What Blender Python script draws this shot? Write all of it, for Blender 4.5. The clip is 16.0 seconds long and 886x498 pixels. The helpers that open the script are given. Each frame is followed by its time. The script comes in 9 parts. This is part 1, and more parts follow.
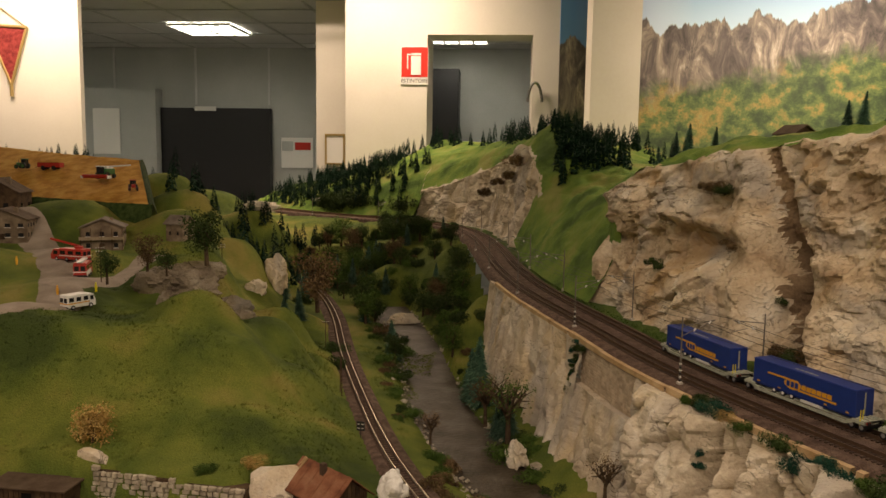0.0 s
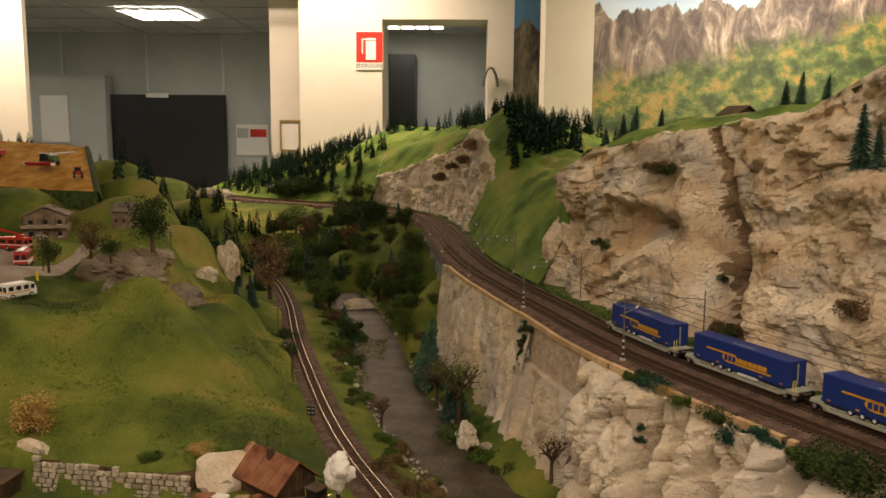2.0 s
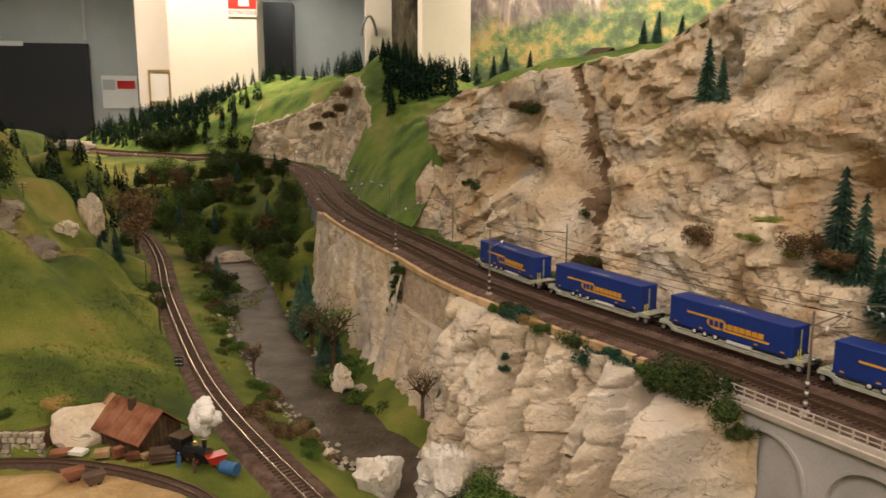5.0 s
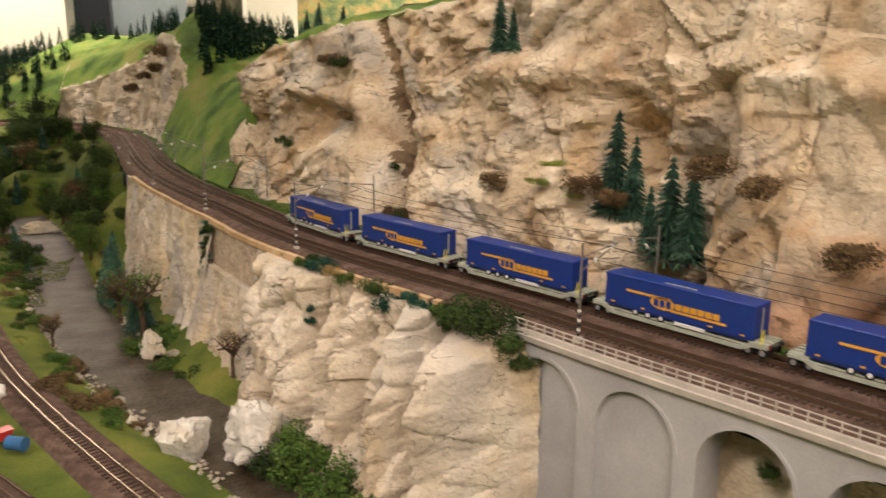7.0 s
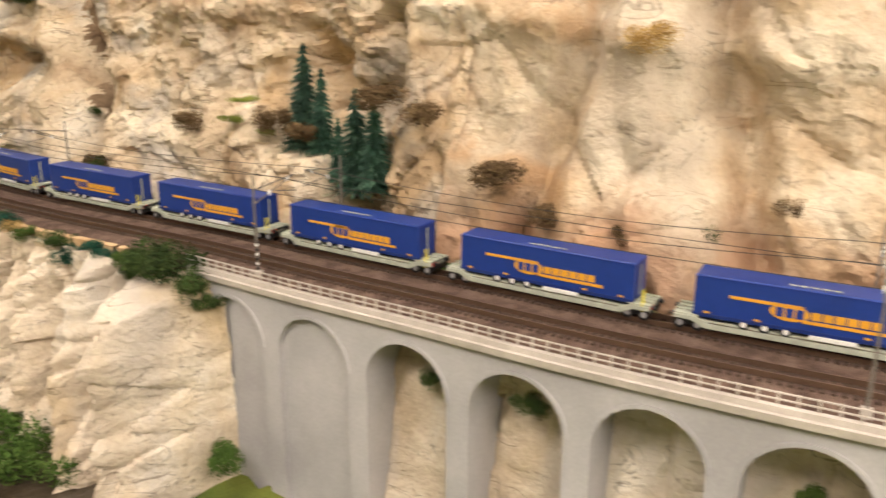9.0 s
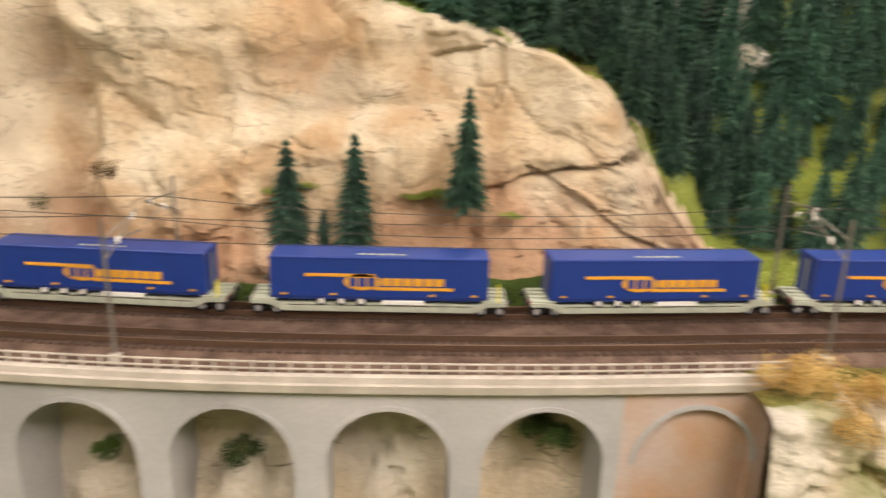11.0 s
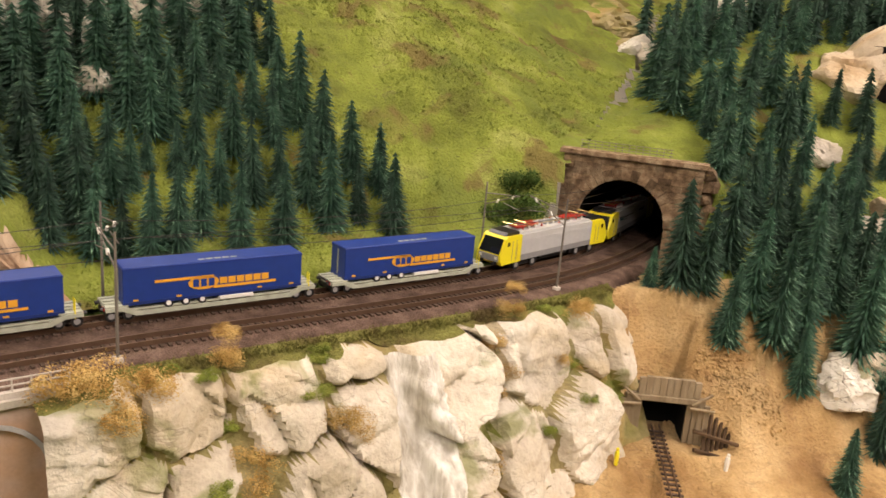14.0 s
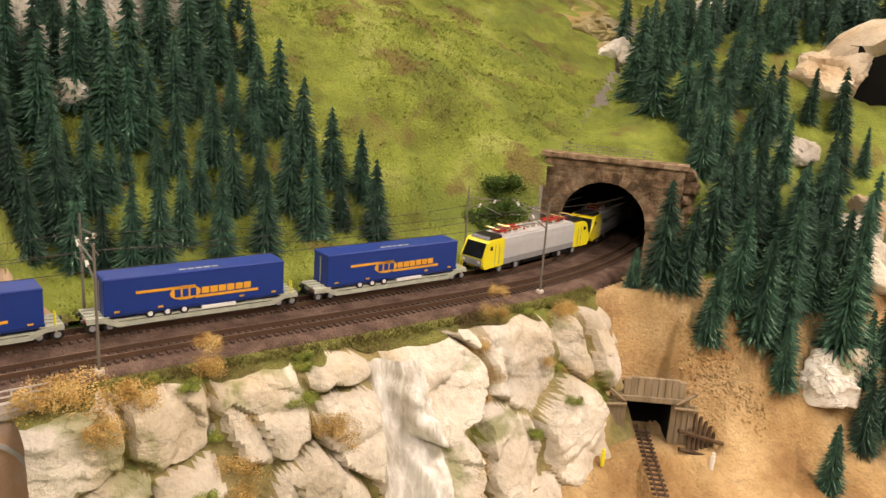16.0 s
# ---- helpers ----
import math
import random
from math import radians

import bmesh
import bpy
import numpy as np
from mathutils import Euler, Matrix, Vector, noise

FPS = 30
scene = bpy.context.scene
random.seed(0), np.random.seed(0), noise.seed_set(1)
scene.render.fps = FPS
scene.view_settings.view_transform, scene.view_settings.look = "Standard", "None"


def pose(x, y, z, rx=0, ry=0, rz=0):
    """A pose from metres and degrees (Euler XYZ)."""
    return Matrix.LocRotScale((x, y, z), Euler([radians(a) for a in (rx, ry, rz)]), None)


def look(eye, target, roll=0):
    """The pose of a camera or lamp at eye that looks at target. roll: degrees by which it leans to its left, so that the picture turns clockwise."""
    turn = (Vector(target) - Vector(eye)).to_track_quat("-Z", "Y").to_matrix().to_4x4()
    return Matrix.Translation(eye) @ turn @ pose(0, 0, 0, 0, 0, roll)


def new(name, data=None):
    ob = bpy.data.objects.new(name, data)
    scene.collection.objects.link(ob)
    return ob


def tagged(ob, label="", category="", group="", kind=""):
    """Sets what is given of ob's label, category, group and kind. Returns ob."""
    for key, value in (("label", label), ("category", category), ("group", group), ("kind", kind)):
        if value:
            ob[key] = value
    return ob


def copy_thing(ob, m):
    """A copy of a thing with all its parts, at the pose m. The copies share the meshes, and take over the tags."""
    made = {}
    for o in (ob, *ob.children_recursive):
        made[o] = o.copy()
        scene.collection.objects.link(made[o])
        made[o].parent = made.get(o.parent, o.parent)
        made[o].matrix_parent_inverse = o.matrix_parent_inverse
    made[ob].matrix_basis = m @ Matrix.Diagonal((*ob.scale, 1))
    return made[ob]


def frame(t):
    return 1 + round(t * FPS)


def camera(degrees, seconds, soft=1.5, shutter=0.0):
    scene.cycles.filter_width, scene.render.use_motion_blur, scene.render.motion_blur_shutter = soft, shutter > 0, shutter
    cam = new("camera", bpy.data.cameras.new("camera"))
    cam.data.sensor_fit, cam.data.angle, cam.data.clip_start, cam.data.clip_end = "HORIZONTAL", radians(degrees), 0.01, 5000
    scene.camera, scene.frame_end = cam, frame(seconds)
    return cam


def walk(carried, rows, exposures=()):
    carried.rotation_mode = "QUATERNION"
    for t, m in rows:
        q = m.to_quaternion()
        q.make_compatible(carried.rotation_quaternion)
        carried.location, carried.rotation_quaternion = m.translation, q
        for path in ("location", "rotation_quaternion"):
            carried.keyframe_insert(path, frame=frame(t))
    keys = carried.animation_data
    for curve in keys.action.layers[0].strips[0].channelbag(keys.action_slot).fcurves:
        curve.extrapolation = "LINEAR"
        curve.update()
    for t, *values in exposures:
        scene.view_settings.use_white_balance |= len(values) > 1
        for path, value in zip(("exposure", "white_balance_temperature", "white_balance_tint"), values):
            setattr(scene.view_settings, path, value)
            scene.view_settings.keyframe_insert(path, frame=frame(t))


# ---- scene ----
cam = camera(58.8, 16.0, shutter=0.5)
PATH = [
    (0, (0.293, 0.444, 1.371), (0.147, 2.425, 1.14), 0.8),
    (0.5, (0.297, 0.442, 1.37), (0.165, 2.424, 1.133), 0.8),
    (1, (0.304, 0.441, 1.367), (0.196, 2.424, 1.126), 0.6),
    (1.5, (0.309, 0.442, 1.365), (0.231, 2.425, 1.113), 0.5),
    (2, (0.317, 0.445, 1.363), (0.27, 2.427, 1.1), 0.4),
    (2.5, (0.324, 0.443, 1.356), (0.331, 2.425, 1.087), 0.5),
    (3, (0.329, 0.446, 1.353), (0.393, 2.422, 1.054), 0.6),
    (5.5, (0.36, 0.448, 1.332), (0.677, 2.385, 0.948), 0.3),
    (6, (0.374, 0.442, 1.329), (0.798, 2.355, 0.93), 0.5),
    (6.5, (0.388, 0.435, 1.321), (0.907, 2.321, 0.905), 1.0),
    (7, (0.406, 0.431, 1.313), (1.016, 2.283, 0.865), 0.6),
    (7.5, (0.43, 0.423, 1.305), (1.176, 2.219, 0.839), 0.8),
    (8, (0.445, 0.416, 1.298), (1.325, 2.147, 0.82), 1.3),
    (8.2, (0.449, 0.417, 1.301), (1.364, 2.122, 0.795), 1.1),
    (10.3, (0.643, 0.239, 1.294), (2.055, 1.516, 0.68), 0.8),
    (10.5, (0.655, 0.222, 1.297), (2.134, 1.416, 0.677), 1.1),
    (11, (0.691, 0.164, 1.293), (2.318, 1.156, 0.685), 1.7),
    (11.5, (0.706, 0.113, 1.294), (2.476, 0.829, 0.698), 2.9),
    (12, (0.708, 0.064, 1.306), (2.553, 0.561, 0.717), 3.2),
    (12.5, (0.71, 0.016, 1.31), (2.6, 0.308, 0.725), 4.0),
    (13, (0.711, -0.019, 1.316), (2.628, 0.092, 0.756), 5.0),
    (13.5, (0.706, -0.029, 1.32), (2.636, -0.004, 0.795), 4.9),
    (14, (0.705, -0.038, 1.32), (2.635, -0.079, 0.797), 5.0),
    (14.5, (0.704, -0.041, 1.318), (2.629, -0.111, 0.78), 5.7),
    (15, (0.703, -0.041, 1.32), (2.631, -0.114, 0.796), 5.3),
    (15.5, (0.703, -0.038, 1.321), (2.637, -0.1, 0.814), 4.5),
    (16, (0.703, -0.044, 1.321), (2.636, -0.114, 0.813), 4.1),
]
EXPOSURES = [(0.0, 0.28, 7400, 10), (2.0, 0.52, 7350, 10), (3.0, 0.76, 7050, 10), (5.5, 0.95, 6600, 10), (6.5, 1.05, 6400, 10), (7.0, 1.35, 6250, 9), (7.5, 1.75, 6200, 8), (8.0, 1.9, 6150, 7), (10.5, 1.65, 6150, 5),
             (11.5, 1.6, 6200, 5), (13.0, 1.4, 6400, 9), (14.5, 1.4, 6450, 9), (16.0, 1.4, 6450, 9)]
walk(cam, [(t, look(eye, target, roll)) for t, eye, target, roll in PATH], EXPOSURES)

# ---- light ----
world = bpy.data.worlds.new("world")
scene.world = world
world.use_nodes = True
world.node_tree.nodes["Background"].inputs[0].default_value = (0.9, 0.95, 1.0, 1)
world.node_tree.nodes["Background"].inputs[1].default_value = 0.02

# unseen ceiling lamps; the last four are added to brighten walls, mural and forest
LAMPS = [((-0.9, 0.3, 2.72), 15), ((0.1, -1.1, 2.72), 20), ((1.3, -1.7, 2.72), 19), ((0.5, 1.2, 2.72), 5), ((-2.9, 5.35, 2.72), 33), ((-0.6, 5.35, 2.72), 28), ((2.4, 4.2, 2.72), 66), ((2.3, 0.9, 2.72), 14)]


# ---- small tools ----
def link(name, verts, faces, material, parent=None, label="", smooth=False, crease=0):
    me = bpy.data.meshes.new(name)
    me.from_pydata([tuple(map(float, v)) for v in verts], [], [tuple(map(int, q)) for q in faces])
    if material:
        me.materials.append(material)
    if smooth:
        me.shade_smooth()
    if crease:
        me.set_sharp_from_angle(angle=radians(crease))
    me.update()
    ob = new(name, me)
    if parent:
        ob.parent = parent
    if label:
        tagged(ob, label)
    return ob


def part(name, bm, material, parent=None, label="", smooth=False):
    me = bpy.data.meshes.new(name)
    bm.normal_update()
    bm.to_mesh(me)
    bm.free()
    if material:
        me.materials.append(material)
    if smooth:
        me.shade_smooth()
    ob = new(name, me)
    if parent:
        ob.parent = parent
    if label:
        tagged(ob, label)
    return ob


def thing(name, m, label, category, group="", kind=""):
    ob = new(name)
    ob.empty_display_size = 0.02
    ob.matrix_basis = m
    return tagged(ob, label, category, group, kind)


def box(bm, x0, x1, y0, y1, z0, z1, bevel=0.0):
    r = bmesh.ops.create_cube(bm, size=1, matrix=Matrix.Translation(((x0 + x1) / 2, (y0 + y1) / 2, (z0 + z1) / 2)) @ Matrix.Diagonal((x1 - x0, y1 - y0, z1 - z0, 1)))
    if bevel:
        es = {e for v in r["verts"] for e in v.link_edges}
        bmesh.ops.bevel(bm, geom=list(es), offset=bevel, segments=1, affect="EDGES")
    return bm


def boxed(*a, **k):
    return box(bmesh.new(), *a, **k)


def rod(bm, a, b, r, n=6, r2=None):
    a, b = Vector(a), Vector(b)
    d = b - a
    m = Matrix.Translation((a + b) / 2) @ d.to_track_quat("Z", "Y").to_matrix().to_4x4()
    bmesh.ops.create_cone(bm, cap_ends=True, segments=n, radius1=r, radius2=r if r2 is None else r2, depth=d.length, matrix=m)
    return bm


def prism(bm, pts, y0, y1):
    """A profile in x and z, drawn out from y0 to y1."""
    a = [bm.verts.new((x, y0, z)) for x, z in pts]
    b = [bm.verts.new((x, y1, z)) for x, z in pts]
    n = len(pts)
    bm.faces.new(a)
    bm.faces.new(b[::-1])
    for i in range(n):
        bm.faces.new((a[i], b[i], b[(i + 1) % n], a[(i + 1) % n]))
    bmesh.ops.recalc_face_normals(bm, faces=bm.faces)
    return bm


def grid_faces(nu, nv, keep=None):
    out = []
    for i in range(nu - 1):
        for j in range(nv - 1):
            if keep is None or keep[i, j]:
                out.append((i * nv + j, (i + 1) * nv + j, (i + 1) * nv + j + 1, i * nv + j + 1))
    return out


# ---- materials ----
def mat(name, stops, scale=40.0, fine=300.0, rough=0.8, metal=0.0, bump=0.3, dist=0.004, space="world", contrast=(0.35, 0.65), speck=0.25, coat=0.0, random_amount=0.0, warp=(1, 1, 1)):
    m = bpy.data.materials.new(name)
    m.use_nodes = True
    nt = m.node_tree
    b = nt.nodes["Principled BSDF"]
    b.inputs["Roughness"].default_value = rough
    b.inputs["Metallic"].default_value = metal
    b.inputs["Coat Weight"].default_value = coat
    if rough >= 0.8:
        b.inputs["Specular IOR Level"].default_value = 0.18
    if space == "world":
        co = nt.nodes.new("ShaderNodeNewGeometry").outputs["Position"]
    else:
        co = nt.nodes.new("ShaderNodeTexCoord").outputs["Object"]
    if warp != (1, 1, 1):
        mp = nt.nodes.new("ShaderNodeMapping")
        mp.inputs["Scale"].default_value = warp
        nt.links.new(co, mp.inputs["Vector"])
        co = mp.outputs["Vector"]

    def nz(s, detail=4.0, rg=0.55):
        n = nt.nodes.new("ShaderNodeTexNoise")
        n.inputs["Scale"].default_value = s
        n.inputs["Detail"].default_value = detail
        n.inputs["Roughness"].default_value = rg
        nt.links.new(co, n.inputs["Vector"])
        return n.outputs["Fac"]

    big, small = nz(scale), nz(fine, 3.0)
    ramp = nt.nodes.new("ShaderNodeValToRGB")
    el = ramp.color_ramp.elements
    lo, hi = contrast
    for i, c in enumerate(stops):
        p = lo + (hi - lo) * i / max(1, len(stops) - 1)
        e = el[i] if i < 2 else el.new(p)
        e.position = p
        e.color = (*c, 1)
    if len(stops) == 1:
        el[1].color = (*stops[0], 1)
    nt.links.new(big, ramp.inputs["Fac"])
    mix = nt.nodes.new("ShaderNodeMix")
    mix.data_type, mix.blend_type = "RGBA", "OVERLAY"
    mix.inputs["Factor"].default_value = speck
    nt.links.new(ramp.outputs["Color"], mix.inputs["A"])
    nt.links.new(small, mix.inputs["B"])
    out = mix.outputs["Result"]
    if random_amount:
        info = nt.nodes.new("ShaderNodeObjectInfo")
        hs = nt.nodes.new("ShaderNodeHueSaturation")
        rg = nt.nodes.new("ShaderNodeMapRange")
        rg.inputs["To Min"].default_value, rg.inputs["To Max"].default_value = 1 - random_amount, 1 + random_amount
        nt.links.new(info.outputs["Random"], rg.inputs["Value"])
        nt.links.new(rg.outputs["Result"], hs.inputs["Value"])
        nt.links.new(out, hs.inputs["Color"])
        out = hs.outputs["Color"]
    nt.links.new(out, b.inputs["Base Color"])
    if bump:
        bp = nt.nodes.new("ShaderNodeBump")
        bp.inputs["Strength"].default_value = bump
        bp.inputs["Distance"].default_value = dist
        nt.links.new(small, bp.inputs["Height"])
        nt.links.new(bp.outputs["Normal"], b.inputs["Normal"])
    return m


def plain(name, color, rough=0.5, metal=0.0, scale=120.0, dirt=0.12, coat=0.0):
    d = tuple(c * (1 - dirt) for c in color)
    return mat(name, [d, color], scale=scale, fine=900, rough=rough, metal=metal, bump=0.05, dist=0.0006, space="object", speck=0.1, coat=coat)


def lamp_glow(name, color, strength):
    m = bpy.data.materials.new(name)
    m.use_nodes = True
    b = m.node_tree.nodes["Principled BSDF"]
    b.inputs["Base Color"].default_value = (*color, 1)
    b.inputs["Emission Color"].default_value = (*color, 1)
    b.inputs["Emission Strength"].default_value = strength
    return m


def rock_material(name, stops, grey, stain, rough=0.85, stretch=(1, 1, 1), moss=0.0, spots=(9.0, 0.54, 0.68), fissure=0.75, grain=170, relief=0.55, plates=0.7):
    """Painted plaster rock: broad tints, grey and ochre washes, thin dark fissures, fine grain."""
    m = mat(name, stops, scale=11, fine=grain, rough=rough, bump=relief, dist=0.005, contrast=(0.32, 0.68), speck=0.3)
    nt = m.node_tree
    b = nt.nodes["Principled BSDF"]
    src = b.inputs["Base Color"].links[0].from_socket
    co = nt.nodes.new("ShaderNodeNewGeometry").outputs["Position"]
    mp = nt.nodes.new("ShaderNodeMapping")
    mp.inputs["Scale"].default_value = stretch
    nt.links.new(co, mp.inputs["Vector"])
    for scale, lo, hi, color, amount in ((6.5, 0.51, 0.64, grey, 0.7), (*spots, stain, 0.7), (12.0, 0.56, 0.62, (0.17, 0.19, 0.045), moss)):
        if not amount:
            continue
        n = nt.nodes.new("ShaderNodeTexNoise")
        n.inputs["Scale"].default_value = scale
        n.inputs["Detail"].default_value = 5
        n.inputs["Distortion"].default_value = 0.6
        nt.links.new(mp.outputs["Vector"], n.inputs["Vector"])
        rg = nt.nodes.new("ShaderNodeMapRange")
        rg.inputs["From Min"].default_value, rg.inputs["From Max"].default_value = lo, hi
        rg.inputs["To Max"].default_value = amount
        nt.links.new(n.outputs["Fac"], rg.inputs["Value"])
        mx = nt.nodes.new("ShaderNodeMix")
        mx.data_type = "RGBA"
        nt.links.new(rg.outputs["Result"], mx.inputs["Factor"])
        nt.links.new(src, mx.inputs["A"])
        mx.inputs["B"].default_value = (*color, 1)
        src = mx.outputs["Result"]
    # fissures: narrow bands where a stretched noise crosses its middle
    n = nt.nodes.new("ShaderNodeTexNoise")
    n.inputs["Scale"].default_value = 13
    n.inputs["Detail"].default_value = 3
    n.inputs["Distortion"].default_value = 1.2
    mp2 = nt.nodes.new("ShaderNodeMapping")
    mp2.inputs["Scale"].default_value = (1, 1, 2.2)
    mp2.inputs["Rotation"].default_value = (0.5, 0.3, 0)
    nt.links.new(co, mp2.inputs["Vector"])
    nt.links.new(mp2.outputs["Vector"], n.inputs["Vector"])
    sub = nt.nodes.new("ShaderNodeMath")
    sub.operation = "SUBTRACT"
    sub.inputs[1].default_value = 0.5
    nt.links.new(n.outputs["Fac"], sub.inputs[0])
    ab = nt.nodes.new("ShaderNodeMath")
    ab.operation = "ABSOLUTE"
    nt.links.new(sub.outputs[0], ab.inputs[0])
    n3 = nt.nodes.new("ShaderNodeTexNoise")
    n3.inputs["Scale"].default_value = 22
    nt.links.new(co, n3.inputs["Vector"])
    rg = nt.nodes.new("ShaderNodeMapRange")
    rg.inputs["From Min"].default_value, rg.inputs["From Max"].default_value = 0.0, 0.011
    rg.inputs["To Min"].default_value, rg.inputs["To Max"].default_value = fissure, 0.0
    nt.links.new(ab.outputs[0], rg.inputs["Value"])
    rg3 = nt.nodes.new("ShaderNodeMapRange")
    rg3.inputs["From Min"].default_value, rg3.inputs["From Max"].default_value = 0.45, 0.55
    nt.links.new(n3.outputs["Fac"], rg3.inputs["Value"])
    mu = nt.nodes.new("ShaderNodeMath")
    mu.operation = "MULTIPLY"
    nt.links.new(rg.outputs["Result"], mu.inputs[0])
    nt.links.new(rg3.outputs["Result"], mu.inputs[1])
    mx = nt.nodes.new("ShaderNodeMix")
    mx.data_type = "RGBA"
    nt.links.new(mu.outputs[0], mx.inputs["Factor"])
    nt.links.new(src, mx.inputs["A"])
    mx.inputs["B"].default_value = (0.09, 0.065, 0.045, 1)
    # chipped plates: a stretched noise cut into sharp little steps, darker brown along their edges
    mp3 = nt.nodes.new("ShaderNodeMapping")
    mp3.inputs["Rotation"].default_value = (0.45, -0.3, 0.2)
    mp3.inputs["Scale"].default_value = (1, 1, 1.5)
    nt.links.new(co, mp3.inputs["Vector"])
    n = nt.nodes.new("ShaderNodeTexNoise")
    n.inputs["Scale"].default_value, n.inputs["Detail"].default_value, n.inputs["Roughness"].default_value = 17, 7, 0.58
    nt.links.new(mp3.outputs["Vector"], n.inputs["Vector"])

    def calc(op, a, v=None, clamp=False):
        q = nt.nodes.new("ShaderNodeMath")
        q.operation, q.use_clamp = op, clamp
        for k, w in enumerate((a, v)):
            if w is None:
                continue
            if isinstance(w, (int, float)):
                q.inputs[k].default_value = w
            else:
                nt.links.new(w, q.inputs[k])
        return q.outputs[0]

    h = calc("MULTIPLY", n.outputs["Fac"], 13)
    fr = calc("FRACT", h)
    height = calc("ADD", calc("FLOOR", h), calc("MULTIPLY", fr, 5, True))
    bp = nt.nodes.new("ShaderNodeBump")
    bp.inputs["Strength"].default_value, bp.inputs["Distance"].default_value = plates, 0.0035
    nt.links.new(height, bp.inputs["Height"])
    old = b.inputs["Normal"].links[0].from_node
    nt.links.new(bp.outputs["Normal"], old.inputs["Normal"])
    edge = calc("MULTIPLY", calc("SUBTRACT", 1, calc("MULTIPLY", fr, 7, True)), calc("MULTIPLY", rg3.outputs["Result"], 0.42 * plates))
    mx2 = nt.nodes.new("ShaderNodeMix")
    mx2.data_type = "RGBA"
    nt.links.new(edge, mx2.inputs["Factor"])
    nt.links.new(mx.outputs["Result"], mx2.inputs["A"])
    mx2.inputs["B"].default_value = (0.13, 0.09, 0.06, 1)
    nt.links.new(mx2.outputs["Result"], b.inputs["Base Color"])
    return m


M_ROCK = rock_material("cliff_plaster", [(0.38, 0.27, 0.17), (0.57, 0.45, 0.31), (0.68, 0.57, 0.42), (0.78, 0.70, 0.57)], (0.38, 0.355, 0.32), (0.50, 0.33, 0.16))
M_ROCK_RED = rock_material("red_cliff_plaster", [(0.38, 0.27, 0.16), (0.52, 0.41, 0.28), (0.60, 0.51, 0.38), (0.66, 0.58, 0.45)], (0.44, 0.37, 0.29), (0.46, 0.28, 0.14), fissure=0.55, plates=0.3)
def rust_foot(m):
    """A rust-red wash brushed unevenly over the foot of the rock."""
    nt = m.node_tree
    b = nt.nodes["Principled BSDF"]
    src = b.inputs["Base Color"].links[0].from_socket
    geo = nt.nodes.new("ShaderNodeNewGeometry")
    sep = nt.nodes.new("ShaderNodeSeparateXYZ")
    nt.links.new(geo.outputs["Position"], sep.inputs[0])
    n = nt.nodes.new("ShaderNodeTexNoise")
    n.inputs["Scale"].default_value, n.inputs["Detail"].default_value = 9, 5
    nt.links.new(geo.outputs["Position"], n.inputs["Vector"])
    ad = nt.nodes.new("ShaderNodeMath")
    ad.operation = "MULTIPLY_ADD"
    ad.inputs[1].default_value = 0.26
    nt.links.new(n.outputs["Fac"], ad.inputs[0])
    nt.links.new(sep.outputs["Z"], ad.inputs[2])
    rg = nt.nodes.new("ShaderNodeMapRange")
    rg.inputs["From Min"].default_value, rg.inputs["From Max"].default_value = 1.21, 1.28
    rg.inputs["To Min"].default_value, rg.inputs["To Max"].default_value = 0.75, 0.0
    nt.links.new(ad.outputs[0], rg.inputs["Value"])
    mx = nt.nodes.new("ShaderNodeMix")
    mx.data_type = "RGBA"
    nt.links.new(rg.outputs["Result"], mx.inputs["Factor"])
    nt.links.new(src, mx.inputs["A"])
    mx.inputs["B"].default_value = (0.40, 0.22, 0.13, 1)
    nt.links.new(mx.outputs["Result"], b.inputs["Base Color"])


rust_foot(M_ROCK_RED)
M_ROCK_PALE = rock_material("pale_plaster_rock", [(0.46, 0.37, 0.26), (0.62, 0.53, 0.41), (0.73, 0.66, 0.55)], (0.46, 0.42, 0.38), (0.60, 0.47, 0.29), stretch=(1, 1, 0.35), spots=(11.0, 0.55, 0.68), plates=0.4)
M_ROCK_WHITE = rock_material("white_plaster_rock", [(0.43, 0.37, 0.28), (0.58, 0.52, 0.43), (0.73, 0.68, 0.59)], (0.42, 0.39, 0.35), (0.50, 0.40, 0.25), moss=0.7, fissure=0.4, plates=0.22)
M_ROCK_MOSSY = rock_material("mossy_plaster", [(0.17, 0.16, 0.05), (0.30, 0.25, 0.12), (0.46, 0.39, 0.26)], (0.36, 0.33, 0.28), (0.40, 0.27, 0.10), moss=1.0, fissure=0.3, plates=0.15)
M_VERGE = mat("dry_verge_grass", [(0.10, 0.075, 0.03), (0.15, 0.14, 0.04), (0.20, 0.20, 0.055)], scale=25, fine=400, rough=0.95, bump=1.0, dist=0.004, speck=0.5)
M_EARTH = mat("gully_earth", [(0.15, 0.10, 0.06), (0.25, 0.175, 0.11), (0.36, 0.26, 0.165)], scale=14, fine=240, rough=0.95, bump=0.8, dist=0.004, speck=0.4)
M_PLASTER = rock_material("raw_white_plaster", [(0.50, 0.46, 0.40), (0.68, 0.64, 0.57), (0.80, 0.77, 0.71)], (0.45, 0.42, 0.38), (0.55, 0.47, 0.34))
M_GRASS = mat("scatter_grass", [(0.07, 0.125, 0.025), (0.12, 0.205, 0.038), (0.18, 0.26, 0.05), (0.25, 0.27, 0.075)], scale=7, fine=420, rough=0.95, bump=0.9, dist=0.004, speck=0.5)
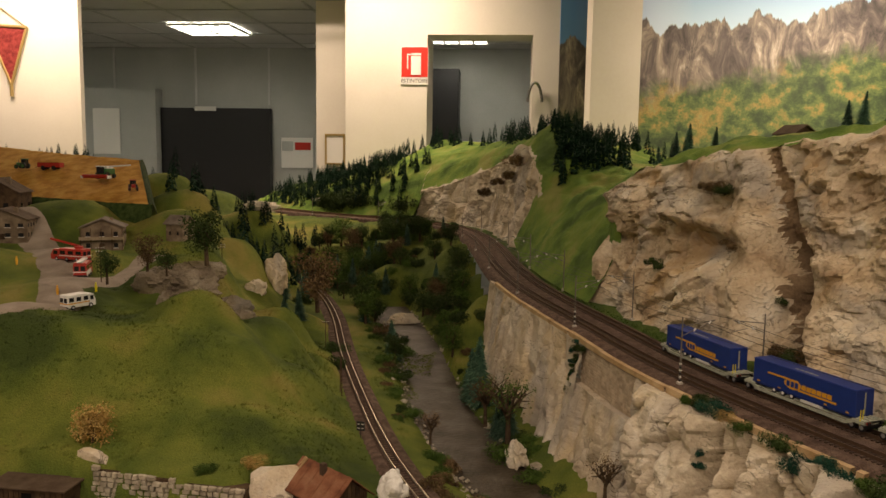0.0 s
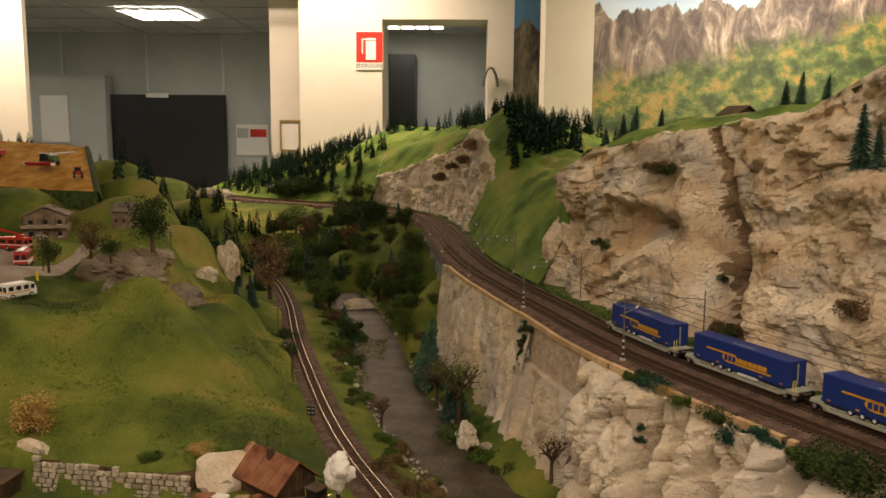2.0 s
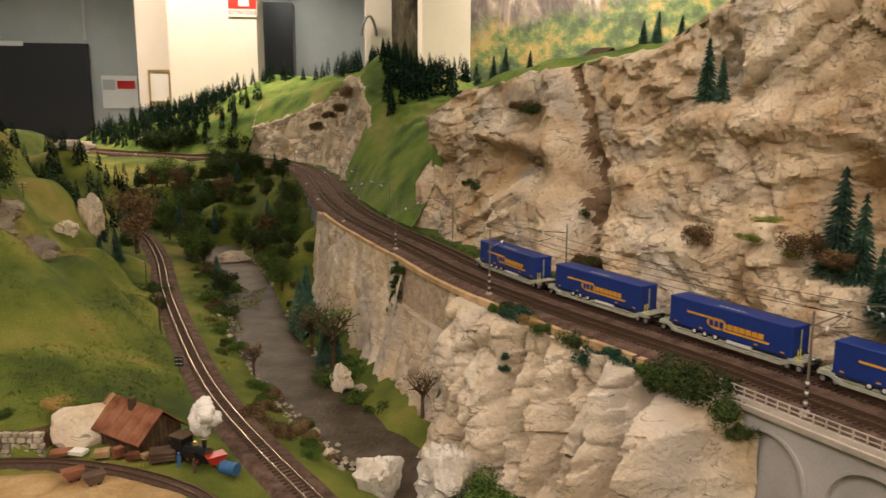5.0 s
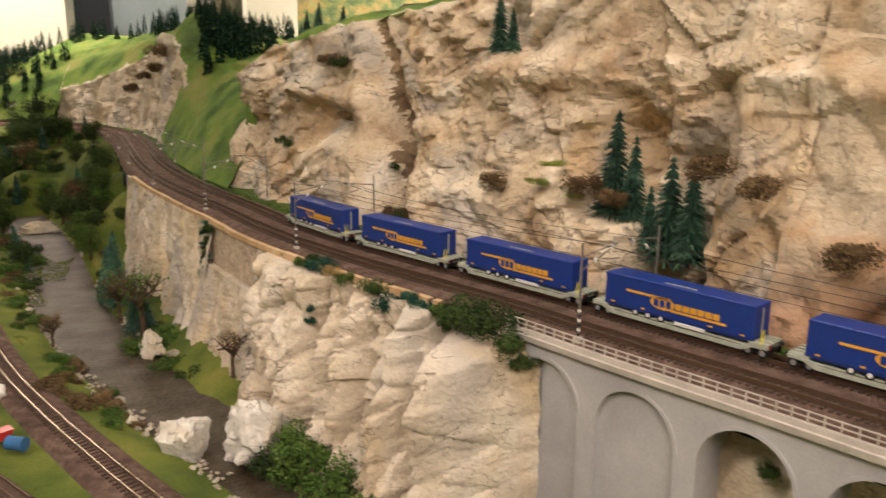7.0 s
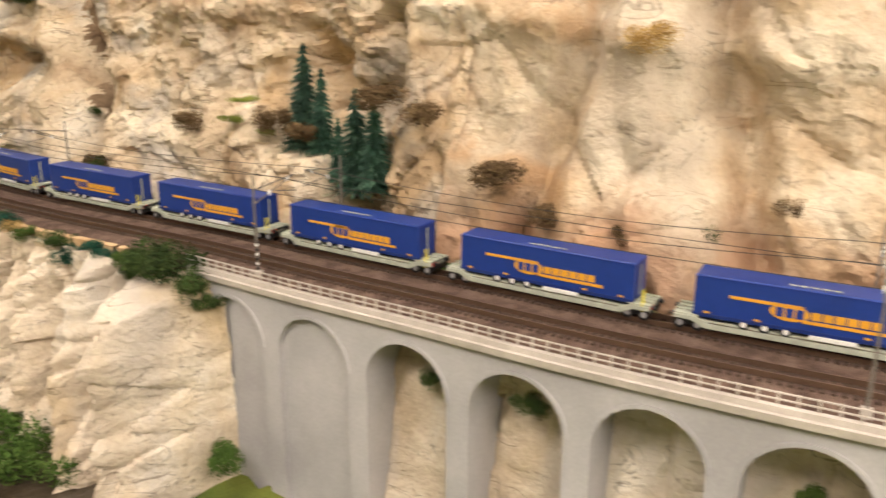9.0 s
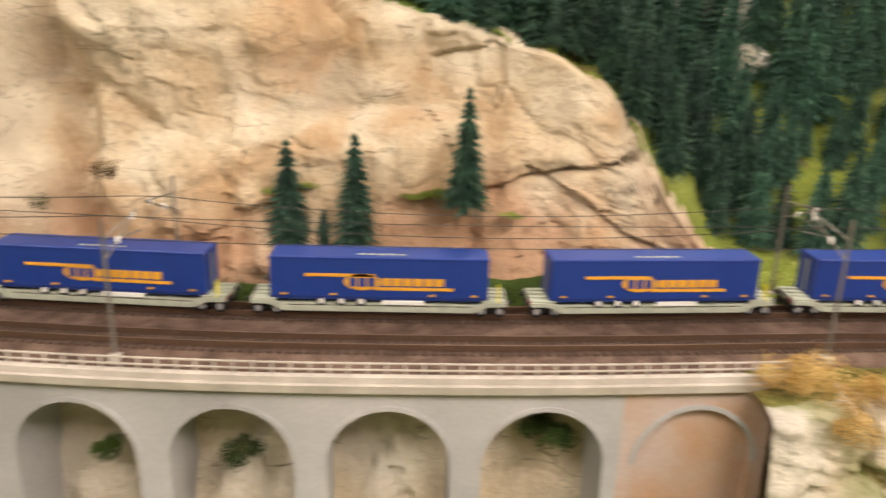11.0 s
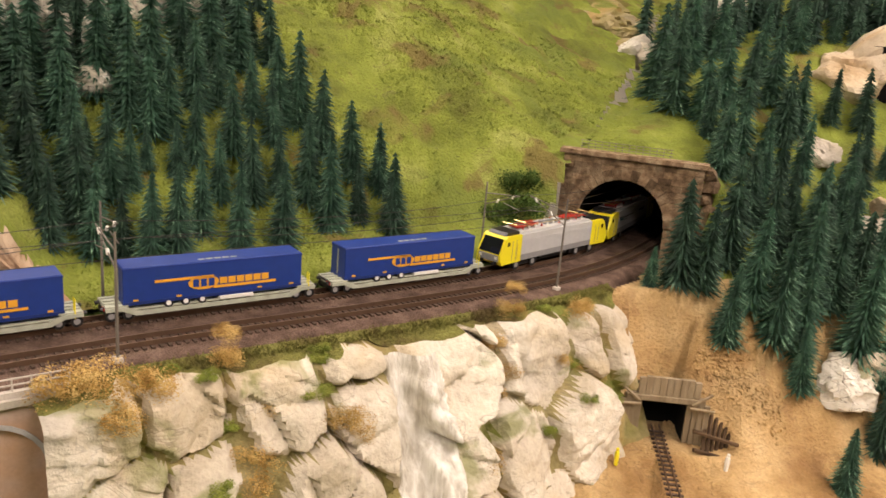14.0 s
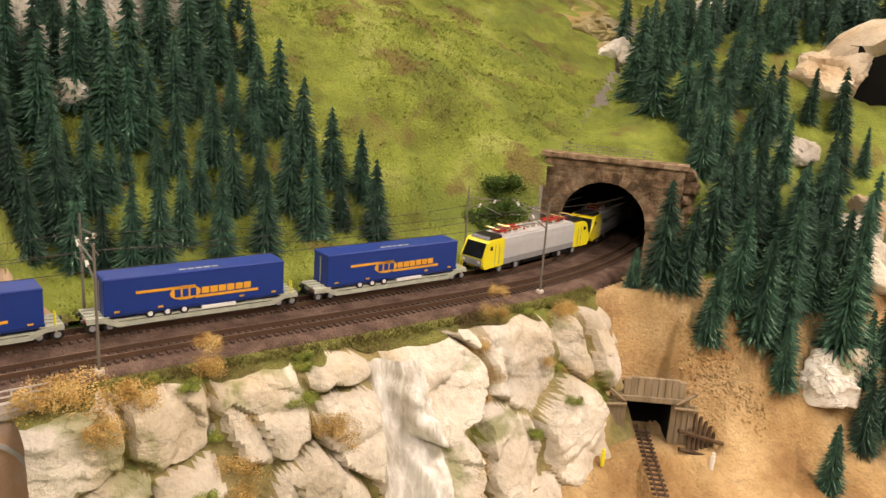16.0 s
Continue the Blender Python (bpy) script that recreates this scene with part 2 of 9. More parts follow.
M_GRASS_BRIGHT = rock_material("bright_scatter_grass", [(0.12, 0.13, 0.03), (0.18, 0.215, 0.038), (0.24, 0.285, 0.05), (0.32, 0.35, 0.09)], (0.16, 0.20, 0.045), (0.17, 0.11, 0.05), rough=0.95, spots=(15.0, 0.56, 0.66), fissure=0.45, grain=300, relief=1.0, plates=0.15)
M_GRASS_DARK = mat("valley_grass", [(0.035, 0.055, 0.014), (0.06, 0.10, 0.02), (0.10, 0.14, 0.03)], scale=10, fine=400, rough=0.95, bump=0.9, dist=0.004, speck=0.5)
M_SAND = rock_material("ochre_sand", [(0.30, 0.18, 0.075), (0.43, 0.285, 0.13), (0.52, 0.365, 0.185), (0.58, 0.43, 0.24)], (0.38, 0.27, 0.14), (0.26, 0.15, 0.07), rough=0.95, spots=(20.0, 0.56, 0.68), fissure=0.3, grain=260, relief=0.9, plates=0.35)
M_BALLAST = mat("brown_ballast", [(0.085, 0.054, 0.043), (0.135, 0.087, 0.068), (0.185, 0.125, 0.098)], scale=60, fine=650, rough=0.95, bump=1.0, dist=0.003, speck=0.7)
M_RAIL = plain("rusty_rail", (0.20, 0.13, 0.09), rough=0.42, metal=0.7)
M_RAIL_SHINY = plain("worn_rail", (0.42, 0.34, 0.25), rough=0.38, metal=0.9)
M_CHROME = plain("chrome", (0.6, 0.6, 0.6), rough=0.25, metal=1.0)
M_SLEEPER = mat("dark_sleeper", [(0.062, 0.041, 0.031), (0.10, 0.068, 0.052)], scale=200, fine=900, rough=0.9, bump=0.3, dist=0.0006)
M_CONCRETE = mat("grey_viaduct_plaster", [(0.35, 0.34, 0.345), (0.42, 0.41, 0.415), (0.48, 0.465, 0.47)], scale=9, fine=350, rough=0.8, bump=0.15, dist=0.001, speck=0.15)
M_CONCRETE_RUST = mat("rust_stained_plaster", [(0.42, 0.38, 0.36), (0.47, 0.38, 0.34), (0.46, 0.28, 0.17)], scale=7, fine=350, rough=0.8, bump=0.15, dist=0.001, speck=0.15)
M_CONCRETE_EDGE = mat("pale_concrete", [(0.42, 0.38, 0.34), (0.56, 0.51, 0.46)], scale=30, fine=500, rough=0.8, bump=0.2, dist=0.001, speck=0.2)
M_LEDGE = mat("sandstone_ledge", [(0.40, 0.26, 0.13), (0.52, 0.36, 0.20), (0.58, 0.43, 0.26)], scale=30, fine=500, rough=0.85, bump=0.3, dist=0.001)
M_MASONRY = mat("pale_masonry", [(0.44, 0.34, 0.25), (0.58, 0.48, 0.37)], scale=60, fine=700, rough=0.9, bump=0.4, dist=0.001, random_amount=0.15)
M_STONE = mat("grey_wall_stone", [(0.30, 0.26, 0.20), (0.50, 0.45, 0.36)], scale=70, fine=700, rough=0.9, bump=0.5, dist=0.001, random_amount=0.25)
M_PORTAL = mat("brown_portal_stone", [(0.12, 0.08, 0.05), (0.22, 0.15, 0.095), (0.33, 0.25, 0.17)], scale=70, fine=420, rough=0.9, bump=0.9, dist=0.003, speck=0.5, random_amount=0.35)
M_DARK = plain("black_void", (0.006, 0.006, 0.006), rough=1.0)
M_WOOD_GREY = mat("weathered_wood", [(0.22, 0.17, 0.11), (0.36, 0.29, 0.20)], scale=60, fine=700, rough=0.9, bump=0.5, dist=0.001, warp=(1, 1, 0.15), random_amount=0.2)
M_WOOD_DARK = mat("dark_wood", [(0.05, 0.032, 0.02), (0.11, 0.07, 0.04)], scale=60, fine=700, rough=0.9, bump=0.5, dist=0.001, random_amount=0.2)
M_WOOD_LIGHT = mat("light_plank", [(0.34, 0.22, 0.11), (0.46, 0.32, 0.18)], scale=60, fine=700, rough=0.85, bump=0.3, dist=0.001)
M_ROOF_RUST = mat("rust_red_roof", [(0.13, 0.05, 0.03), (0.24, 0.10, 0.055), (0.30, 0.15, 0.09)], scale=30, fine=500, rough=0.85, bump=0.4, dist=0.001)
M_ROOF_GREY = mat("grey_roof", [(0.14, 0.11, 0.09), (0.24, 0.20, 0.17)], scale=40, fine=500, rough=0.9, bump=0.4, dist=0.001)
# roofs and small parts; M_ROOF_DARK also paints the shade behind the viaduct arches
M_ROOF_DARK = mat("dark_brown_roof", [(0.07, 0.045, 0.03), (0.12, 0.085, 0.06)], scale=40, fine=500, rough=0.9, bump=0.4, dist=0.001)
M_HOUSE = mat("brown_chalet_wall", [(0.13, 0.095, 0.065), (0.27, 0.21, 0.15)], scale=40, fine=400, rough=0.9, bump=0.2, dist=0.001)
M_WINDOW = plain("dark_window", (0.02, 0.02, 0.022), rough=0.2)
M_WATER = mat("brown_river_water", [(0.035, 0.025, 0.014), (0.06, 0.047, 0.032), (0.09, 0.075, 0.058)], scale=16, fine=130, rough=0.5, bump=0.6, dist=0.003, speck=0.5)
M_WATER.node_tree.nodes["Principled BSDF"].inputs["Specular IOR Level"].default_value = 0.12
M_WATERFALL = mat("white_waterfall", [(0.46, 0.42, 0.36), (0.64, 0.61, 0.56), (0.82, 0.80, 0.77)], scale=60, fine=240, rough=0.22, bump=0.8, dist=0.003, warp=(1, 1, 0.2))
M_ROAD = mat("grey_gravel_road", [(0.26, 0.21, 0.17), (0.36, 0.30, 0.25)], scale=20, fine=420, rough=0.95, bump=0.5, dist=0.002)
M_WHEAT = mat("ripe_wheat", [(0.48, 0.22, 0.04), (0.62, 0.32, 0.065), (0.70, 0.40, 0.10)], scale=25, fine=500, rough=0.95, bump=1.0, dist=0.006, speck=0.5)
M_NEEDLE = mat("fir_needles", [(0.012, 0.040, 0.025), (0.024, 0.070, 0.042), (0.050, 0.12, 0.075)], scale=60, fine=500, rough=0.75, bump=0.0, random_amount=0.35)
M_NEEDLE_TIP = mat("fir_needle_tips", [(0.06, 0.14, 0.09), (0.11, 0.22, 0.14), (0.20, 0.32, 0.22)], scale=60, fine=500, rough=0.7, bump=0.0, random_amount=0.3)
M_NEEDLE_FAR = mat("dark_fir_needles", [(0.006, 0.022, 0.012), (0.012, 0.04, 0.02)], scale=60, fine=500, rough=0.8, bump=0.0, random_amount=0.35)
M_BARK = mat("bark", [(0.05, 0.032, 0.02), (0.10, 0.07, 0.045)], scale=100, fine=600, rough=0.95, bump=0.3, dist=0.001)
M_LEAF_DARK = mat("dark_foliage", [(0.018, 0.035, 0.010), (0.035, 0.06, 0.015), (0.06, 0.085, 0.025)], scale=70, fine=500, rough=0.9, bump=0.0, random_amount=0.3)
M_LEAF_GREEN = mat("green_foliage", [(0.035, 0.07, 0.012), (0.06, 0.11, 0.02), (0.10, 0.15, 0.035)], scale=70, fine=500, rough=0.9, bump=0.0, random_amount=0.25)
M_LEAF_BLUE = mat("bluish_ivy", [(0.012, 0.05, 0.035), (0.025, 0.085, 0.055)], scale=70, fine=500, rough=0.9, bump=0.0, random_amount=0.25)
M_LEAF_BROWN = mat("brown_scrub", [(0.07, 0.045, 0.02), (0.14, 0.09, 0.045), (0.2, 0.14, 0.07)], scale=70, fine=500, rough=0.95, bump=0.0, random_amount=0.25)
M_LEAF_MOSS = mat("moss_tuft", [(0.13, 0.16, 0.03), (0.20, 0.24, 0.045), (0.28, 0.30, 0.07)], scale=70, fine=500, rough=0.95, bump=0.0, random_amount=0.2)
M_LEAF_OCHRE = mat("ochre_scrub", [(0.30, 0.18, 0.05), (0.44, 0.29, 0.10), (0.56, 0.41, 0.17)], scale=70, fine=500, rough=0.95, bump=0.0, random_amount=0.2)
M_YELLOW = plain("yellow_paint", (0.83, 0.72, 0.02), rough=0.35, dirt=0.05, coat=0.3)
M_SILVER = plain("silver_paint", (0.62, 0.62, 0.63), rough=0.35, metal=0.25, dirt=0.08)
M_SILVER_DARK = plain("grey_skirt_paint", (0.34, 0.34, 0.35), rough=0.4, metal=0.3)
M_BLACK = plain("black_paint", (0.012, 0.012, 0.013), rough=0.45)
M_GLASS_DARK = plain("cab_glass", (0.01, 0.011, 0.013), rough=0.08, coat=0.6)
M_RED = plain("red_paint", (0.42, 0.03, 0.02), rough=0.4)
M_WHITE = plain("white_paint", (0.78, 0.77, 0.74), rough=0.5, dirt=0.06)
M_BRASS = plain("brass", (0.6, 0.45, 0.2), rough=0.3, metal=0.9)
M_BLUE = plain("blue_tarpaulin", (0.008, 0.036, 0.235), rough=0.5, dirt=0.1)
M_ORANGE = plain("orange_print", (0.72, 0.36, 0.03), rough=0.5, dirt=0.05)
M_WAGON = plain("grey_green_wagon_paint", (0.42, 0.44, 0.36), rough=0.6, dirt=0.25)
M_MAST = plain("grey_mast_steel", (0.20, 0.18, 0.16), rough=0.55, metal=0.3)
M_WIRE = plain("dark_wire", (0.05, 0.045, 0.04), rough=0.5, metal=0.5)
M_TRACTOR_GREEN = plain("green_paint", (0.05, 0.16, 0.05), rough=0.4)
M_BARREL = plain("blue_barrel_paint", (0.04, 0.14, 0.32), rough=0.5)
M_COTTON = mat("cotton_wool", [(0.72, 0.70, 0.66), (0.85, 0.84, 0.80)], scale=60, fine=300, rough=1.0, bump=0.6, dist=0.004)
M_WALL = mat("cream_wall_paint", [(0.66, 0.62, 0.55), (0.72, 0.68, 0.61)], scale=2, fine=60, rough=0.75, bump=0.1, dist=0.002, speck=0.08)
M_WALL_GREY = mat("grey_panel_wall", [(0.40, 0.42, 0.40), (0.46, 0.48, 0.46)], scale=2, fine=60, rough=0.7, bump=0.1, dist=0.002, speck=0.08)
M_CEILING = mat("white_ceiling_tile", [(0.56, 0.57, 0.56), (0.62, 0.63, 0.62)], scale=3, fine=160, rough=0.9, bump=0.2, dist=0.002, speck=0.15)
M_FLOOR = mat("grey_floor_tile", [(0.25, 0.24, 0.22), (0.33, 0.31, 0.29)], scale=4, fine=120, rough=0.5, bump=0.1, dist=0.001)
M_BLACKDOOR = plain("black_door_paint", (0.012, 0.012, 0.014), rough=0.45)
M_FRAME_GOLD = plain("gilt_frame", (0.42, 0.30, 0.12), rough=0.4, metal=0.4)
M_VELVET = mat("crimson_brocade", [(0.16, 0.02, 0.02), (0.30, 0.05, 0.045)], scale=40, fine=400, rough=0.8, bump=0.3, dist=0.002)
M_PAPER = plain("white_paper", (0.78, 0.77, 0.73), rough=0.8, dirt=0.03)
M_SIGN_RED = plain("sign_red", (0.62, 0.03, 0.02), rough=0.4, dirt=0.03)
# ---- the line of the upper railway: its outer (valley) edge, from the far end to the tunnel ----
EDGE = [(-2.6, 6.2), (-1.47, 5.37), (-.95, 4.85), (-.6, 4.58), (-.3, 4.38), (-.06, 4.14), (.08, 3.88), (.165, 3.48), (.22, 3.0), (.258, 2.67), (.315, 2.34), (.384, 2.08),
        (.437, 1.90), (.49, 1.70), (.551, 1.535), (.632, 1.36), (.70, 1.225), (.738, 1.135), (.786, 1.02), (.835, .914), (.873, .825), (.91, .745), (.969, .63), (1.029, .526),
        (1.087, .437), (1.15, .344), (1.24, .225), (1.308, .134), (1.40, -.004), (1.525, -.175), (1.615, -.27), (1.71, -.345), (1.86, -.435), (2.05, -.52), (2.4, -.64), (2.8, -.74), (3.4, -.86)]
Z_BED = 1.055


def spline(pts, n=12, rounds=30, step=0.005):
    p = np.array(pts, float)
    e = np.vstack([2 * p[0] - p[1], p, 2 * p[-1] - p[-2]])
    q = []
    for i in range(1, len(e) - 2):
        a, b, c, d = e[i - 1:i + 3]
        for k in range(n):
            t = k / n
            q.append(.5 * (2 * b + (c - a) * t + (2 * a - 5 * b + 4 * c - d) * t * t + (3 * b - a - 3 * c + d) * t ** 3))
    q.append(p[-1])
    q = np.array(q)
    for _ in range(rounds):
        q[1:-1] = .25 * q[:-2] + .5 * q[1:-1] + .25 * q[2:]
    length = np.r_[0, np.cumsum(np.linalg.norm(np.diff(q, axis=0), axis=1))]
    s = np.arange(0, length[-1], step)
    return s, np.stack([np.interp(s, length, q[:, k]) for k in range(p.shape[1])], 1)


LINE_S, LINE = spline(EDGE)
TANGENT = np.gradient(LINE, axis=0)
TANGENT /= np.linalg.norm(TANGENT, axis=1)[:, None]
NORMAL = np.stack([-TANGENT[:, 1], TANGENT[:, 0]], 1)


def at(s, off, z):
    """A place beside the line: s metres along it, off metres from its outer edge towards the hill."""
    c = [np.interp(s, LINE_S, LINE[:, k]) for k in (0, 1)]
    n = [np.interp(s, LINE_S, NORMAL[:, k]) for k in (0, 1)]
    return Vector((c[0] + n[0] * off, c[1] + n[1] * off, z))


def heading(s):
    return math.degrees(math.atan2(np.interp(s, LINE_S, TANGENT[:, 1]), np.interp(s, LINE_S, TANGENT[:, 0])))


def beside(x, y):
    """s and off of places (arrays)."""
    x, y = np.ravel(x), np.ravel(y)
    best_s, best_o = np.zeros(len(x)), np.zeros(len(x))
    sub = slice(None, None, 4)
    for k in range(0, len(x), 4000):
        p = np.stack([x[k:k + 4000], y[k:k + 4000]], 1)
        i = np.argmin(((p[:, None, :] - LINE[None, sub, :]) ** 2).sum(2), 1)
        best_s[k:k + 4000] = LINE_S[sub][i]
        best_o[k:k + 4000] = ((p - LINE[sub][i]) * NORMAL[sub][i]).sum(1)
    return best_s, best_o


def ribbon(name, s0, s1, cols, material, label="", category="", step=0.01, parent=None, kind="structure", smooth=False):
    """A strip along the line through the given (off, z) columns."""
    ss = np.arange(s0, s1 + step / 2, step)
    verts = [at(s, o, z) for s in ss for o, z in cols]
    ob = link(name, verts, grid_faces(len(ss), len(cols)), material, parent, smooth=smooth)
    return tagged(ob, label, category, "", "" if parent else kind)


def crag(p, size, amp, tilt=0.55):
    """Rough relief of broken rock: tilted facets with cracks between, and grain."""
    v = Vector(p) * (1 / size)
    v.z *= 0.7
    d, pts = noise.voronoi(v)
    c = pts[0]
    g = noise.noise_vector(c * 3.7)
    face = noise.noise(c * 5.3) * 0.6 + (v - c).dot(g) * tilt
    crack = min(1.0, (d[1] - d[0]) / 0.10)
    return amp * (face - 0.45 * (1 - crack) + 0.35 * noise.fractal(v * 2.3, 1.0, 2.0, 3))


def chips(p, amp):
    """Plaster broken along slanting beds: flat plates with sharp little steps between."""
    out = 0.0
    for k, (f, a) in enumerate(((7.0, 1.5), (19.0, .55))):
        v = Vector((p.x * .8 + p.z * .35, p.y * .8 - p.z * .3, p.z * 1.5)) * f
        h = noise.fractal(v + Vector((k * 9.0, 2, 0)), 0.9, 2.0, 4) * 3.2
        i = math.floor(h)
        out += a * (i + min(1.0, (h - i) * 5.0) + .25 * (h - i)) / 3.2
    calm = min(1.0, max(.12, .5 + 1.6 * noise.noise(p * 4.5)))
    return amp * out * .8 * calm


# ---- hillside behind the line: heights over off .13 .2 .3 .45 .8 ----
HILL_OFF = [.13, .2, .3, .45, .8, 1.7]
HILL = np.array([
    [1.5, 1.056, 1.09, 1.13, 1.17, 1.22], [2.3, 1.056, 1.10, 1.17, 1.26, 1.36], [2.65, 1.056, 1.13, 1.22, 1.33, 1.47], [3.1, 1.08, 1.20, 1.33, 1.42, 1.46], [3.4, 1.15, 1.29, 1.41, 1.475, 1.44],
    [3.75, 1.20, 1.37, 1.46, 1.49, 1.41], [4.05, 1.22, 1.40, 1.50, 1.42, 1.33], [4.22, 1.14, 1.34, 1.43, 1.385, 1.32], [4.42, 1.08, 1.22, 1.325, 1.345, 1.31], [4.6, 1.056, 1.16, 1.27, 1.33, 1.31],
    [5.0, 1.056, 1.16, 1.27, 1.345, 1.36], [5.232, 1.056, 1.18, 1.32, 1.40, 1.40], [5.275, 1.26, 1.30, 1.36, 1.405, 1.415], [5.4, 1.30, 1.345, 1.39, 1.415, 1.42], [5.64, 1.33, 1.36, 1.41, 1.425, 1.42],
    [5.85, 1.34, 1.37, 1.41, 1.44, 1.44], [6.0, 1.36, 1.39, 1.42, 1.455, 1.46], [6.15, 1.40, 1.455, 1.475, 1.49, 1.5], [6.4, 1.42, 1.50, 1.54, 1.57, 1.6], [6.9, 1.37, 1.46, 1.51, 1.55, 1.6], [7.15, 1.2, 1.27, 1.31, 1.38, 1.52],
    [7.28, 1.14, 1.235, 1.275, 1.345, 1.50], [7.34, 1.12, 1.23, 1.27, 1.34, 1.50], [7.39, 1.09, 1.20, 1.255, 1.33, 1.50], [7.44, 1.07, 1.14, 1.22, 1.32, 1.50],
    [7.5, 1.056, 1.085, 1.19, 1.31, 1.50], [7.9, 1.056, 1.085, 1.19, 1.30, 1.47], [8.04, 1.056, 1.11, 1.21, 1.32, 1.47], [8.1, 1.09, 1.165, 1.24, 1.33, 1.47], [8.16, 1.17, 1.195, 1.25, 1.34, 1.47], [8.35, 1.20, 1.21, 1.27, 1.35, 1.47], [8.6, 1.27, 1.28, 1.32, 1.38, 1.5], [9.0, 1.38, 1.39, 1.42, 1.48, 1.6], [10.2, 1.6, 1.6, 1.65, 1.7, 1.8]])
HILL = np.c_[HILL, np.where(HILL[:, 0] < 6.5, HILL[:, 5] - .25, np.interp(HILL[:, 0], [0, 6.9, 7.3, 9], [1.6, 1.66, 1.95, 2.0]))]


def hill_z(s, off):
    row = [np.interp(s, HILL[:, 0], HILL[:, k]) for k in range(1, 7)]
    return float(np.interp(off, HILL_OFF, row))


def rocky(s):
    """How much of the slope's foot is bare rock at s."""
    return float(np.interp(s, [2.95, 3.02, 4.34, 4.4, 5.225, 5.235, 7.42, 7.5], [0, 1, 1, 0, 0, 1, 1, 0]))


def cliff_foot(s):
    return float(np.interp(s, [5.2, 5.3, 5.5, 5.9, 6.0, 6.3, 6.40, 6.425, 6.475, 6.515, 6.6, 6.66, 6.77, 6.9, 7.2, 7.4, 7.5], [.17, .145, .165, .19, .155, .165, .16, .215, .215, .155, .15, .135, .13, .145, .18, .17, .15]))


def cliff_top(s):
    return float(np.interp(s, [3.5, 4.3, 5.2, 5.3, 5.7, 5.9, 6.2, 6.4, 6.7, 6.9, 7.1, 7.28, 7.40, 7.5], [.21, .21, .21, .19, .24, .28, .23, .235, .20, .20, .245, .25, .215, .12]))


def slope_z(s, o):
    """The grassy slope with its humps and little terraces."""
    p = at(s, o, hill_z(s, o))
    w = min(1.0, max(0.0, (o - .127) / .05))
    return p.z + w * (.010 * noise.fractal(p * 9, 1.0, 2.0, 4) + .010 * noise.fractal(Vector((p.x * 18, p.y * 18, p.z * 55)), 1.0, 2.0, 3) + .002 * noise.fractal(p * 70, 1.0, 2.0, 2))


def hillside():
    ss = np.r_[np.arange(1.5, 3.4, .04), np.arange(3.4, 7.2, .012), np.arange(7.2, 7.62, .007)]
    offs = np.r_[np.arange(.127, .5, .009), np.arange(.5, 1.5, .05)]
    verts, keep = [], np.ones((len(ss), len(offs)), bool)
    for i, s in enumerate(ss):
        rk = rocky(s)
        for j, o in enumerate(offs):
            inner = rk > .5 and o < cliff_top(s) + .006
            if inner and not 5 < s < 5.33 or s > 7.0 and o > .6:
                keep[i, j] = False
            verts.append(at(s, o, slope_z(min(s, 5.225), o) if inner and s < 5.4 else slope_z(s, o)))
    faces = grid_faces(len(ss), len(offs), keep)
    near = [f for f in faces if ss[f[0] // len(offs)] >= 7.25]
    far = [f for f in faces if ss[f[0] // len(offs)] < 7.25]
    for nm, fs, m, lb in (("hillside", far, M_GRASS, "green scatter-grass hillside above the railway"), ("hillside", near, M_GRASS_BRIGHT, "bright yellow-green slope under the fir forest")):
        used = sorted({k for f in fs for k in f})
        ix = {k: n for n, k in enumerate(used)}
        tagged(link(nm, [verts[k] for k in used], [[ix[k] for k in f] for f in fs], m, smooth=True), lb, "hill", kind="structure")
    # the open meadow by the tunnel and the high ground behind
    xs, ys = np.r_[np.arange(1.3, 2.3, .0085), np.arange(2.3, 3.6, .05)], np.r_[np.arange(-.8, .75, .0085), np.arange(.75, 2.2, .05)]
    gx, gy = np.meshgrid(xs, ys, indexing="ij")
    s, o = beside(gx, gy)
    along, before = (gx.ravel() - 1.768) * -.3354 + (gy.ravel() + .214) * -.9421, (gx.ravel() - 1.768) * -.9421 + (gy.ravel() + .214) * .3354
    ok = (s > 7.585) & (o > .122) & ((before > 0) | (along < .022) | (o > .165)) | (s > 6.9) & (o > .585)
    ok = ok.reshape(gx.shape)
    verts = []
    for x, y, a, b in zip(gx.ravel(), gy.ravel(), s, o):
        verts.append((x, y, slope_z(a, b) if b > .1 and b < 2.5 else 1.0))
    keep = ok[:-1, :-1] & ok[1:, :-1] & ok[1:, 1:] & ok[:-1, 1:]
    faces = grid_faces(len(xs), len(ys), keep)
    used = sorted({k for f in faces for k in f})
    ix = {k: n for n, k in enumerate(used)}
    tagged(link("hillside", [verts[k] for k in used], [[ix[k] for k in f] for f in faces], M_GRASS_BRIGHT, smooth=True), "bright yellow-green grassy meadow beside the tunnel", "hill", kind="structure")


hillside()


def gully(z):
    return float(np.interp(z, [1.05, 1.07, 1.17, 1.27, 1.30, 1.39], [5.965, 5.955, 5.905, 5.838, 5.815, 5.772]))


def gully_half(z):
    return .012 + .17 * max(0.0, 1.385 - z)


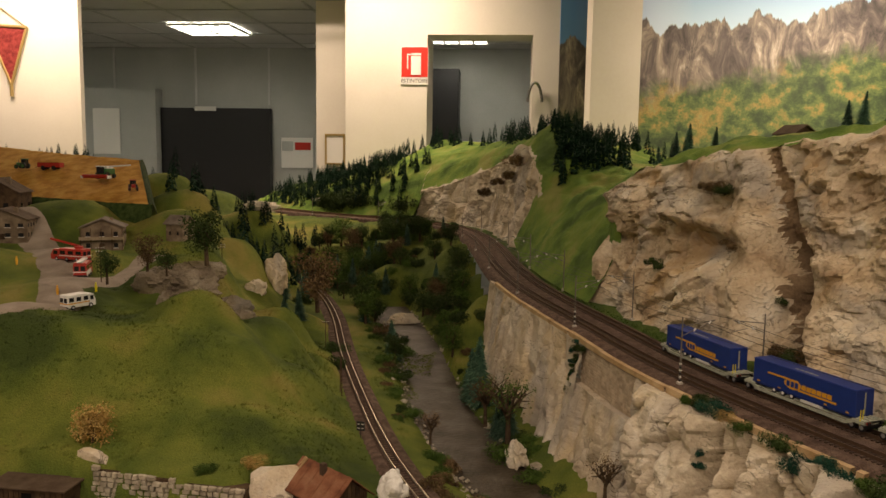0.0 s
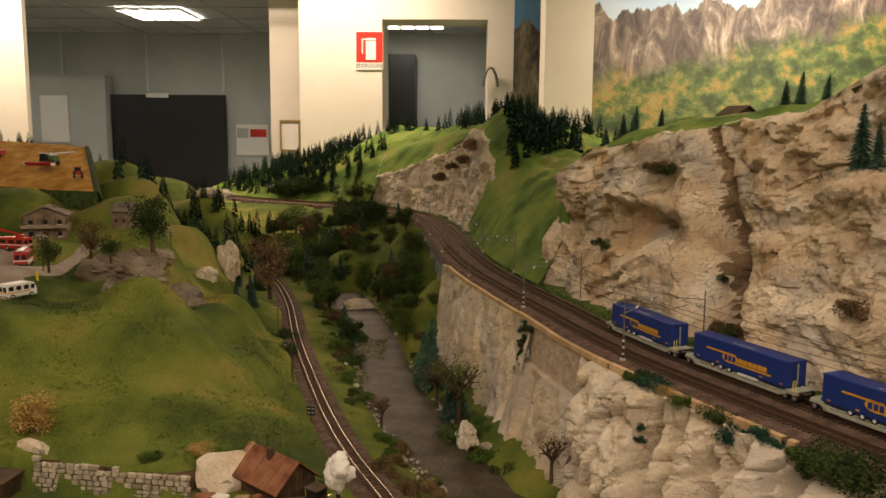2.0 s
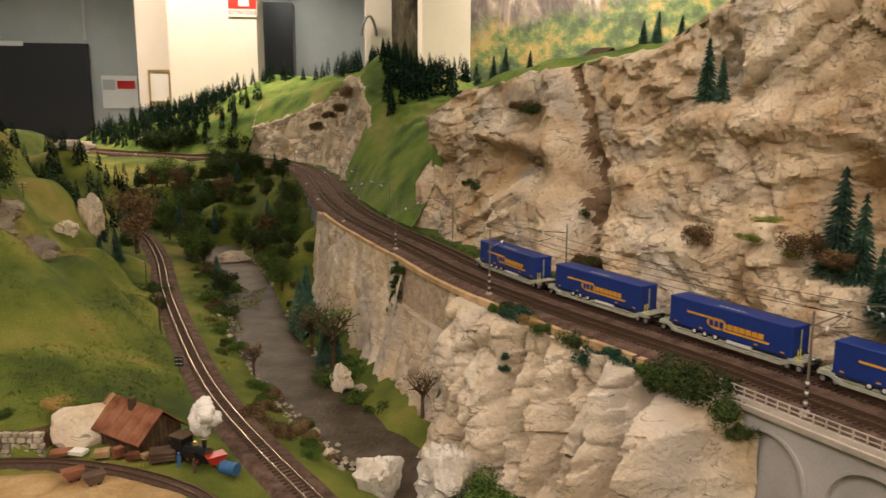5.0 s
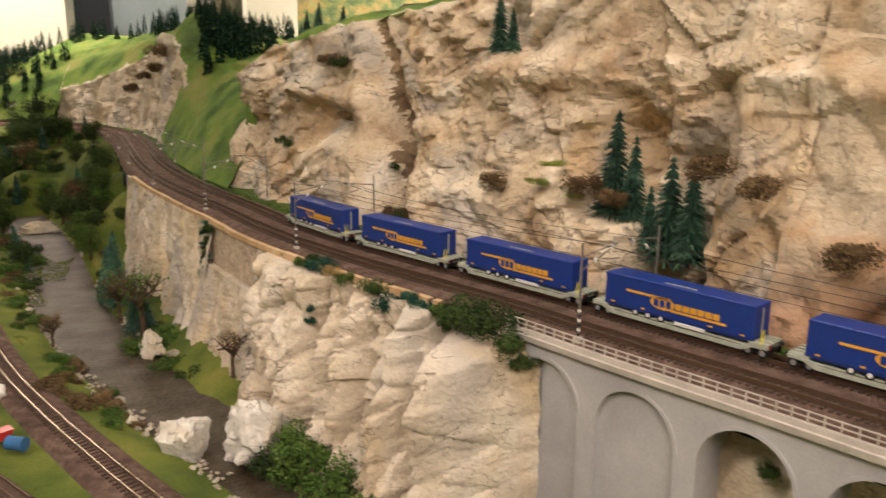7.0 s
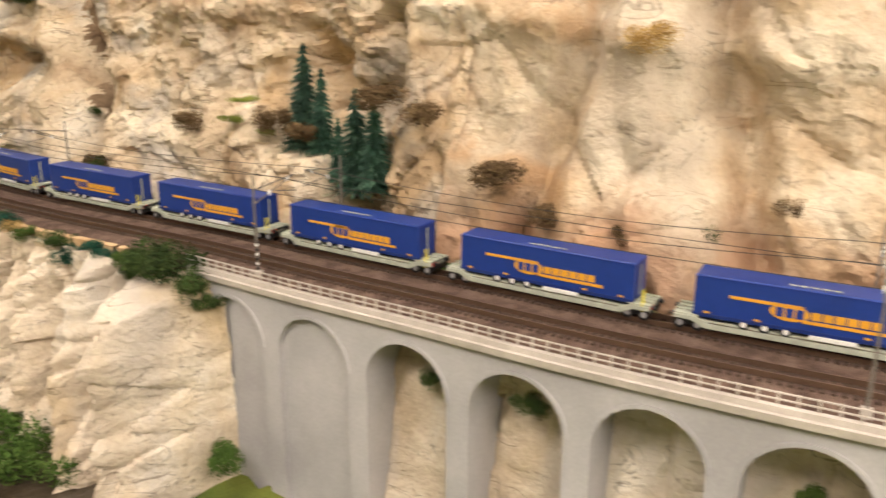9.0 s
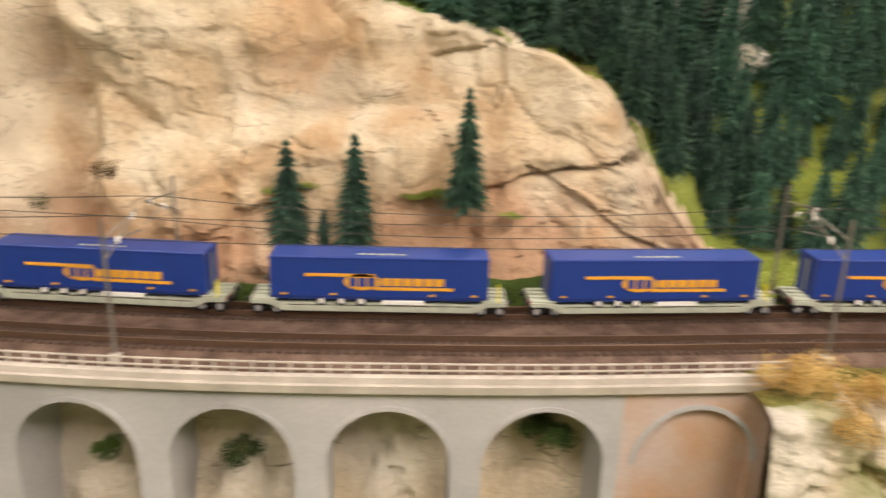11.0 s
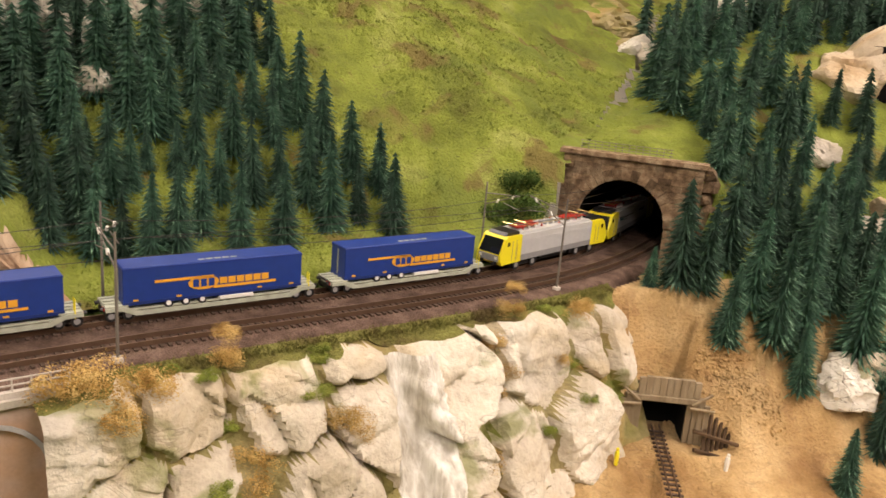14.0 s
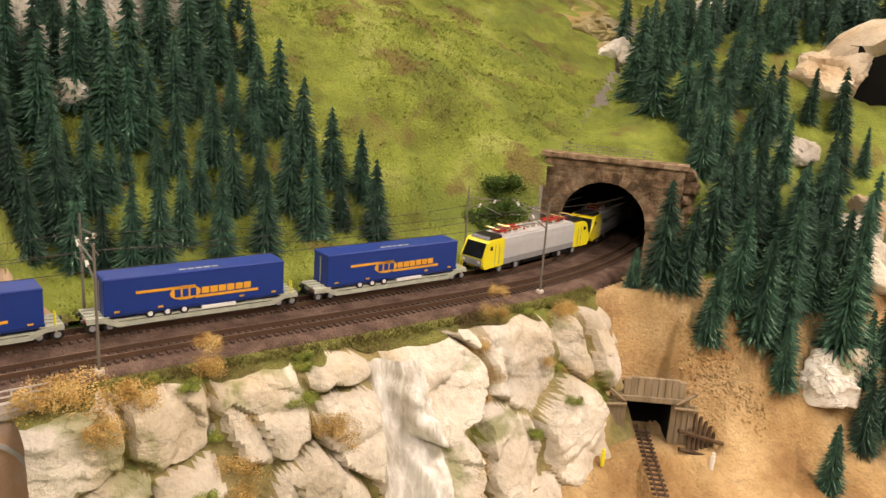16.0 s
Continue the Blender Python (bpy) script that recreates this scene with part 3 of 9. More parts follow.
def beds(s, z, p, amp):
    """Beds that dip along the face: each one undercut at its foot and leaning back to its top."""
    h = (z - .42 * s) / .042 + 1.5 * noise.noise(p * 5) + .5 * noise.noise(p * 17)
    i = math.floor(h)
    f = h - i
    k = math.floor(s / .12 + .37 * i + .6 * noise.noise(p * 8))
    wild = noise.noise(Vector((i * 3.7, k * 5.1, 2.0)))
    lip = f / .16 if f < .16 else (1 - f) / .84 + .12 * math.sin(f * 9)
    calm = min(1.0, max(0.0, .35 + 2.2 * noise.noise(p * 3.1 + Vector((4, 0, 9)))))
    return amp * calm * (lip - .5 + 1.3 * wild)


def cliff(name, s0, s1, material, label, ds=.0045, nv=105, amp=.02, seed=0.0, wrap=(True, True), cap=.012, ribs=0.0):
    ss = np.arange(s0, s1, ds)
    vs = np.linspace(0, 1, nv)
    verts = []
    for s in ss:
        near = s > 5
        f = cliff_foot(s) if near else .15
        t = cliff_top(s)
        top = hill_z(s, t) + .004
        edge = min(1.0, (s - s0) / .05 if wrap[0] else 1, (s1 - s) / .05 if wrap[1] else 1)
        for v in vs:
            z = 1.048 + (top - 1.048) * v
            o = f + (t - f) * (v ** .8)
            if near:
                # the tall gully, the two ledges and the bay where the firs stand
                d = (s - gully(z)) / (gully_half(z) + .006)
                o += (.030 + .22 * max(0, 1.36 - z)) * math.exp(-d ** 4) * (1 - .8 * v ** 5) - .022 * math.exp(-((s - gully(z) + gully_half(z) + .03) / .035) ** 2)
                # the hollow in the left block and the bulge that hangs over it
                o += .030 * math.exp(-((s - 5.675) / .045) ** 2 - ((z - 1.222) / .016) ** 2) - .022 * math.exp(-((s - 5.62) / .10) ** 2 - ((z - 1.262) / .028) ** 2) - .020 * math.exp(-((s - 5.70) / .09) ** 2 - ((z - 1.15) / .055) ** 2)
                o += .05 * math.exp(-((s - 6.87 + (z - 1.2) * .3) / .025) ** 2) + .04 * math.exp(-((s - 6.70 - (z - 1.2) * .25) / .02) ** 2)
                o += .065 * math.exp(-((s - 6.365) / .04) ** 4) / (1 + math.exp(-(z - 1.142) / .004)) * min(1.0, max(0.0, (1.30 - z) / .06))
                o += .045 * math.exp(-((s - 6.445) / .042) ** 4) * min(1.0, max(0.0, (1.27 - z) / .07))
                o += .045 * math.exp(-((s - 6.158) / .042) ** 4) / (1 + math.exp(-(z - 1.338) / .004)) * min(1.0, max(0.0, (1.43 - z) / .04)) - .012 * math.exp(-((s - 6.16) / .05) ** 2 - ((z - 1.325) / .02) ** 2)
                o += .022 * (1 / (1 + math.exp(-(z - 1.17 - .02 * math.sin(s * 9)) / .006))) - .011
                o -= .016 * math.exp(-((z - 1.29 - .03 * math.sin(s * 5 + 1)) / .02) ** 2)
            if wrap[0]:
                o += .12 * (1 - min(1.0, (s - s0) / .06)) ** 2
            p = at(s, o, z)
            q = p + Vector((seed, 0, 0))
            w = max(0.0, edge) * min(1, (1 - v) / .04 + .25) * min(1.0, v / .03 + .4)
            o -= ribs * noise.fractal(Vector((s * 16 + z * 3, z * 3.5, 4.0)), 1, 2, 3)
            o -= w * (crag(q + Vector((0, 0, 7)), .34, amp * .9, .9) + crag(q, .16, amp * 1.0, .8) + chips(q, amp) + (beds(s, z, q, amp * .42) if near and s < 6.62 else 0) + crag(q + Vector((3, 1, 0)), .05, amp * .3, .9) + .0016 * noise.fractal(q * 60, 1, 2, 3))
            verts.append(at(s, o, z + w * .006 * noise.noise(q * 30)))
        o = max(o, t - .01)
        for k, dz in ((.4, .001), (1.0, .0), (1.6, -.012)):
            verts.append(at(s, o + cap * k, max(top, slope_z(s, o + cap * k)) + dz + cap * .10 * noise.noise(at(s, o, top) * 25)))
    nv += 3
    faces = grid_faces(len(ss), nv)
    ob = link(name, verts, faces, material, smooth=True, crease=24)
    if near and s0 < 6:
        # brown earth lies in the gully
        ob.data.materials.append(M_EARTH)
        for p in ob.data.polygons:
            i, j = faces[p.index][0] // nv, faces[p.index][0] % nv
            z = verts[faces[p.index][0]].z
            if abs(ss[i] - gully(z) - .004) < gully_half(z) + .012 * noise.fractal(verts[faces[p.index][0]] * 40, 1, 2, 3):
                p.material_index = 1
    return tagged(ob, label, "cliff", kind="structure")


cliff("cliff", 5.175, 6.600, M_ROCK, "tall ochre plaster cliff with ledges, cracks and a dark gully", wrap=(True, False))
cliff("cliff", 6.591, 7.5, M_ROCK_RED, "sandy cliff with a rust-red foot beside the railway", amp=.014, wrap=(False, True), cap=.03, ribs=.016)
cliff("cliff", 2.95, 4.40, M_ROCK_PALE, "pale streaked cliff over the far curve", ds=.009, nv=60, amp=.016, seed=9.0, ribs=.012)

# verge, ballast bed
ribbon("verge", 1.5, 8.12, [(.118, 1.050), (.14, 1.054), (.17, 1.058), (.24, 1.062)], M_GRASS_DARK, "strip of dark green grass along the cliff foot", "grass", smooth=True)
BED = ribbon("track_bed", 0.2, 8.9, [(-.004, 1.030), (.0, 1.049), (.008, 1.0535), (.035, 1.0545), (.064, 1.0535), (.092, 1.0545), (.118, 1.0535), (.130, 1.046)], M_BALLAST, "brown ballast bed of a double-track railway line", "track bed", smooth=True)


def rails():
    for off in (.035, .092):
        tr = thing("railway_track", Matrix.Identity(4), "brown model railway track with rusty rails on ballast", "railway track", "tracks of the main line")
        for d in (-.00825, .00825):
            cols = [(off + d - .0006, 1.0555), (off + d - .0006, 1.0598), (off + d + .0006, 1.0598), (off + d + .0006, 1.0555)]
            ribbon("rail", 0.3, 8.9, cols, M_RAIL, parent=tr)
        verts, faces, one = [], [], None
        for s in np.arange(4.6, 8.3, .0068):
            if 6.35 < s < 8.18:
                if one is None:
                    one = boxed(-.0014, .0014, -.0145, .0145, -.0012, .0010)
                    ob = part("sleeper", one, M_SLEEPER, tr)
                    one = ob.data
                else:
                    ob = new("sleeper", one)
                    ob.parent = tr
                ob.matrix_basis = pose(*at(s, off, 1.0547), 0, 0, heading(s))
                continue
            a, b = at(s, off - .0145, 0), at(s, off + .0145, 0)
            d = (b - a).normalized()
            n = Vector((-d.y, d.x, 0)) * .0014
            k = len(verts)
            for z in (1.0535, 1.0557):
                for c in (a - n, b - n, b + n, a + n):
                    verts.append((c.x, c.y, z))
            faces += [(k + 4, k + 5, k + 6, k + 7), (k, k + 1, k + 5, k + 4), (k + 2, k + 3, k + 7, k + 6), (k + 1, k + 2, k + 6, k + 5), (k, k + 3, k + 7, k + 4)]
        tagged(link("sleeper_row", verts, faces, M_SLEEPER, tr), kind="stuff")


rails()

# ---- the valley: a ground sheet shaped by its break lines ----
RIVER = [(-.12, 3.3), (-.03, 3.0), (.05, 2.7), (.09, 2.5), (.18, 2.08), (.285, 1.79), (.385, 1.58), (.46, 1.42), (.53, 1.26), (.57, 1.0), (.60, .6)]
LOWER = [(-.62, 3.78), (-.41, 3.42), (-.25, 2.97), (-.13, 2.52), (-.01, 2.12), (.10, 1.79), (.2, 1.56), (.30, 1.36), (.42, 1.12), (.52, .8)]
YARD = [(-.5, 1.47), (-.3, 1.47), (-.06, 1.49), (.06, 1.45), (.16, 1.38), (.05, 1.3), (-.3, 1.25), (.09, 1.55), (.0, 1.56), (.2, 1.2)]
MOUND = [(-.45, 1.59, .895), (-.3, 1.60, .90), (-.12, 1.58, .90), (-.02, 1.64, .90), (-.3, 1.70, .97), (-.14, 1.72, .945), (-.03, 1.80, .90), (-.45, 1.68, 1.03), (-.34, 1.82, 1.07),
         (-.2, 1.88, 1.035), (-.3, 1.95, 1.12), (-.1, 1.98, .96), (-.2, 2.12, 1.04), (-.13, 2.25, .92), (-.26, 2.4, 1.0), (-.47, 1.78, 1.085), (-.6, 1.80, 1.09), (-.65, 2.05, 1.095)]
BACK = [(-.75, 2.35, 1.125), (-.45, 2.24, 1.14), (-.55, 2.5, 1.15), (-.44, 2.75, .99), (-.28, 2.78, .91), (-1.0, 2.2, 1.15), (-1.3, 2.1, 1.18), (-.6, 3.0, 1.10), (-.82, 3.9, 1.13), (-.6, 3.5, 1.0),
        (-1.2, 4.2, 1.2), (-.45, 4.0, .96), (-.12, 3.5, .95), (-.2, 3.9, 1.0), (-2.2, 4.4, 1.28), (-2.6, 2.0, 1.3)]
FIELD = [(-.66, 2.72, 1.215), (-1.0, 2.72, 1.23), (-1.5, 2.72, 1.25), (-2.2, 2.8, 1.28), (-1.02, 3.45, 1.30), (-1.6, 3.6, 1.33), (-2.4, 3.7, 1.36), (-.8, 3.1, 1.255)]
FOOT = [(5.0, -.13, .87), (5.3, -.13, .85), (5.6, -.11, .835), (5.9, -.10, .825), (6.2, -.11, .825), (6.5, -.12, .83), (6.8, -.10, .84), (7.1, -.10, .85), (7.4, -.13, .85), (7.8, -.17, .84), (6.5, -.35, .81), (7.2, -.35, .80)]
SLOPE = [(3.7, -.01, 1.045), (4.0, -.01, 1.045), (4.3, -.01, 1.04), (4.6, -.012, 1.03), (4.85, -.015, 1.02), (3.4, -.01, 1.045), (3.0, -.01, 1.045), (2.6, -.01, 1.045), (2.0, -.01, 1.045), (1.4, -.01, 1.045), (4.9, -.06, .95), (4.5, -.10, .93), (4.2, -.14, .92)]


def dense(pts, z, n=.06):
    _, q = spline(pts, rounds=4, step=n)
    return [(x, y, z) for x, y in q]


CTRL = dense(RIVER, .806) + [(x, y, z) for x, y, z in dense(LOWER, .839)] + [(x, y, .845) for x, y in YARD] + MOUND + BACK + FIELD
CTRL += [(*at(s, o, 0).xy, z) for s, o, z in FOOT + SLOPE]
CTRL = np.array(CTRL)


def lowland(x, y):
    x, y = np.ravel(x), np.ravel(y)
    out = np.zeros(len(x))
    for k in range(0, len(x), 5000):
        d2 = (x[k:k + 5000, None] - CTRL[:, 0]) ** 2 + (y[k:k + 5000, None] - CTRL[:, 1]) ** 2
        w = 1 / (d2 + .004) ** 1.8
        out[k:k + 5000] = (w * CTRL[:, 2]).sum(1) / w.sum(1)
    # the yard is cut level behind its wall
    yard = (y < np.where(x < -.075, 1.553 - .107 * (x + .318), 1.62)) & (x > -1.2) & (x < .10)
    return np.where(yard, np.minimum(out, .846), out)


def ground_z(x, y):
    z = float(lowland([x], [y])[0])
    p = Vector((x, y, 0))
    return z + .006 * noise.fractal(p * 10, 1.0, 2.0, 4)


_, RIVER_D = spline(RIVER, rounds=4, step=.02)
_, LOWER_D = spline(LOWER, rounds=4, step=.02)


def far_from(line, x, y):
    return np.sqrt(((np.stack([x, y], 1)[:, None, :] - line[None]) ** 2).sum(2).min(1))


def valley():
    xs = np.r_[np.arange(-3.0, -.75, .05), np.arange(-.75, .8, .0085), np.arange(.8, 1.6, .03)]
    ys = np.r_[np.arange(-.6, 1.2, .04), np.arange(1.2, 2.7, .0085), np.arange(2.7, 4.6, .02), np.arange(4.6, 6.4, .06)]
    gx, gy = np.meshgrid(xs, ys, indexing="ij")
    z = lowland(gx, gy)
    s, off = beside(gx, gy)
    fx, fy = gx.ravel(), gy.ravel()
    river, low = far_from(RIVER_D, fx, fy), far_from(LOWER_D, fx, fy)
    verts = []
    for k in range(len(z)):
        p = Vector((fx[k], fy[k], 0))
        w = min(1.0, max(0.0, (low[k] - .036) / .03))
        z[k] += w * (.006 * noise.fractal(p * 10, 1.0, 2.0, 4) + .0022 * noise.fractal(p * 70, 1.0, 2.0, 2))
        if river[k] < .075:
            z[k] = min(z[k], .806 + .012 * (river[k] / .075) ** 2)
        if low[k] < .036:
            z[k] = .8385
        verts.append((fx[k], fy[k], z[k]))
    ok = (off < .004).reshape(gx.shape)
    keep = ok[:-1, :-1] & ok[1:, :-1] & ok[1:, 1:] & ok[:-1, 1:]
    faces = grid_faces(len(xs), len(ys), keep)
    tagged(link("ground", verts, faces, M_VALLEY, smooth=True), "grassy valley floor and green mound of the model landscape", "ground", kind="structure")


M_VALLEY = mat("meadow", [(0.05, 0.075, 0.018), (0.095, 0.13, 0.024), (0.16, 0.185, 0.035), (0.25, 0.22, 0.06)], scale=4.5, fine=420, rough=0.95, bump=0.9, dist=0.004, speck=0.5)
valley()


def strip_on(name, line, half, lift, material, label, category, z=None, step=.02, nv=5, smooth=True, jitter=0.0):
    _, q = spline(line, rounds=4, step=step)
    t = np.gradient(q, axis=0)
    t /= np.linalg.norm(t, axis=1)[:, None]
    n = np.stack([-t[:, 1], t[:, 0]], 1)
    verts = []
    for i in range(len(q)):
        wide = half * (1 + jitter * noise.noise(Vector((q[i][0] * 6, q[i][1] * 6, 1))))
        for v in np.linspace(-1, 1, nv):
            x, y = q[i] + n[i] * v * wide
            zz = (ground_z(x, y) if z is None else z) + lift - (.006 * v ** 4 if z is None else 0)
            verts.append((x, y, zz))
    return tagged(link(name, verts, grid_faces(len(q), nv), material, smooth=smooth), label, category, kind="structure")


strip_on("river", RIVER, .085, 0, M_WATER, "shallow brown river over a pebble bed", "water", z=.8165, jitter=.35, nv=9)


def lower_line():
    _, q = spline(LOWER, rounds=4, step=.01)
    t = np.gradient(q, axis=0)
    t /= np.linalg.norm(t, axis=1)[:, None]
    n = np.stack([-t[:, 1], t[:, 0]], 1)

    def strip(cols):
        return [(*(q[i] + n[i] * o), z) for i in range(len(q)) for o, z in cols], grid_faces(len(q), len(cols))

    v, f = strip([(-.038, .836), (-.028, .8455), (0, .8465), (.028, .8455), (.038, .836)])
    tagged(link("track_bed", v, f, M_BALLAST, smooth=True), "brown ballast bed of the single lower railway line", "track bed", kind="structure")
    tr = thing("railway_track", Matrix.Identity(4), "single lower track with shiny worn rails beside the river", "railway track")
    for d in (-.00825, .00825):
        v, f = strip([(d - .0007, .847), (d - .0007, .8516), (d + .0007, .8516), (d + .0007, .847)])
        link("rail", v, f, M_RAIL_SHINY, tr)
    one = None
    for i in range(len(q)):
        if one is None:
            ob = part("sleeper", boxed(-.0014, .0014, -.0145, .0145, -.0014, .0013), M_SLEEPER, tr)
            one = ob.data
        else:
            ob = new("sleeper", one)
            ob.parent = tr
        ob.matrix_basis = pose(q[i][0], q[i][1], .8469, 0, 0, math.degrees(math.atan2(t[i][1], t[i][0])))


lower_line()


# ---- rock below the line, on the valley side ----
# the buttresses below the track: s, half width, how far they stand out, top, lean
PILLARS = [(5.945, .052, .016, 1.05, .25), (6.035, .050, .024, 1.05, .2), (6.105, .026, .020, 1.01, .5), (6.155, .030, .030, 1.035, .35), (6.215, .030, .016, 1.0, .3), (6.262, .038, .046, 1.042, .3), (6.365, .052, .060, 1.036, .12)]


def pillar_off(s, z):
    """How far the face stands out at a place: stepped buttresses with clefts between them."""
    best = -.022 * min(1.0, max(0.0, (s - 5.86) / .05))
    for k, (c, hw, out, top, lean) in enumerate(PILLARS):
        wob = .012 * noise.noise(Vector((k * 7.0, z * 14, 1))) + .003 * noise.noise(Vector((k * 3.0, z * 45, 5)))
        u = (s - c + lean * (z - 1.0) * .35 + wob) / (hw * (1 + .9 * max(0.0, .98 - z)))
        if abs(u) < 1:
            tier = math.floor((z + .3 * (s - c) * math.sin(k * 5.0)) / .045 + k * .37)
            step = .12 * noise.noise(Vector((tier * 3.1, k * 2.3, 7)))
            face = out * (1.3 + step) * (1 + .8 * u * math.sin(k * 2.9)) * min(1.0, max(0.0, (top - z) / .022)) ** .6 * (1 + .5 * max(0.0, .95 - z) / .1)
            best = max(best, min(face + .006, -.022 + (1 - abs(u)) * hw * 2.2))
    return best


def lower_rock(name, s0, s1, foot, ledge, material, label, amp=.02, ds=.0045, nv=75, seed=0.0, top=1.044, z0=.80, cap=True):
    ss = np.arange(s0, s1, ds)
    verts = []
    for s in ss:
        f, l = foot(s), ledge(s)
        edge = min(1.0, (s - s0) / .04, (s1 - s) / .04)
        for v in np.linspace(0, 1, nv):
            z = z0 + (top - z0) * v
            o = f + (l - f) * (v ** .55)
            q = at(s, o, z) + Vector((seed, 0, 0))
            w = (.25 + .75 * max(0, edge)) * min(1.0, (1 - v) / .08 + .12)
            if cap:
                o -= pillar_off(s, z)
            q2 = Vector((q.x, q.y, q.z * .3))
            o -= w * ((crag(q, .11, amp * 1.1, 1.0) + crag(q + Vector((5, 0, 2)), .06, amp * .8, .9) + chips(q + Vector((1, 2, 0)), amp * .7) if cap and s > 5.86 else crag(q2, .095, amp * 1.2, .7) + chips(q2 + Vector((1, 2, 0)), amp * .8)) + crag(q + Vector((3, 1, 0)), .05, amp * .3) + .0018 * noise.fractal(q * 60, 1, 2, 3))
            verts.append(at(s, o, z))
        for o in (min(-.006, l * .5), -.002) if cap else ():
            verts.append(at(s, o, min(1.042, top)))
    return tagged(link(name, verts, grid_faces(len(ss), nv + (2 if cap else 0)), material, smooth=True, crease=24), label, "cliff", kind="structure")


lower_rock("cliff", 4.92, 5.66, lambda s: float(np.interp(s, [4.92, 5.2, 5.8], [-.06, -.085, -.08])), lambda s: -.012, M_ROCK_PALE, "pale streaked rock face below the railway ledge", amp=.016)
lower_rock("cliff", 5.62, 5.92, lambda s: -.085, lambda s: -.02, M_ROCK_PALE, "pale rock under a masonry retaining wall", amp=.014, top=.972, seed=2.0)
lower_rock("cliff", 5.865, 6.43, lambda s: float(np.interp(s, [5.9, 6.1, 6.3, 6.40, 6.43], [-.085, -.10, -.105, -.07, -.02])), lambda s: float(np.interp(s, [5.9, 6.2, 6.43], [-.012, -.022, -.028])), M_ROCK_PALE,
           "pale sandstone crags dropping from the railway to the river", amp=.021, seed=4.0, ds=.0035, nv=100)
# the white crags beside the viaduct: s, z, half width, half height of the blocks that stand out of the mossy face
BLOCKS = [(7.465, 1.012, .034, .034), (7.535, 1.022, .033, .030), (7.490, .968, .027, .030), (7.618, 1.018, .034, .040), (7.655, .940, .040, .040), (7.785, 1.012, .037, .040), (7.690, 1.034, .030, .014),
          (7.900, 1.006, .037, .048), (7.978, 1.006, .018, .036), (7.866, .928, .034, .040), (7.955, .915, .036, .055), (7.822, 1.046, .018, .014), (7.545, .965, .030, .024), (7.690, .975, .026, .045),
          (7.480, .905, .040, .030), (8.035, 1.0, .022, .04), (7.565, .905, .042, .030), (7.610, .855, .040, .034), (7.700, .865, .040, .045), (7.785, .93, .030, .030), (7.800, .865, .040, .034), (7.890, .855, .040, .030), (7.985, .84, .035, .03), (7.50, .845, .042, .03)]


def block_mask(s, z):
    """How far a place on the face lies inside its block (0 in the joints), and that block."""
    q = Vector((s * 22, z * 22, 3.0))
    ws, wz = s + .011 * noise.noise(q) + .004 * noise.noise(q * 3), z + .011 * noise.noise(q + Vector((7, 3, 0))) + .004 * noise.noise(q * 3 + Vector((1, 9, 0)))
    best, second, who = 0.0, 0.0, 0
    for k, (a, b, hw, hh) in enumerate(BLOCKS):
        turn = .35 * math.sin(k * 2.7)
        u, v = (ws - a) + turn * (wz - b), (wz - b) - turn * (ws - a)
        d = (abs(u / hw) ** 3 + abs(v / hh) ** 3) ** (1 / 3)
        m = (1.34 - d) * min(hw, hh)
        if m > best:
            best, second, who = m, best, k
        elif m > second:
            second = m
    return min(best, 1.1 * (best - second)), who


def crag_off(s, z):
    v = (z - .78) / .27
    foot = float(np.interp(s, [7.44, 7.6, 8.05], [-.12, -.155, -.15]))
    o = foot + (-.016 - foot) * max(0, min(1, v)) ** .75
    m, k = block_mask(s, z)
    a, b, hw, hh = BLOCKS[k]
    rise = min(1.0, m / .010)
    rise = rise * rise * (3 - 2 * rise)
    q = at(s, o, z)
    flow = .005 * noise.fractal(Vector((s * 45, z * 9, 1)), 1, 2, 3)
    lean = .20 * math.sin(k * 4.1) * (s - a) + .25 * math.sin(k * 1.9 + 1) * (z - b)
    o -= rise * (.020 + .008 * math.sin(k * 5.3) + lean + chips(q, .008) + crag(q, .075, .008, .9) + crag(q + Vector((2, 7, 1)), .12, .010, 1.2)) + .5 * flow + (1 - rise) * .004 * noise.fractal(q * 40, 1, 2, 3) + .0010 * noise.fractal(q * 90, 1, 2, 3)
    return o, rise


def crag_face():
    ss, nz = np.arange(7.435, 8.062, .0034), 96
    verts, tone = [], []
    for s in ss:
        top = 1.040 + .012 * noise.noise(Vector((s * 25, 0, 0))) + .010 * max((1 - abs(s - b[0]) / b[2]) for b in BLOCKS[:13])
        top = min(1.052, max(1.03, top))
        for z in np.linspace(.78, top, nz):
            o, rise = crag_off(s, z)
            lip = max(0.0, (z - top + .012) / .012)
            verts.append(at(s, o + .010 * lip * lip, z))
            tone.append(rise)
        for o, z in ((-.014, min(1.049, top + .001)), (.0005, 1.0515)):
            verts.append(at(s, o, z))
            tone.append(0)
    faces = grid_faces(len(ss), nz + 2)
    ob = link("cliff", verts, faces, M_ROCK_MOSSY, smooth=True, crease=35)
    ob.data.materials.append(M_ROCK_WHITE)
    ob.data.materials.append(M_VERGE)
    for p in ob.data.polygons:
        f = faces[p.index]
        p.material_index = 2 if f[0] % (nz + 2) >= nz - 1 else 1 if sum(tone[k] for k in f) / 4 > .35 else 0
    tagged(ob, "white plaster crags with mossy gullies beside the viaduct", "cliff", kind="structure")


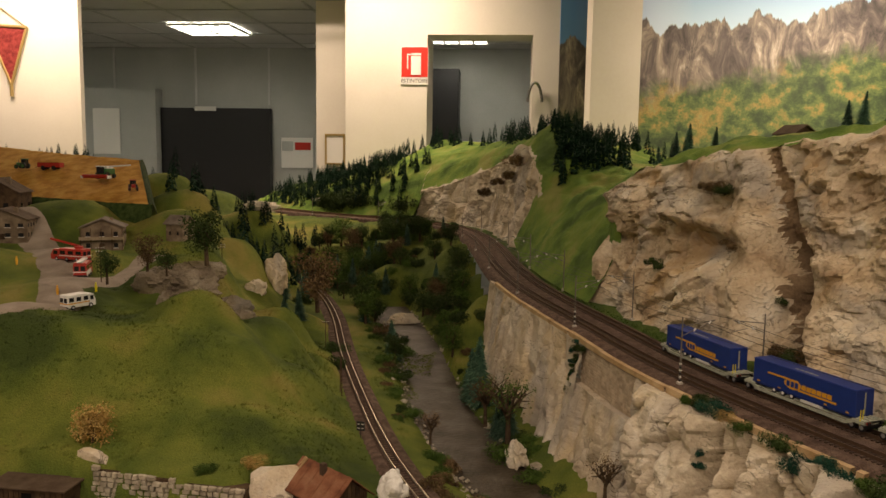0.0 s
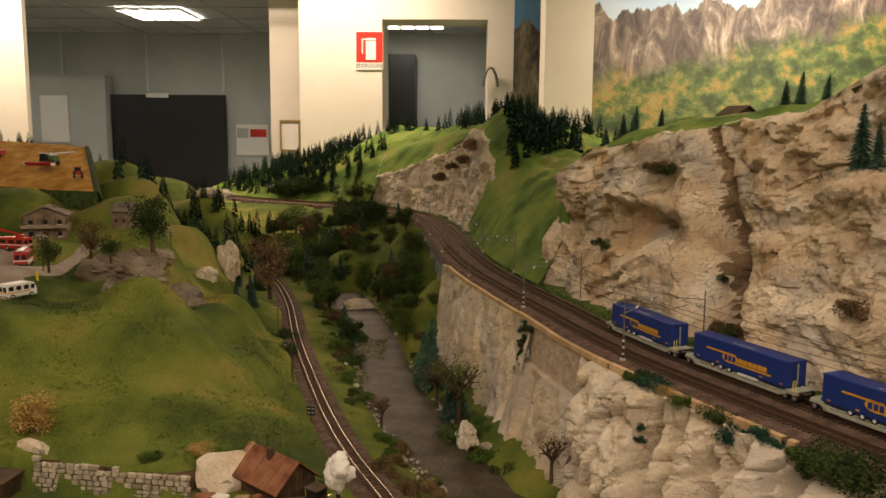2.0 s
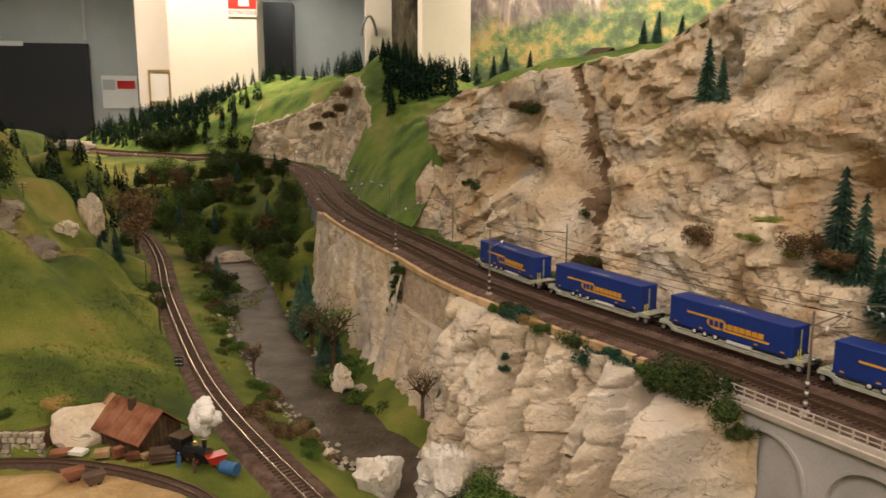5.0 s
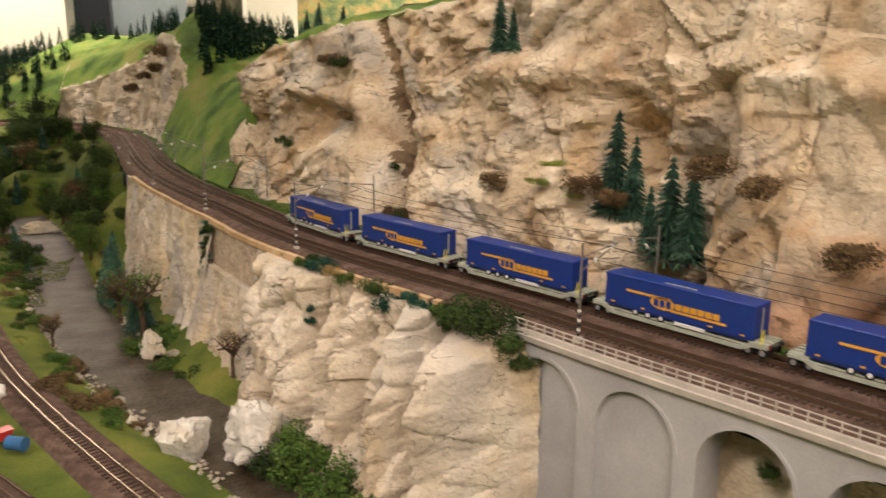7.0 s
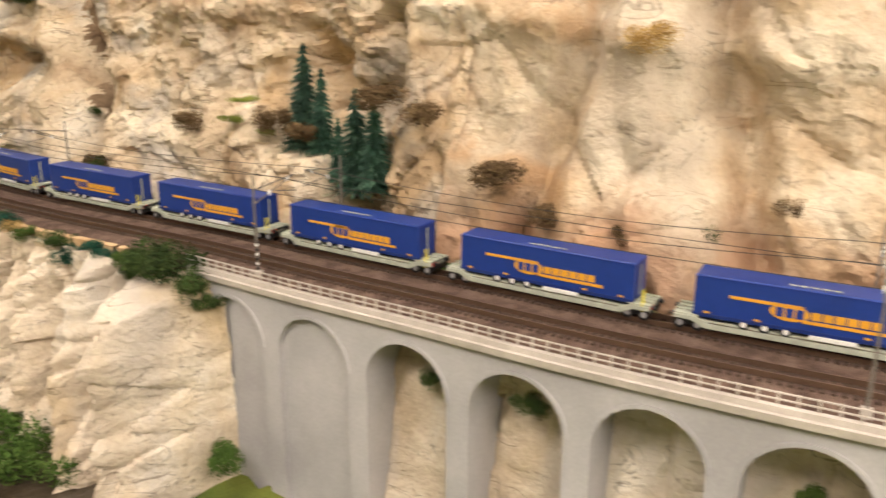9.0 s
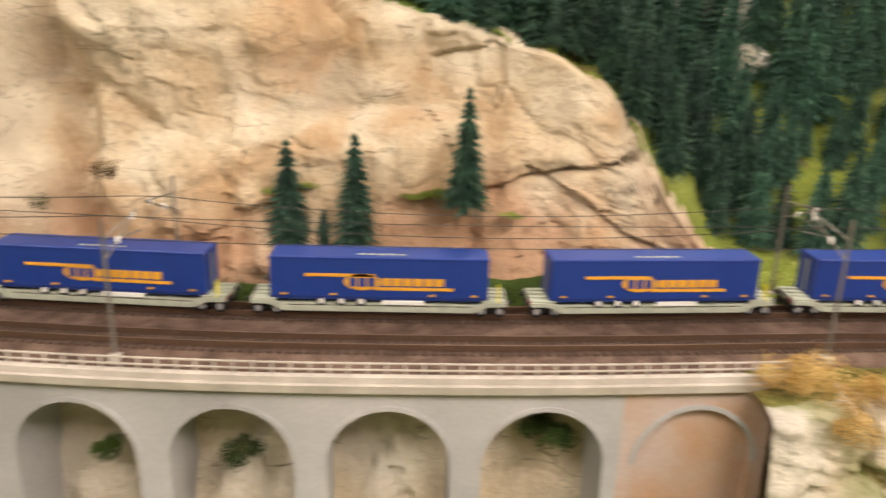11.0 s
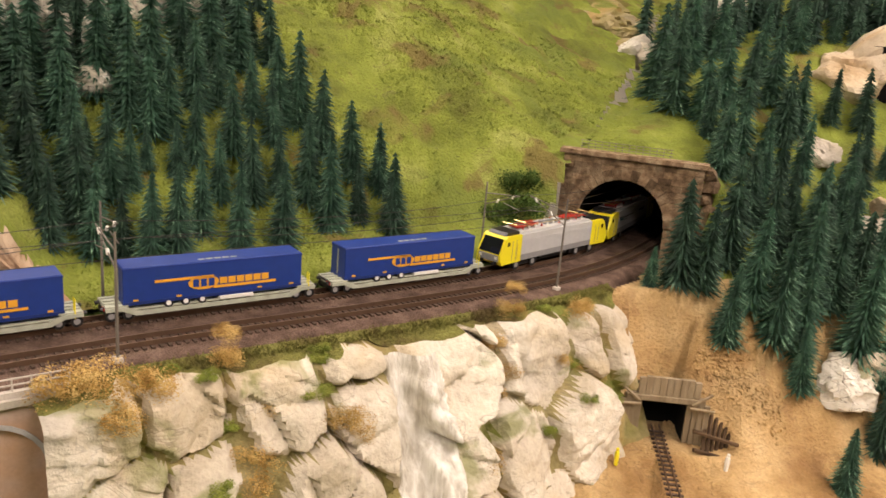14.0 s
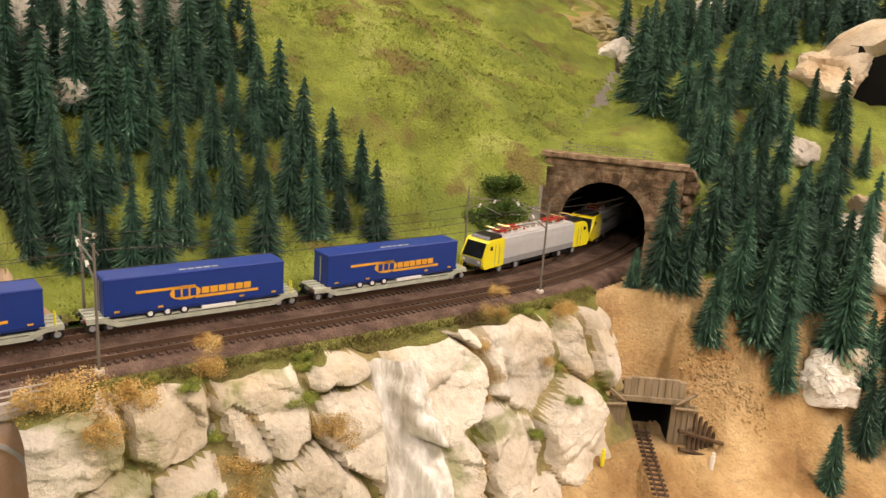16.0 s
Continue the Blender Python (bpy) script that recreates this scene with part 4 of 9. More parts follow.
crag_face()
lower_rock("cliff", 6.38, 7.50, lambda s: -.003, lambda s: .045, M_ROCK_PALE, "sandy rock bank behind the viaduct arches", amp=.013, seed=11.0, top=.998, ds=.007, nv=50, cap=False)
# a dark sheet stands in for the shade under the deck
ribbon("rock_wall", 6.38, 7.5, [(.066, .85), (.066, 1.047), (.0, 1.047)], M_ROOF_DARK, "back wall and deck underside behind the arches, shade put into the dark colour", "wall")




def river_bank():
    """Grass and earth sloping from the crags to the river."""
    ss = np.arange(4.90, 6.04, .008)
    verts, n = [], 22
    for s in ss:
        e = min(1.0, (s - 4.90) / .3, (6.04 - s) / .2)
        for v in np.linspace(0, 1, n):
            o = -.004 - (.115 + .045 * e) * v
            p = at(s, o, 0)
            z = .822 + (.060 * e) * (1 - v) ** 1.5 - .030 * v + .007 * noise.fractal(p * 14, 1, 2, 4)
            verts.append((p.x, p.y, z))
    tagged(link("river_bank", verts, grid_faces(len(ss), n), M_VALLEY, smooth=True), "green grassy bank between the crags and the river", "grass", kind="structure")


river_bank()


def gravel():
    """Loose pebbles along the water's edge, past counting."""
    q = random.Random(77)
    verts, faces = [], []
    for _ in range(1500):
        i = q.randrange(6, len(RIVER_D) - 12)
        x, y = RIVER_D[i]
        t = RIVER_D[i + 1] - RIVER_D[i - 1]
        t /= np.linalg.norm(t)
        side = q.choice((-1, 1, 1))
        d = side * (q.uniform(.060, .098) if side > 0 else q.uniform(.072, .09))
        x, y = x - t[1] * -d + q.uniform(-.01, .01), y + t[0] * -d + q.uniform(-.01, .01)
        r = q.uniform(.002, .0055)
        c = Vector((x, y, .8185 + r * .3))
        k = len(verts)
        for dx, dy, dz in ((1, 0, 0), (-1, 0, 0), (0, 1, 0), (0, -1, 0), (0, 0, .8), (0, 0, -.8)):
            verts.append(c + Vector((dx, dy, dz)) * r * q.uniform(.7, 1.3))
        faces += [(k + a, k + b, k + e) for a, b, e in ((0, 2, 4), (2, 1, 4), (1, 3, 4), (3, 0, 4), (2, 0, 5), (1, 2, 5), (3, 1, 5), (0, 3, 5))]
    tagged(link("gravel", verts, faces, M_STONE), "pale grey pebbles strewn along the river edge", "gravel", kind="stuff")


gravel()

# ---- the viaduct ----
def viaduct():
    v = thing("viaduct", Matrix.Identity(4), "grey plaster arched viaduct carrying the double-track railway", "viaduct")
    z_top, z_spring, r, pitch, base = 1.0475, .985, .0425, .107, .79
    front, back = -.009, .055
    n = 14
    for k in range(1, 11):
        c = 6.545 + pitch * (k - 2)
        blind = k in (1, 2, 10)
        h = pitch / 2
        depth = front + .006 if blind else back
        verts, faces = [], []

        def quad(a, b, c2, d):
            i = len(verts)
            verts.extend((a, b, c2, d))
            faces.append((i, i + 1, i + 2, i + 3))

        arc = [(c + r * math.cos(math.pi * (1 - i / n)), z_spring + r * math.sin(math.pi * (1 - i / n))) for i in range(n + 1)]
        for (sa, za), (sb, zb) in zip(arc, arc[1:]):
            quad(at(sa, front, za), at(sb, front, zb), at(sb, front, z_top), at(sa, front, z_top))
            quad(at(sa, front, za), at(sa, depth, za), at(sb, depth, zb), at(sb, front, zb))
            if blind:
                quad(at(sa, depth, base), at(sb, depth, base), at(sb, depth, zb), at(sa, depth, za))
        for sa, sb in ((c - h, c - r), (c + r, c + h)):
            for z0, z1 in ((base, z_spring), (z_spring, z_top)):
                quad(at(sa, front, z0), at(sb, front, z0), at(sb, front, z1), at(sa, front, z1))
            quad(at(sa, back, base), at(sb, back, base), at(sb, back, z_spring), at(sa, back, z_spring))
        for sa in (c - r, c + r):
            quad(at(sa, front, base), at(sa, depth, base), at(sa, depth, z_spring), at(sa, front, z_spring))
        link("arch", verts, faces, M_CONCRETE_RUST if k == 10 else M_CONCRETE, v, "rust-stained blind arch bay" if k == 10 else "blind arch bay, walled up" if blind else "")
        # raised ring round the arch
        verts, faces = [], []
        for (sa, za) in arc:
            ca = math.atan2(za - z_spring, sa - c)
            for rr, o in ((r, front), (r, front - .0012), (r + .0035, front - .0012), (r + .0035, front)):
                verts.append(at(c + rr * math.cos(ca), o, z_spring + rr * math.sin(ca)))
        link("arch_ring", verts, grid_faces(len(arc), 4), M_CONCRETE, v)
    s0, s1 = 6.54 - pitch * 1.5, 6.54 + pitch * 8.5 + .015
    ribbon("cornice", s0, s1, [(front, 1.040), (-.0145, 1.0425), (-.0155, 1.0485), (-.004, 1.0495), (.004, 1.0495)], M_CONCRETE_EDGE, "pale concrete cornice", parent=v)
    ribbon("kerb", s0, s1, [(-.0125, 1.0488), (-.0125, 1.0535), (-.0085, 1.0535), (-.0085, 1.0488)], M_CONCRETE_EDGE, parent=v)
    rl = thing("railing", Matrix.Identity(4), "low pale lattice railing along the viaduct edge", "railing")
    for z in (1.0578, 1.0625):
        ribbon("rail_bar", s0, s1, [(-.0112, z), (-.0112, z + .0009), (-.0100, z + .0009), (-.0100, z), (-.0112, z)], M_CONCRETE_EDGE, parent=rl)
    mesh = None
    for s in np.arange(s0 + .006, s1, .0125):
        if mesh is None:
            ob = part("post", boxed(-.0006, .0006, -.0006, .0006, 0, .0105), M_CONCRETE_EDGE, rl)
            mesh = ob.data
        else:
            ob = new("post", mesh)
            ob.parent = rl
        p = at(s, -.0106, 1.0533)
        ob.matrix_basis = pose(*p, 0, 0, heading(s))


viaduct()


# masonry retaining wall and the sandstone ledge above the crags
def retaining_wall():
    w = thing("retaining_wall", Matrix.Identity(4), "pale coursed masonry retaining wall below the track", "wall")
    ribbon("wall_core", 5.64, 5.885, [(-.006, .94), (-.006, 1.048)], M_MASONRY, parent=w)
    rnd = random.Random(3)
    for i, z in enumerate(np.arange(.962, 1.046, .0052)):
        s = 5.64 + (i % 2) * .004
        while s < 5.88:
            ln = rnd.uniform(.006, .011)
            a, b = at(s + .0004, -.0075 - rnd.random() * .0007, z), at(min(s + ln, 5.885), -.0075, z)
            n = Vector((-(b - a).y, (b - a).x, 0)).normalized() * .003
            up = Vector((0, 0, .0046))
            link("stone", [a, b, b + up, a + up, a + n, b + n, b + n + up, a + n + up], [(0, 1, 2, 3), (0, 4, 5, 1), (3, 2, 6, 7), (0, 3, 7, 4), (1, 5, 6, 2)], M_MASONRY, w)
            s += ln + .0006


retaining_wall()


def ledges():
    rnd = random.Random(5)
    s = 5.0
    while s < 6.28:
        ln = rnd.uniform(.06, .12)
        e = min(s + ln, 6.28)
        if not (5.98 < s < 6.03 or 6.12 < s < 6.17):
            h = rnd.uniform(.005, .008)
            ob = ribbon("ledge", s, e, [(-.0115, 1.043), (-.0115, 1.0475 + h * .6), (-.004, 1.048 + h * .6), (-.004, 1.045)], M_LEDGE, "ochre sandstone kerb block along the drop beside the track", "kerb", kind="")
            tagged(ob, group="kerb blocks along the track")
        s = e + rnd.uniform(.001, .006)


ledges()


# ---- sand slope, mine and hill to the near side of the tunnel ----
def bank_z(x, y):
    u = x - (1.40 + .10 * max(0, -.45 - y) + .03 * math.sin(y * 7))
    z = float(np.interp(u, [-.3, 0, .10, .145, .19, .235, .33, .45, .7, 1.2], [.82, .855, .88, .93, .985, 1.05, 1.09, 1.20, 1.38, 1.52]))
    p = Vector((x, y, 3))
    return z + .010 * noise.fractal(p * 9, 1, 2, 4) + .006 * noise.fractal(Vector((x * 14, y * 34, 1)), 1, 2, 4) + .0022 * noise.fractal(p * 70, 1, 2, 3)


def bank_top(x, y, s, o):
    """Height of the bank's surface, and whether it is there at all."""
    there = True
    z = bank_z(x, y)
    if s < 8.3 and o > -.02:
        z = min(z, 1.046)
    if s < 8.13 and (o > -.003 or y > -.19) or o > .17:
        there = False
    # how far along the portal's face, and how far before it
    a = (x - 1.768) * -.3354 + (y + .214) * -.9421
    d = (x - 1.768) * -.9421 + (y + .214) * .3354
    if a > .188 and s > 8.0:
        z = max(z, 1.178 - 1.3 * (a - .188) - 3.0 * max(0, d + .01)) if d < .1 else z
    if d < -.006 and s > 8.13:
        k = min(1.0, max(0.0, (o + .15) / .30))
        z = max(1.184 if s < 8.45 and a < .192 else 0, (1 - k) * z + k * hill_z(s, .16)) + .005 * noise.fractal(Vector((x, y, 0)) * 9, 1, 2, 4)
        if o > .13:
            z = slope_z(s, o) - .002
    elif a < .2 and o > -.05 and s > 8.0:
        z = min(z, 1.047)
        if o > .03 or d < .02 and o > -.004:
            there = False
    # the pit in front of the mine mouth
    if -.41 < y < -.262 and x < 1.615:
        z = min(z, .888) if x < 1.538 else (.886 if -.365 < y < -.285 and x < 1.60 else z)
    return z, there


def bank():
    xs, ys = np.r_[np.arange(1.1, 1.42, .02), np.arange(1.42, 2.0, .007), np.arange(2.0, 3.4, .04)], np.r_[np.arange(-1.6, -.9, .03), np.arange(-.9, -.19, .0065), np.arange(-.19, .7, .02)]
    verts, keep = [], np.ones((len(xs), len(ys)), bool)
    for i, x in enumerate(xs):
        s, off = beside(np.full(len(ys), x), ys)
        for j, y in enumerate(ys):
            z, keep[i, j] = bank_top(x, y, s[j], off[j])
            verts.append((x, y, z))
    keep = keep[:-1, :-1] & keep[1:, :-1] & keep[1:, 1:] & keep[:-1, 1:]
    faces = grid_faces(len(xs), len(ys), keep)
    sand, grass = [], []
    for f in faces:
        c = np.mean([verts[k] for k in f], 0)
        far = c[1] > -.36 and c[0] > 1.7 or c[0] > 1.60 + .25 * max(0, -.5 - c[1]) + .05 * noise.noise(Vector((c[0] * 9, c[1] * 9, 0)))
        (grass if far and c[2] > 1.06 else sand).append(f)
    for nm, fs, m, lb in (("sand_bank", sand, M_SAND, "ochre sand bank round the mine mouth"), ("hillside", grass, M_GRASS_BRIGHT, "grassy slope above the sand bank")):
        used = sorted({k for f in fs for k in f})
        ix = {k: n for n, k in enumerate(used)}
        tagged(link(nm, [verts[k] for k in used], [[ix[k] for k in f] for f in fs], m, smooth=True), lb, "slope", kind="structure")


bank()
# ---- the room round the layout ----
def slab(name, x0, x1, y0, y1, z0, z1, material, label, category, kind="structure"):
    return tagged(part(name, boxed(x0, x1, y0, y1, z0, z1), material), label, category, kind=kind)


def room():
    slab("floor", -6, 6, -4, 10, -.1, 0, M_FLOOR, "grey tiled floor of the exhibition room", "floor")
    slab("ceiling", -6, 6, -4, 5.88, 2.8, 2.9, M_CEILING, "white ceiling over the model railway", "ceiling")
    slab("ceiling", -6, 6, 5.88, 9.3, 2.50, 2.6, M_CEILING, "grey tiled ceiling of the back room", "ceiling")
    slab("wall_back", -6, 6, 8.8, 8.9, 0, 2.5, M_WALL_GREY, "grey panelled wall of the back room", "wall")
    slab("wall_west", -6.1, -6, -4, 10, 0, 2.9, M_WALL, "cream painted room wall", "wall")
    slab("wall_east", 6, 6.1, -4, 10, 0, 2.9, M_WALL, "cream painted room wall", "wall")
    slab("wall_south", -6, 6, -4.1, -4, 0, 2.9, M_WALL, "cream painted room wall behind the aisle", "wall")
    slab("wall_north_1", -6, -2.70, 5.9, 5.95, 0, 2.8, M_WALL, "white wall beside the opening with a pennant on it", "wall")
    slab("pillar_1", -.80, -.235, 5.9, 6.35, 0, 2.8, M_WALL, "white plastered pillar with a fire sign", "pillar")
    bm = bmesh.new()
    prism(bm, [(-1.10, 0), (-.80, 0), (-.80, 2.8), (-1.10, 2.8)], 6.30, 6.36)
    tagged(part("wall_north_2", bm, M_WALL), "shaded return wall beside the pillar", "wall", kind="structure")
    slab("beam", -2.70, -.80, 5.9, 6.2, 2.503, 2.8, M_WALL_GREY, "grey beam over the wide opening", "beam")
    slab("beam", -.235, .72, 5.9, 6.2, 2.20, 2.8, M_WALL, "white beam over the opening", "beam")
    slab("pillar_2", .48, .72, 5.9, 6.3, 0, 2.20, M_WALL, "cream jamb of the opening", "pillar")
    slab("pillar_3", .765, 1.03, 4.88, 5.18, 0, 2.8, M_WALL, "cream pillar in front of the mountain mural", "pillar")
    slab("partition", -4.6, -3.37, 8.60, 8.78, 0, 2.05, M_WALL_GREY, "grey partition panel in the back room", "partition")
    slab("black_door", -3.36, -2.17, 8.70, 8.78, 0, 1.86, M_BLACKDOOR, "black double door in the back room", "door", kind="")
    slab("cupboard", -.48, -.16, 8.4, 8.78, 0, 2.25, M_BLACKDOOR, "tall dark cupboard in the back room", "cupboard", kind="")
    slab("door_plate", -2.98, -2.75, 8.685, 8.698, 1.83, 1.875, M_PAPER, "small white plate over the black door", "sign", kind="")
    slab("notice", -4.05, -3.76, 8.585, 8.597, 1.36, 1.84, M_PAPER, "blank white sheet taped on the partition", "notice", kind="")
    # wall panel seams
    for x in (-3.9, -3.0, -2.2, -1.4):
        slab("trim", x - .01, x + .01, 8.785, 8.798, 1.9, 2.5, M_CEILING, "pale vertical seam strip on the panelled wall", "trim")
    # back-room ceiling lamps
    for x, y in ((-2.35, 7.5), (-.15, 8.0), (-4.2, 7.2), (2.0, 7.5)):
        l = thing("ceiling_light", pose(x, y, 2.5), "square recessed ceiling light with a louvre grid", "ceiling light", "louvre lights of the back room")
        part("diffuser", boxed(-.28, .28, -.28, .28, -.012, -.004), lamp_glow("dim_louvre_glow", (1.0, .97, .88), 9), l)
        for k in range(5):
            u = -.28 + k * .14
            part("louvre", boxed(u - .008, u + .008, -.28, .28, -.03, -.0125), M_CEILING, l)
            part("louvre", boxed(-.28, .28, u - .008, u + .008, -.03, -.0125), M_CEILING, l)
    # ceiling grid
    for x in np.arange(-5.4, 3, .6):
        slab("trim", x - .012, x + .012, 6.3, 8.79, 2.493, 2.4995, M_WALL_GREY, "thin metal bar of the ceiling grid", "trim")
    for y in np.arange(6.6, 8.8, .6):
        slab("trim", -5.9, 5.9, y - .012, y + .012, 2.488, 2.4925, M_WALL_GREY, "thin metal bar of the ceiling grid", "trim")
    # layout lamps: fittings and area lights at assumed places, all out of view
    for (x, y, z), power in LAMPS:
        l = thing("ceiling_light", pose(x, y, 2.8), "long white fluorescent ceiling fitting, added out of view to light the room", "ceiling light", "fluorescent fittings over the layout")
        part("housing", boxed(-.62, .62, -.10, .10, -.05, -.001, bevel=.008), M_WHITE, l)
        part("tube", rod(bmesh.new(), (-.58, -.04, -.06), (.58, -.04, -.06), .013, 10), lamp_glow("tube_glow", (1, .9, .74), 3), l)
        part("tube", rod(bmesh.new(), (-.58, .04, -.06), (.58, .04, -.06), .013, 10), lamp_glow("tube_glow", (1, .9, .74), 3), l)
        d = bpy.data.lights.new("fluorescent", "AREA")
        d.shape, d.size, d.size_y, d.energy, d.color = "RECTANGLE", 1.15, .14, power, (1.0, .80, .66) if y > 3 else (1.0, .815, .70)
        o = new("fluorescent", d)
        o.matrix_basis = pose(x, y, z)
    # the fire-extinguisher sign
    sg = thing("fire_extinguisher_sign", pose(-.32, 5.893, 2.0), "red and white fire extinguisher sign reading ESTINTORE", "sign")
    part("plate", boxed(-.093, .093, -.003, .003, -.135, .118), M_PAPER, sg)
    part("red_field", boxed(-.090, .090, -.005, -.0032, -.085, .115), M_SIGN_RED, sg)
    bm = rod(bmesh.new(), (0.01, -.0045, -.07), (0.01, -.0045, .055), .034, 12)
    bmesh.ops.scale(bm, vec=(1, .12, 1), verts=bm.verts)
    bmesh.ops.translate(bm, vec=(0, -.0055, 0), verts=bm.verts)
    part("extinguisher_symbol", bm, M_PAPER, sg)
    part("valve_symbol", boxed(-.02, .045, -.009, -.0052, .06, .075), M_PAPER, sg)
    part("hose_symbol", boxed(-.052, -.044, -.009, -.0052, -.03, .06), M_PAPER, sg)
    part("hose_symbol", boxed(-.052, -.0, -.009, -.0052, .062, .07), M_PAPER, sg)
    tx = bpy.data.curves.new("lettering", "FONT")
    tx.body, tx.size, tx.align_x, tx.extrude = "ESTINTORE", .036, "CENTER", .0005
    tx.materials.append(M_BLACK)
    o = new("lettering", tx)
    o.parent = sg
    o.matrix_basis = pose(0, -.0045, -.122, 90)
    # pennant
    pn = thing("pennant", pose(-3.20, 5.89, 2.0), "crimson triangular pennant with gold border on a white wall", "pennant")
    part("cloth", prism(bmesh.new(), [(-.17, .26), (.13, .24), (.0, -.16)], -.004, 0), M_VELVET, pn)
    for a, b in (((-.17, .26), (.0, -.16)), ((.13, .24), (.0, -.16)), ((-.17, .26), (.13, .24))):
        part("border", rod(bmesh.new(), (a[0], -.006, a[1]), (b[0], -.006, b[1]), .011, 6), M_FRAME_GOLD, pn)
    part("cord", rod(bmesh.new(), (-.17, -.004, .26), (-.05, -.004, .37), .004, 5), M_FRAME_GOLD, pn)
    part("cord", rod(bmesh.new(), (.13, -.004, .24), (-.05, -.004, .37), .004, 5), M_FRAME_GOLD, pn)
    part("tassel", rod(bmesh.new(), (0, -.006, -.16), (0, -.006, -.24), .012, 6), M_FRAME_GOLD, pn)
    # framed notice on the pillar
    fr = thing("picture_frame", pose(-.955, 6.285, 1.42), "small gilt picture frame with a blank pale sheet", "picture frame")
    part("sheet", boxed(-.062, .062, -.006, 0, -.10, .10), M_PAPER, fr)
    for x0, x1, z0, z1 in ((-.075, .075, .10, .115), (-.075, .075, -.115, -.10), (-.075, -.062, -.10, .10), (.062, .075, -.10, .10)):
        part("moulding", boxed(x0, x1, -.016, 0, z0, z1), M_FRAME_GOLD, fr)
    # poster in the back room
    ps = thing("poster", pose(-1.90, 8.78, 1.40), "small poster with red and white fields on the back wall", "poster")
    part("sheet", boxed(-.17, .17, -.01, 0, -.16, .16), M_PAPER, ps)
    part("red_block", boxed(-.02, .15, -.014, -.0105, .03, .11), M_SIGN_RED, ps)
    part("grey_block", boxed(-.16, -.04, -.014, -.0105, .02, .12), M_WALL_GREY, ps)
    # chrome door handle curve
    bm = bmesh.new()
    pts = [Vector((.5 + .05 * math.cos(a), 5.85, 1.72 + .16 * math.sin(a))) for a in np.linspace(.2, math.pi - .2, 10)]
    for a, b in zip(pts, pts[1:]):
        rod(bm, a, b, .010, 8)
    tagged(part("pipe_bend", bm, M_CHROME), "bent chrome pipe standing before the opening", "pipe")
    slab("emergency_light", -1.02, -.88, 5.86, 5.898, 2.44, 2.47, M_PAPER, "small white emergency light under the ceiling", "lamp", kind="")
    # baseboard of the layout
    slab("layout_fascia", -3.0, 1.3, -.4, -.38, .3, .78, M_WOOD_DARK, "dark wooden front of the model railway table", "board", kind="")


room()


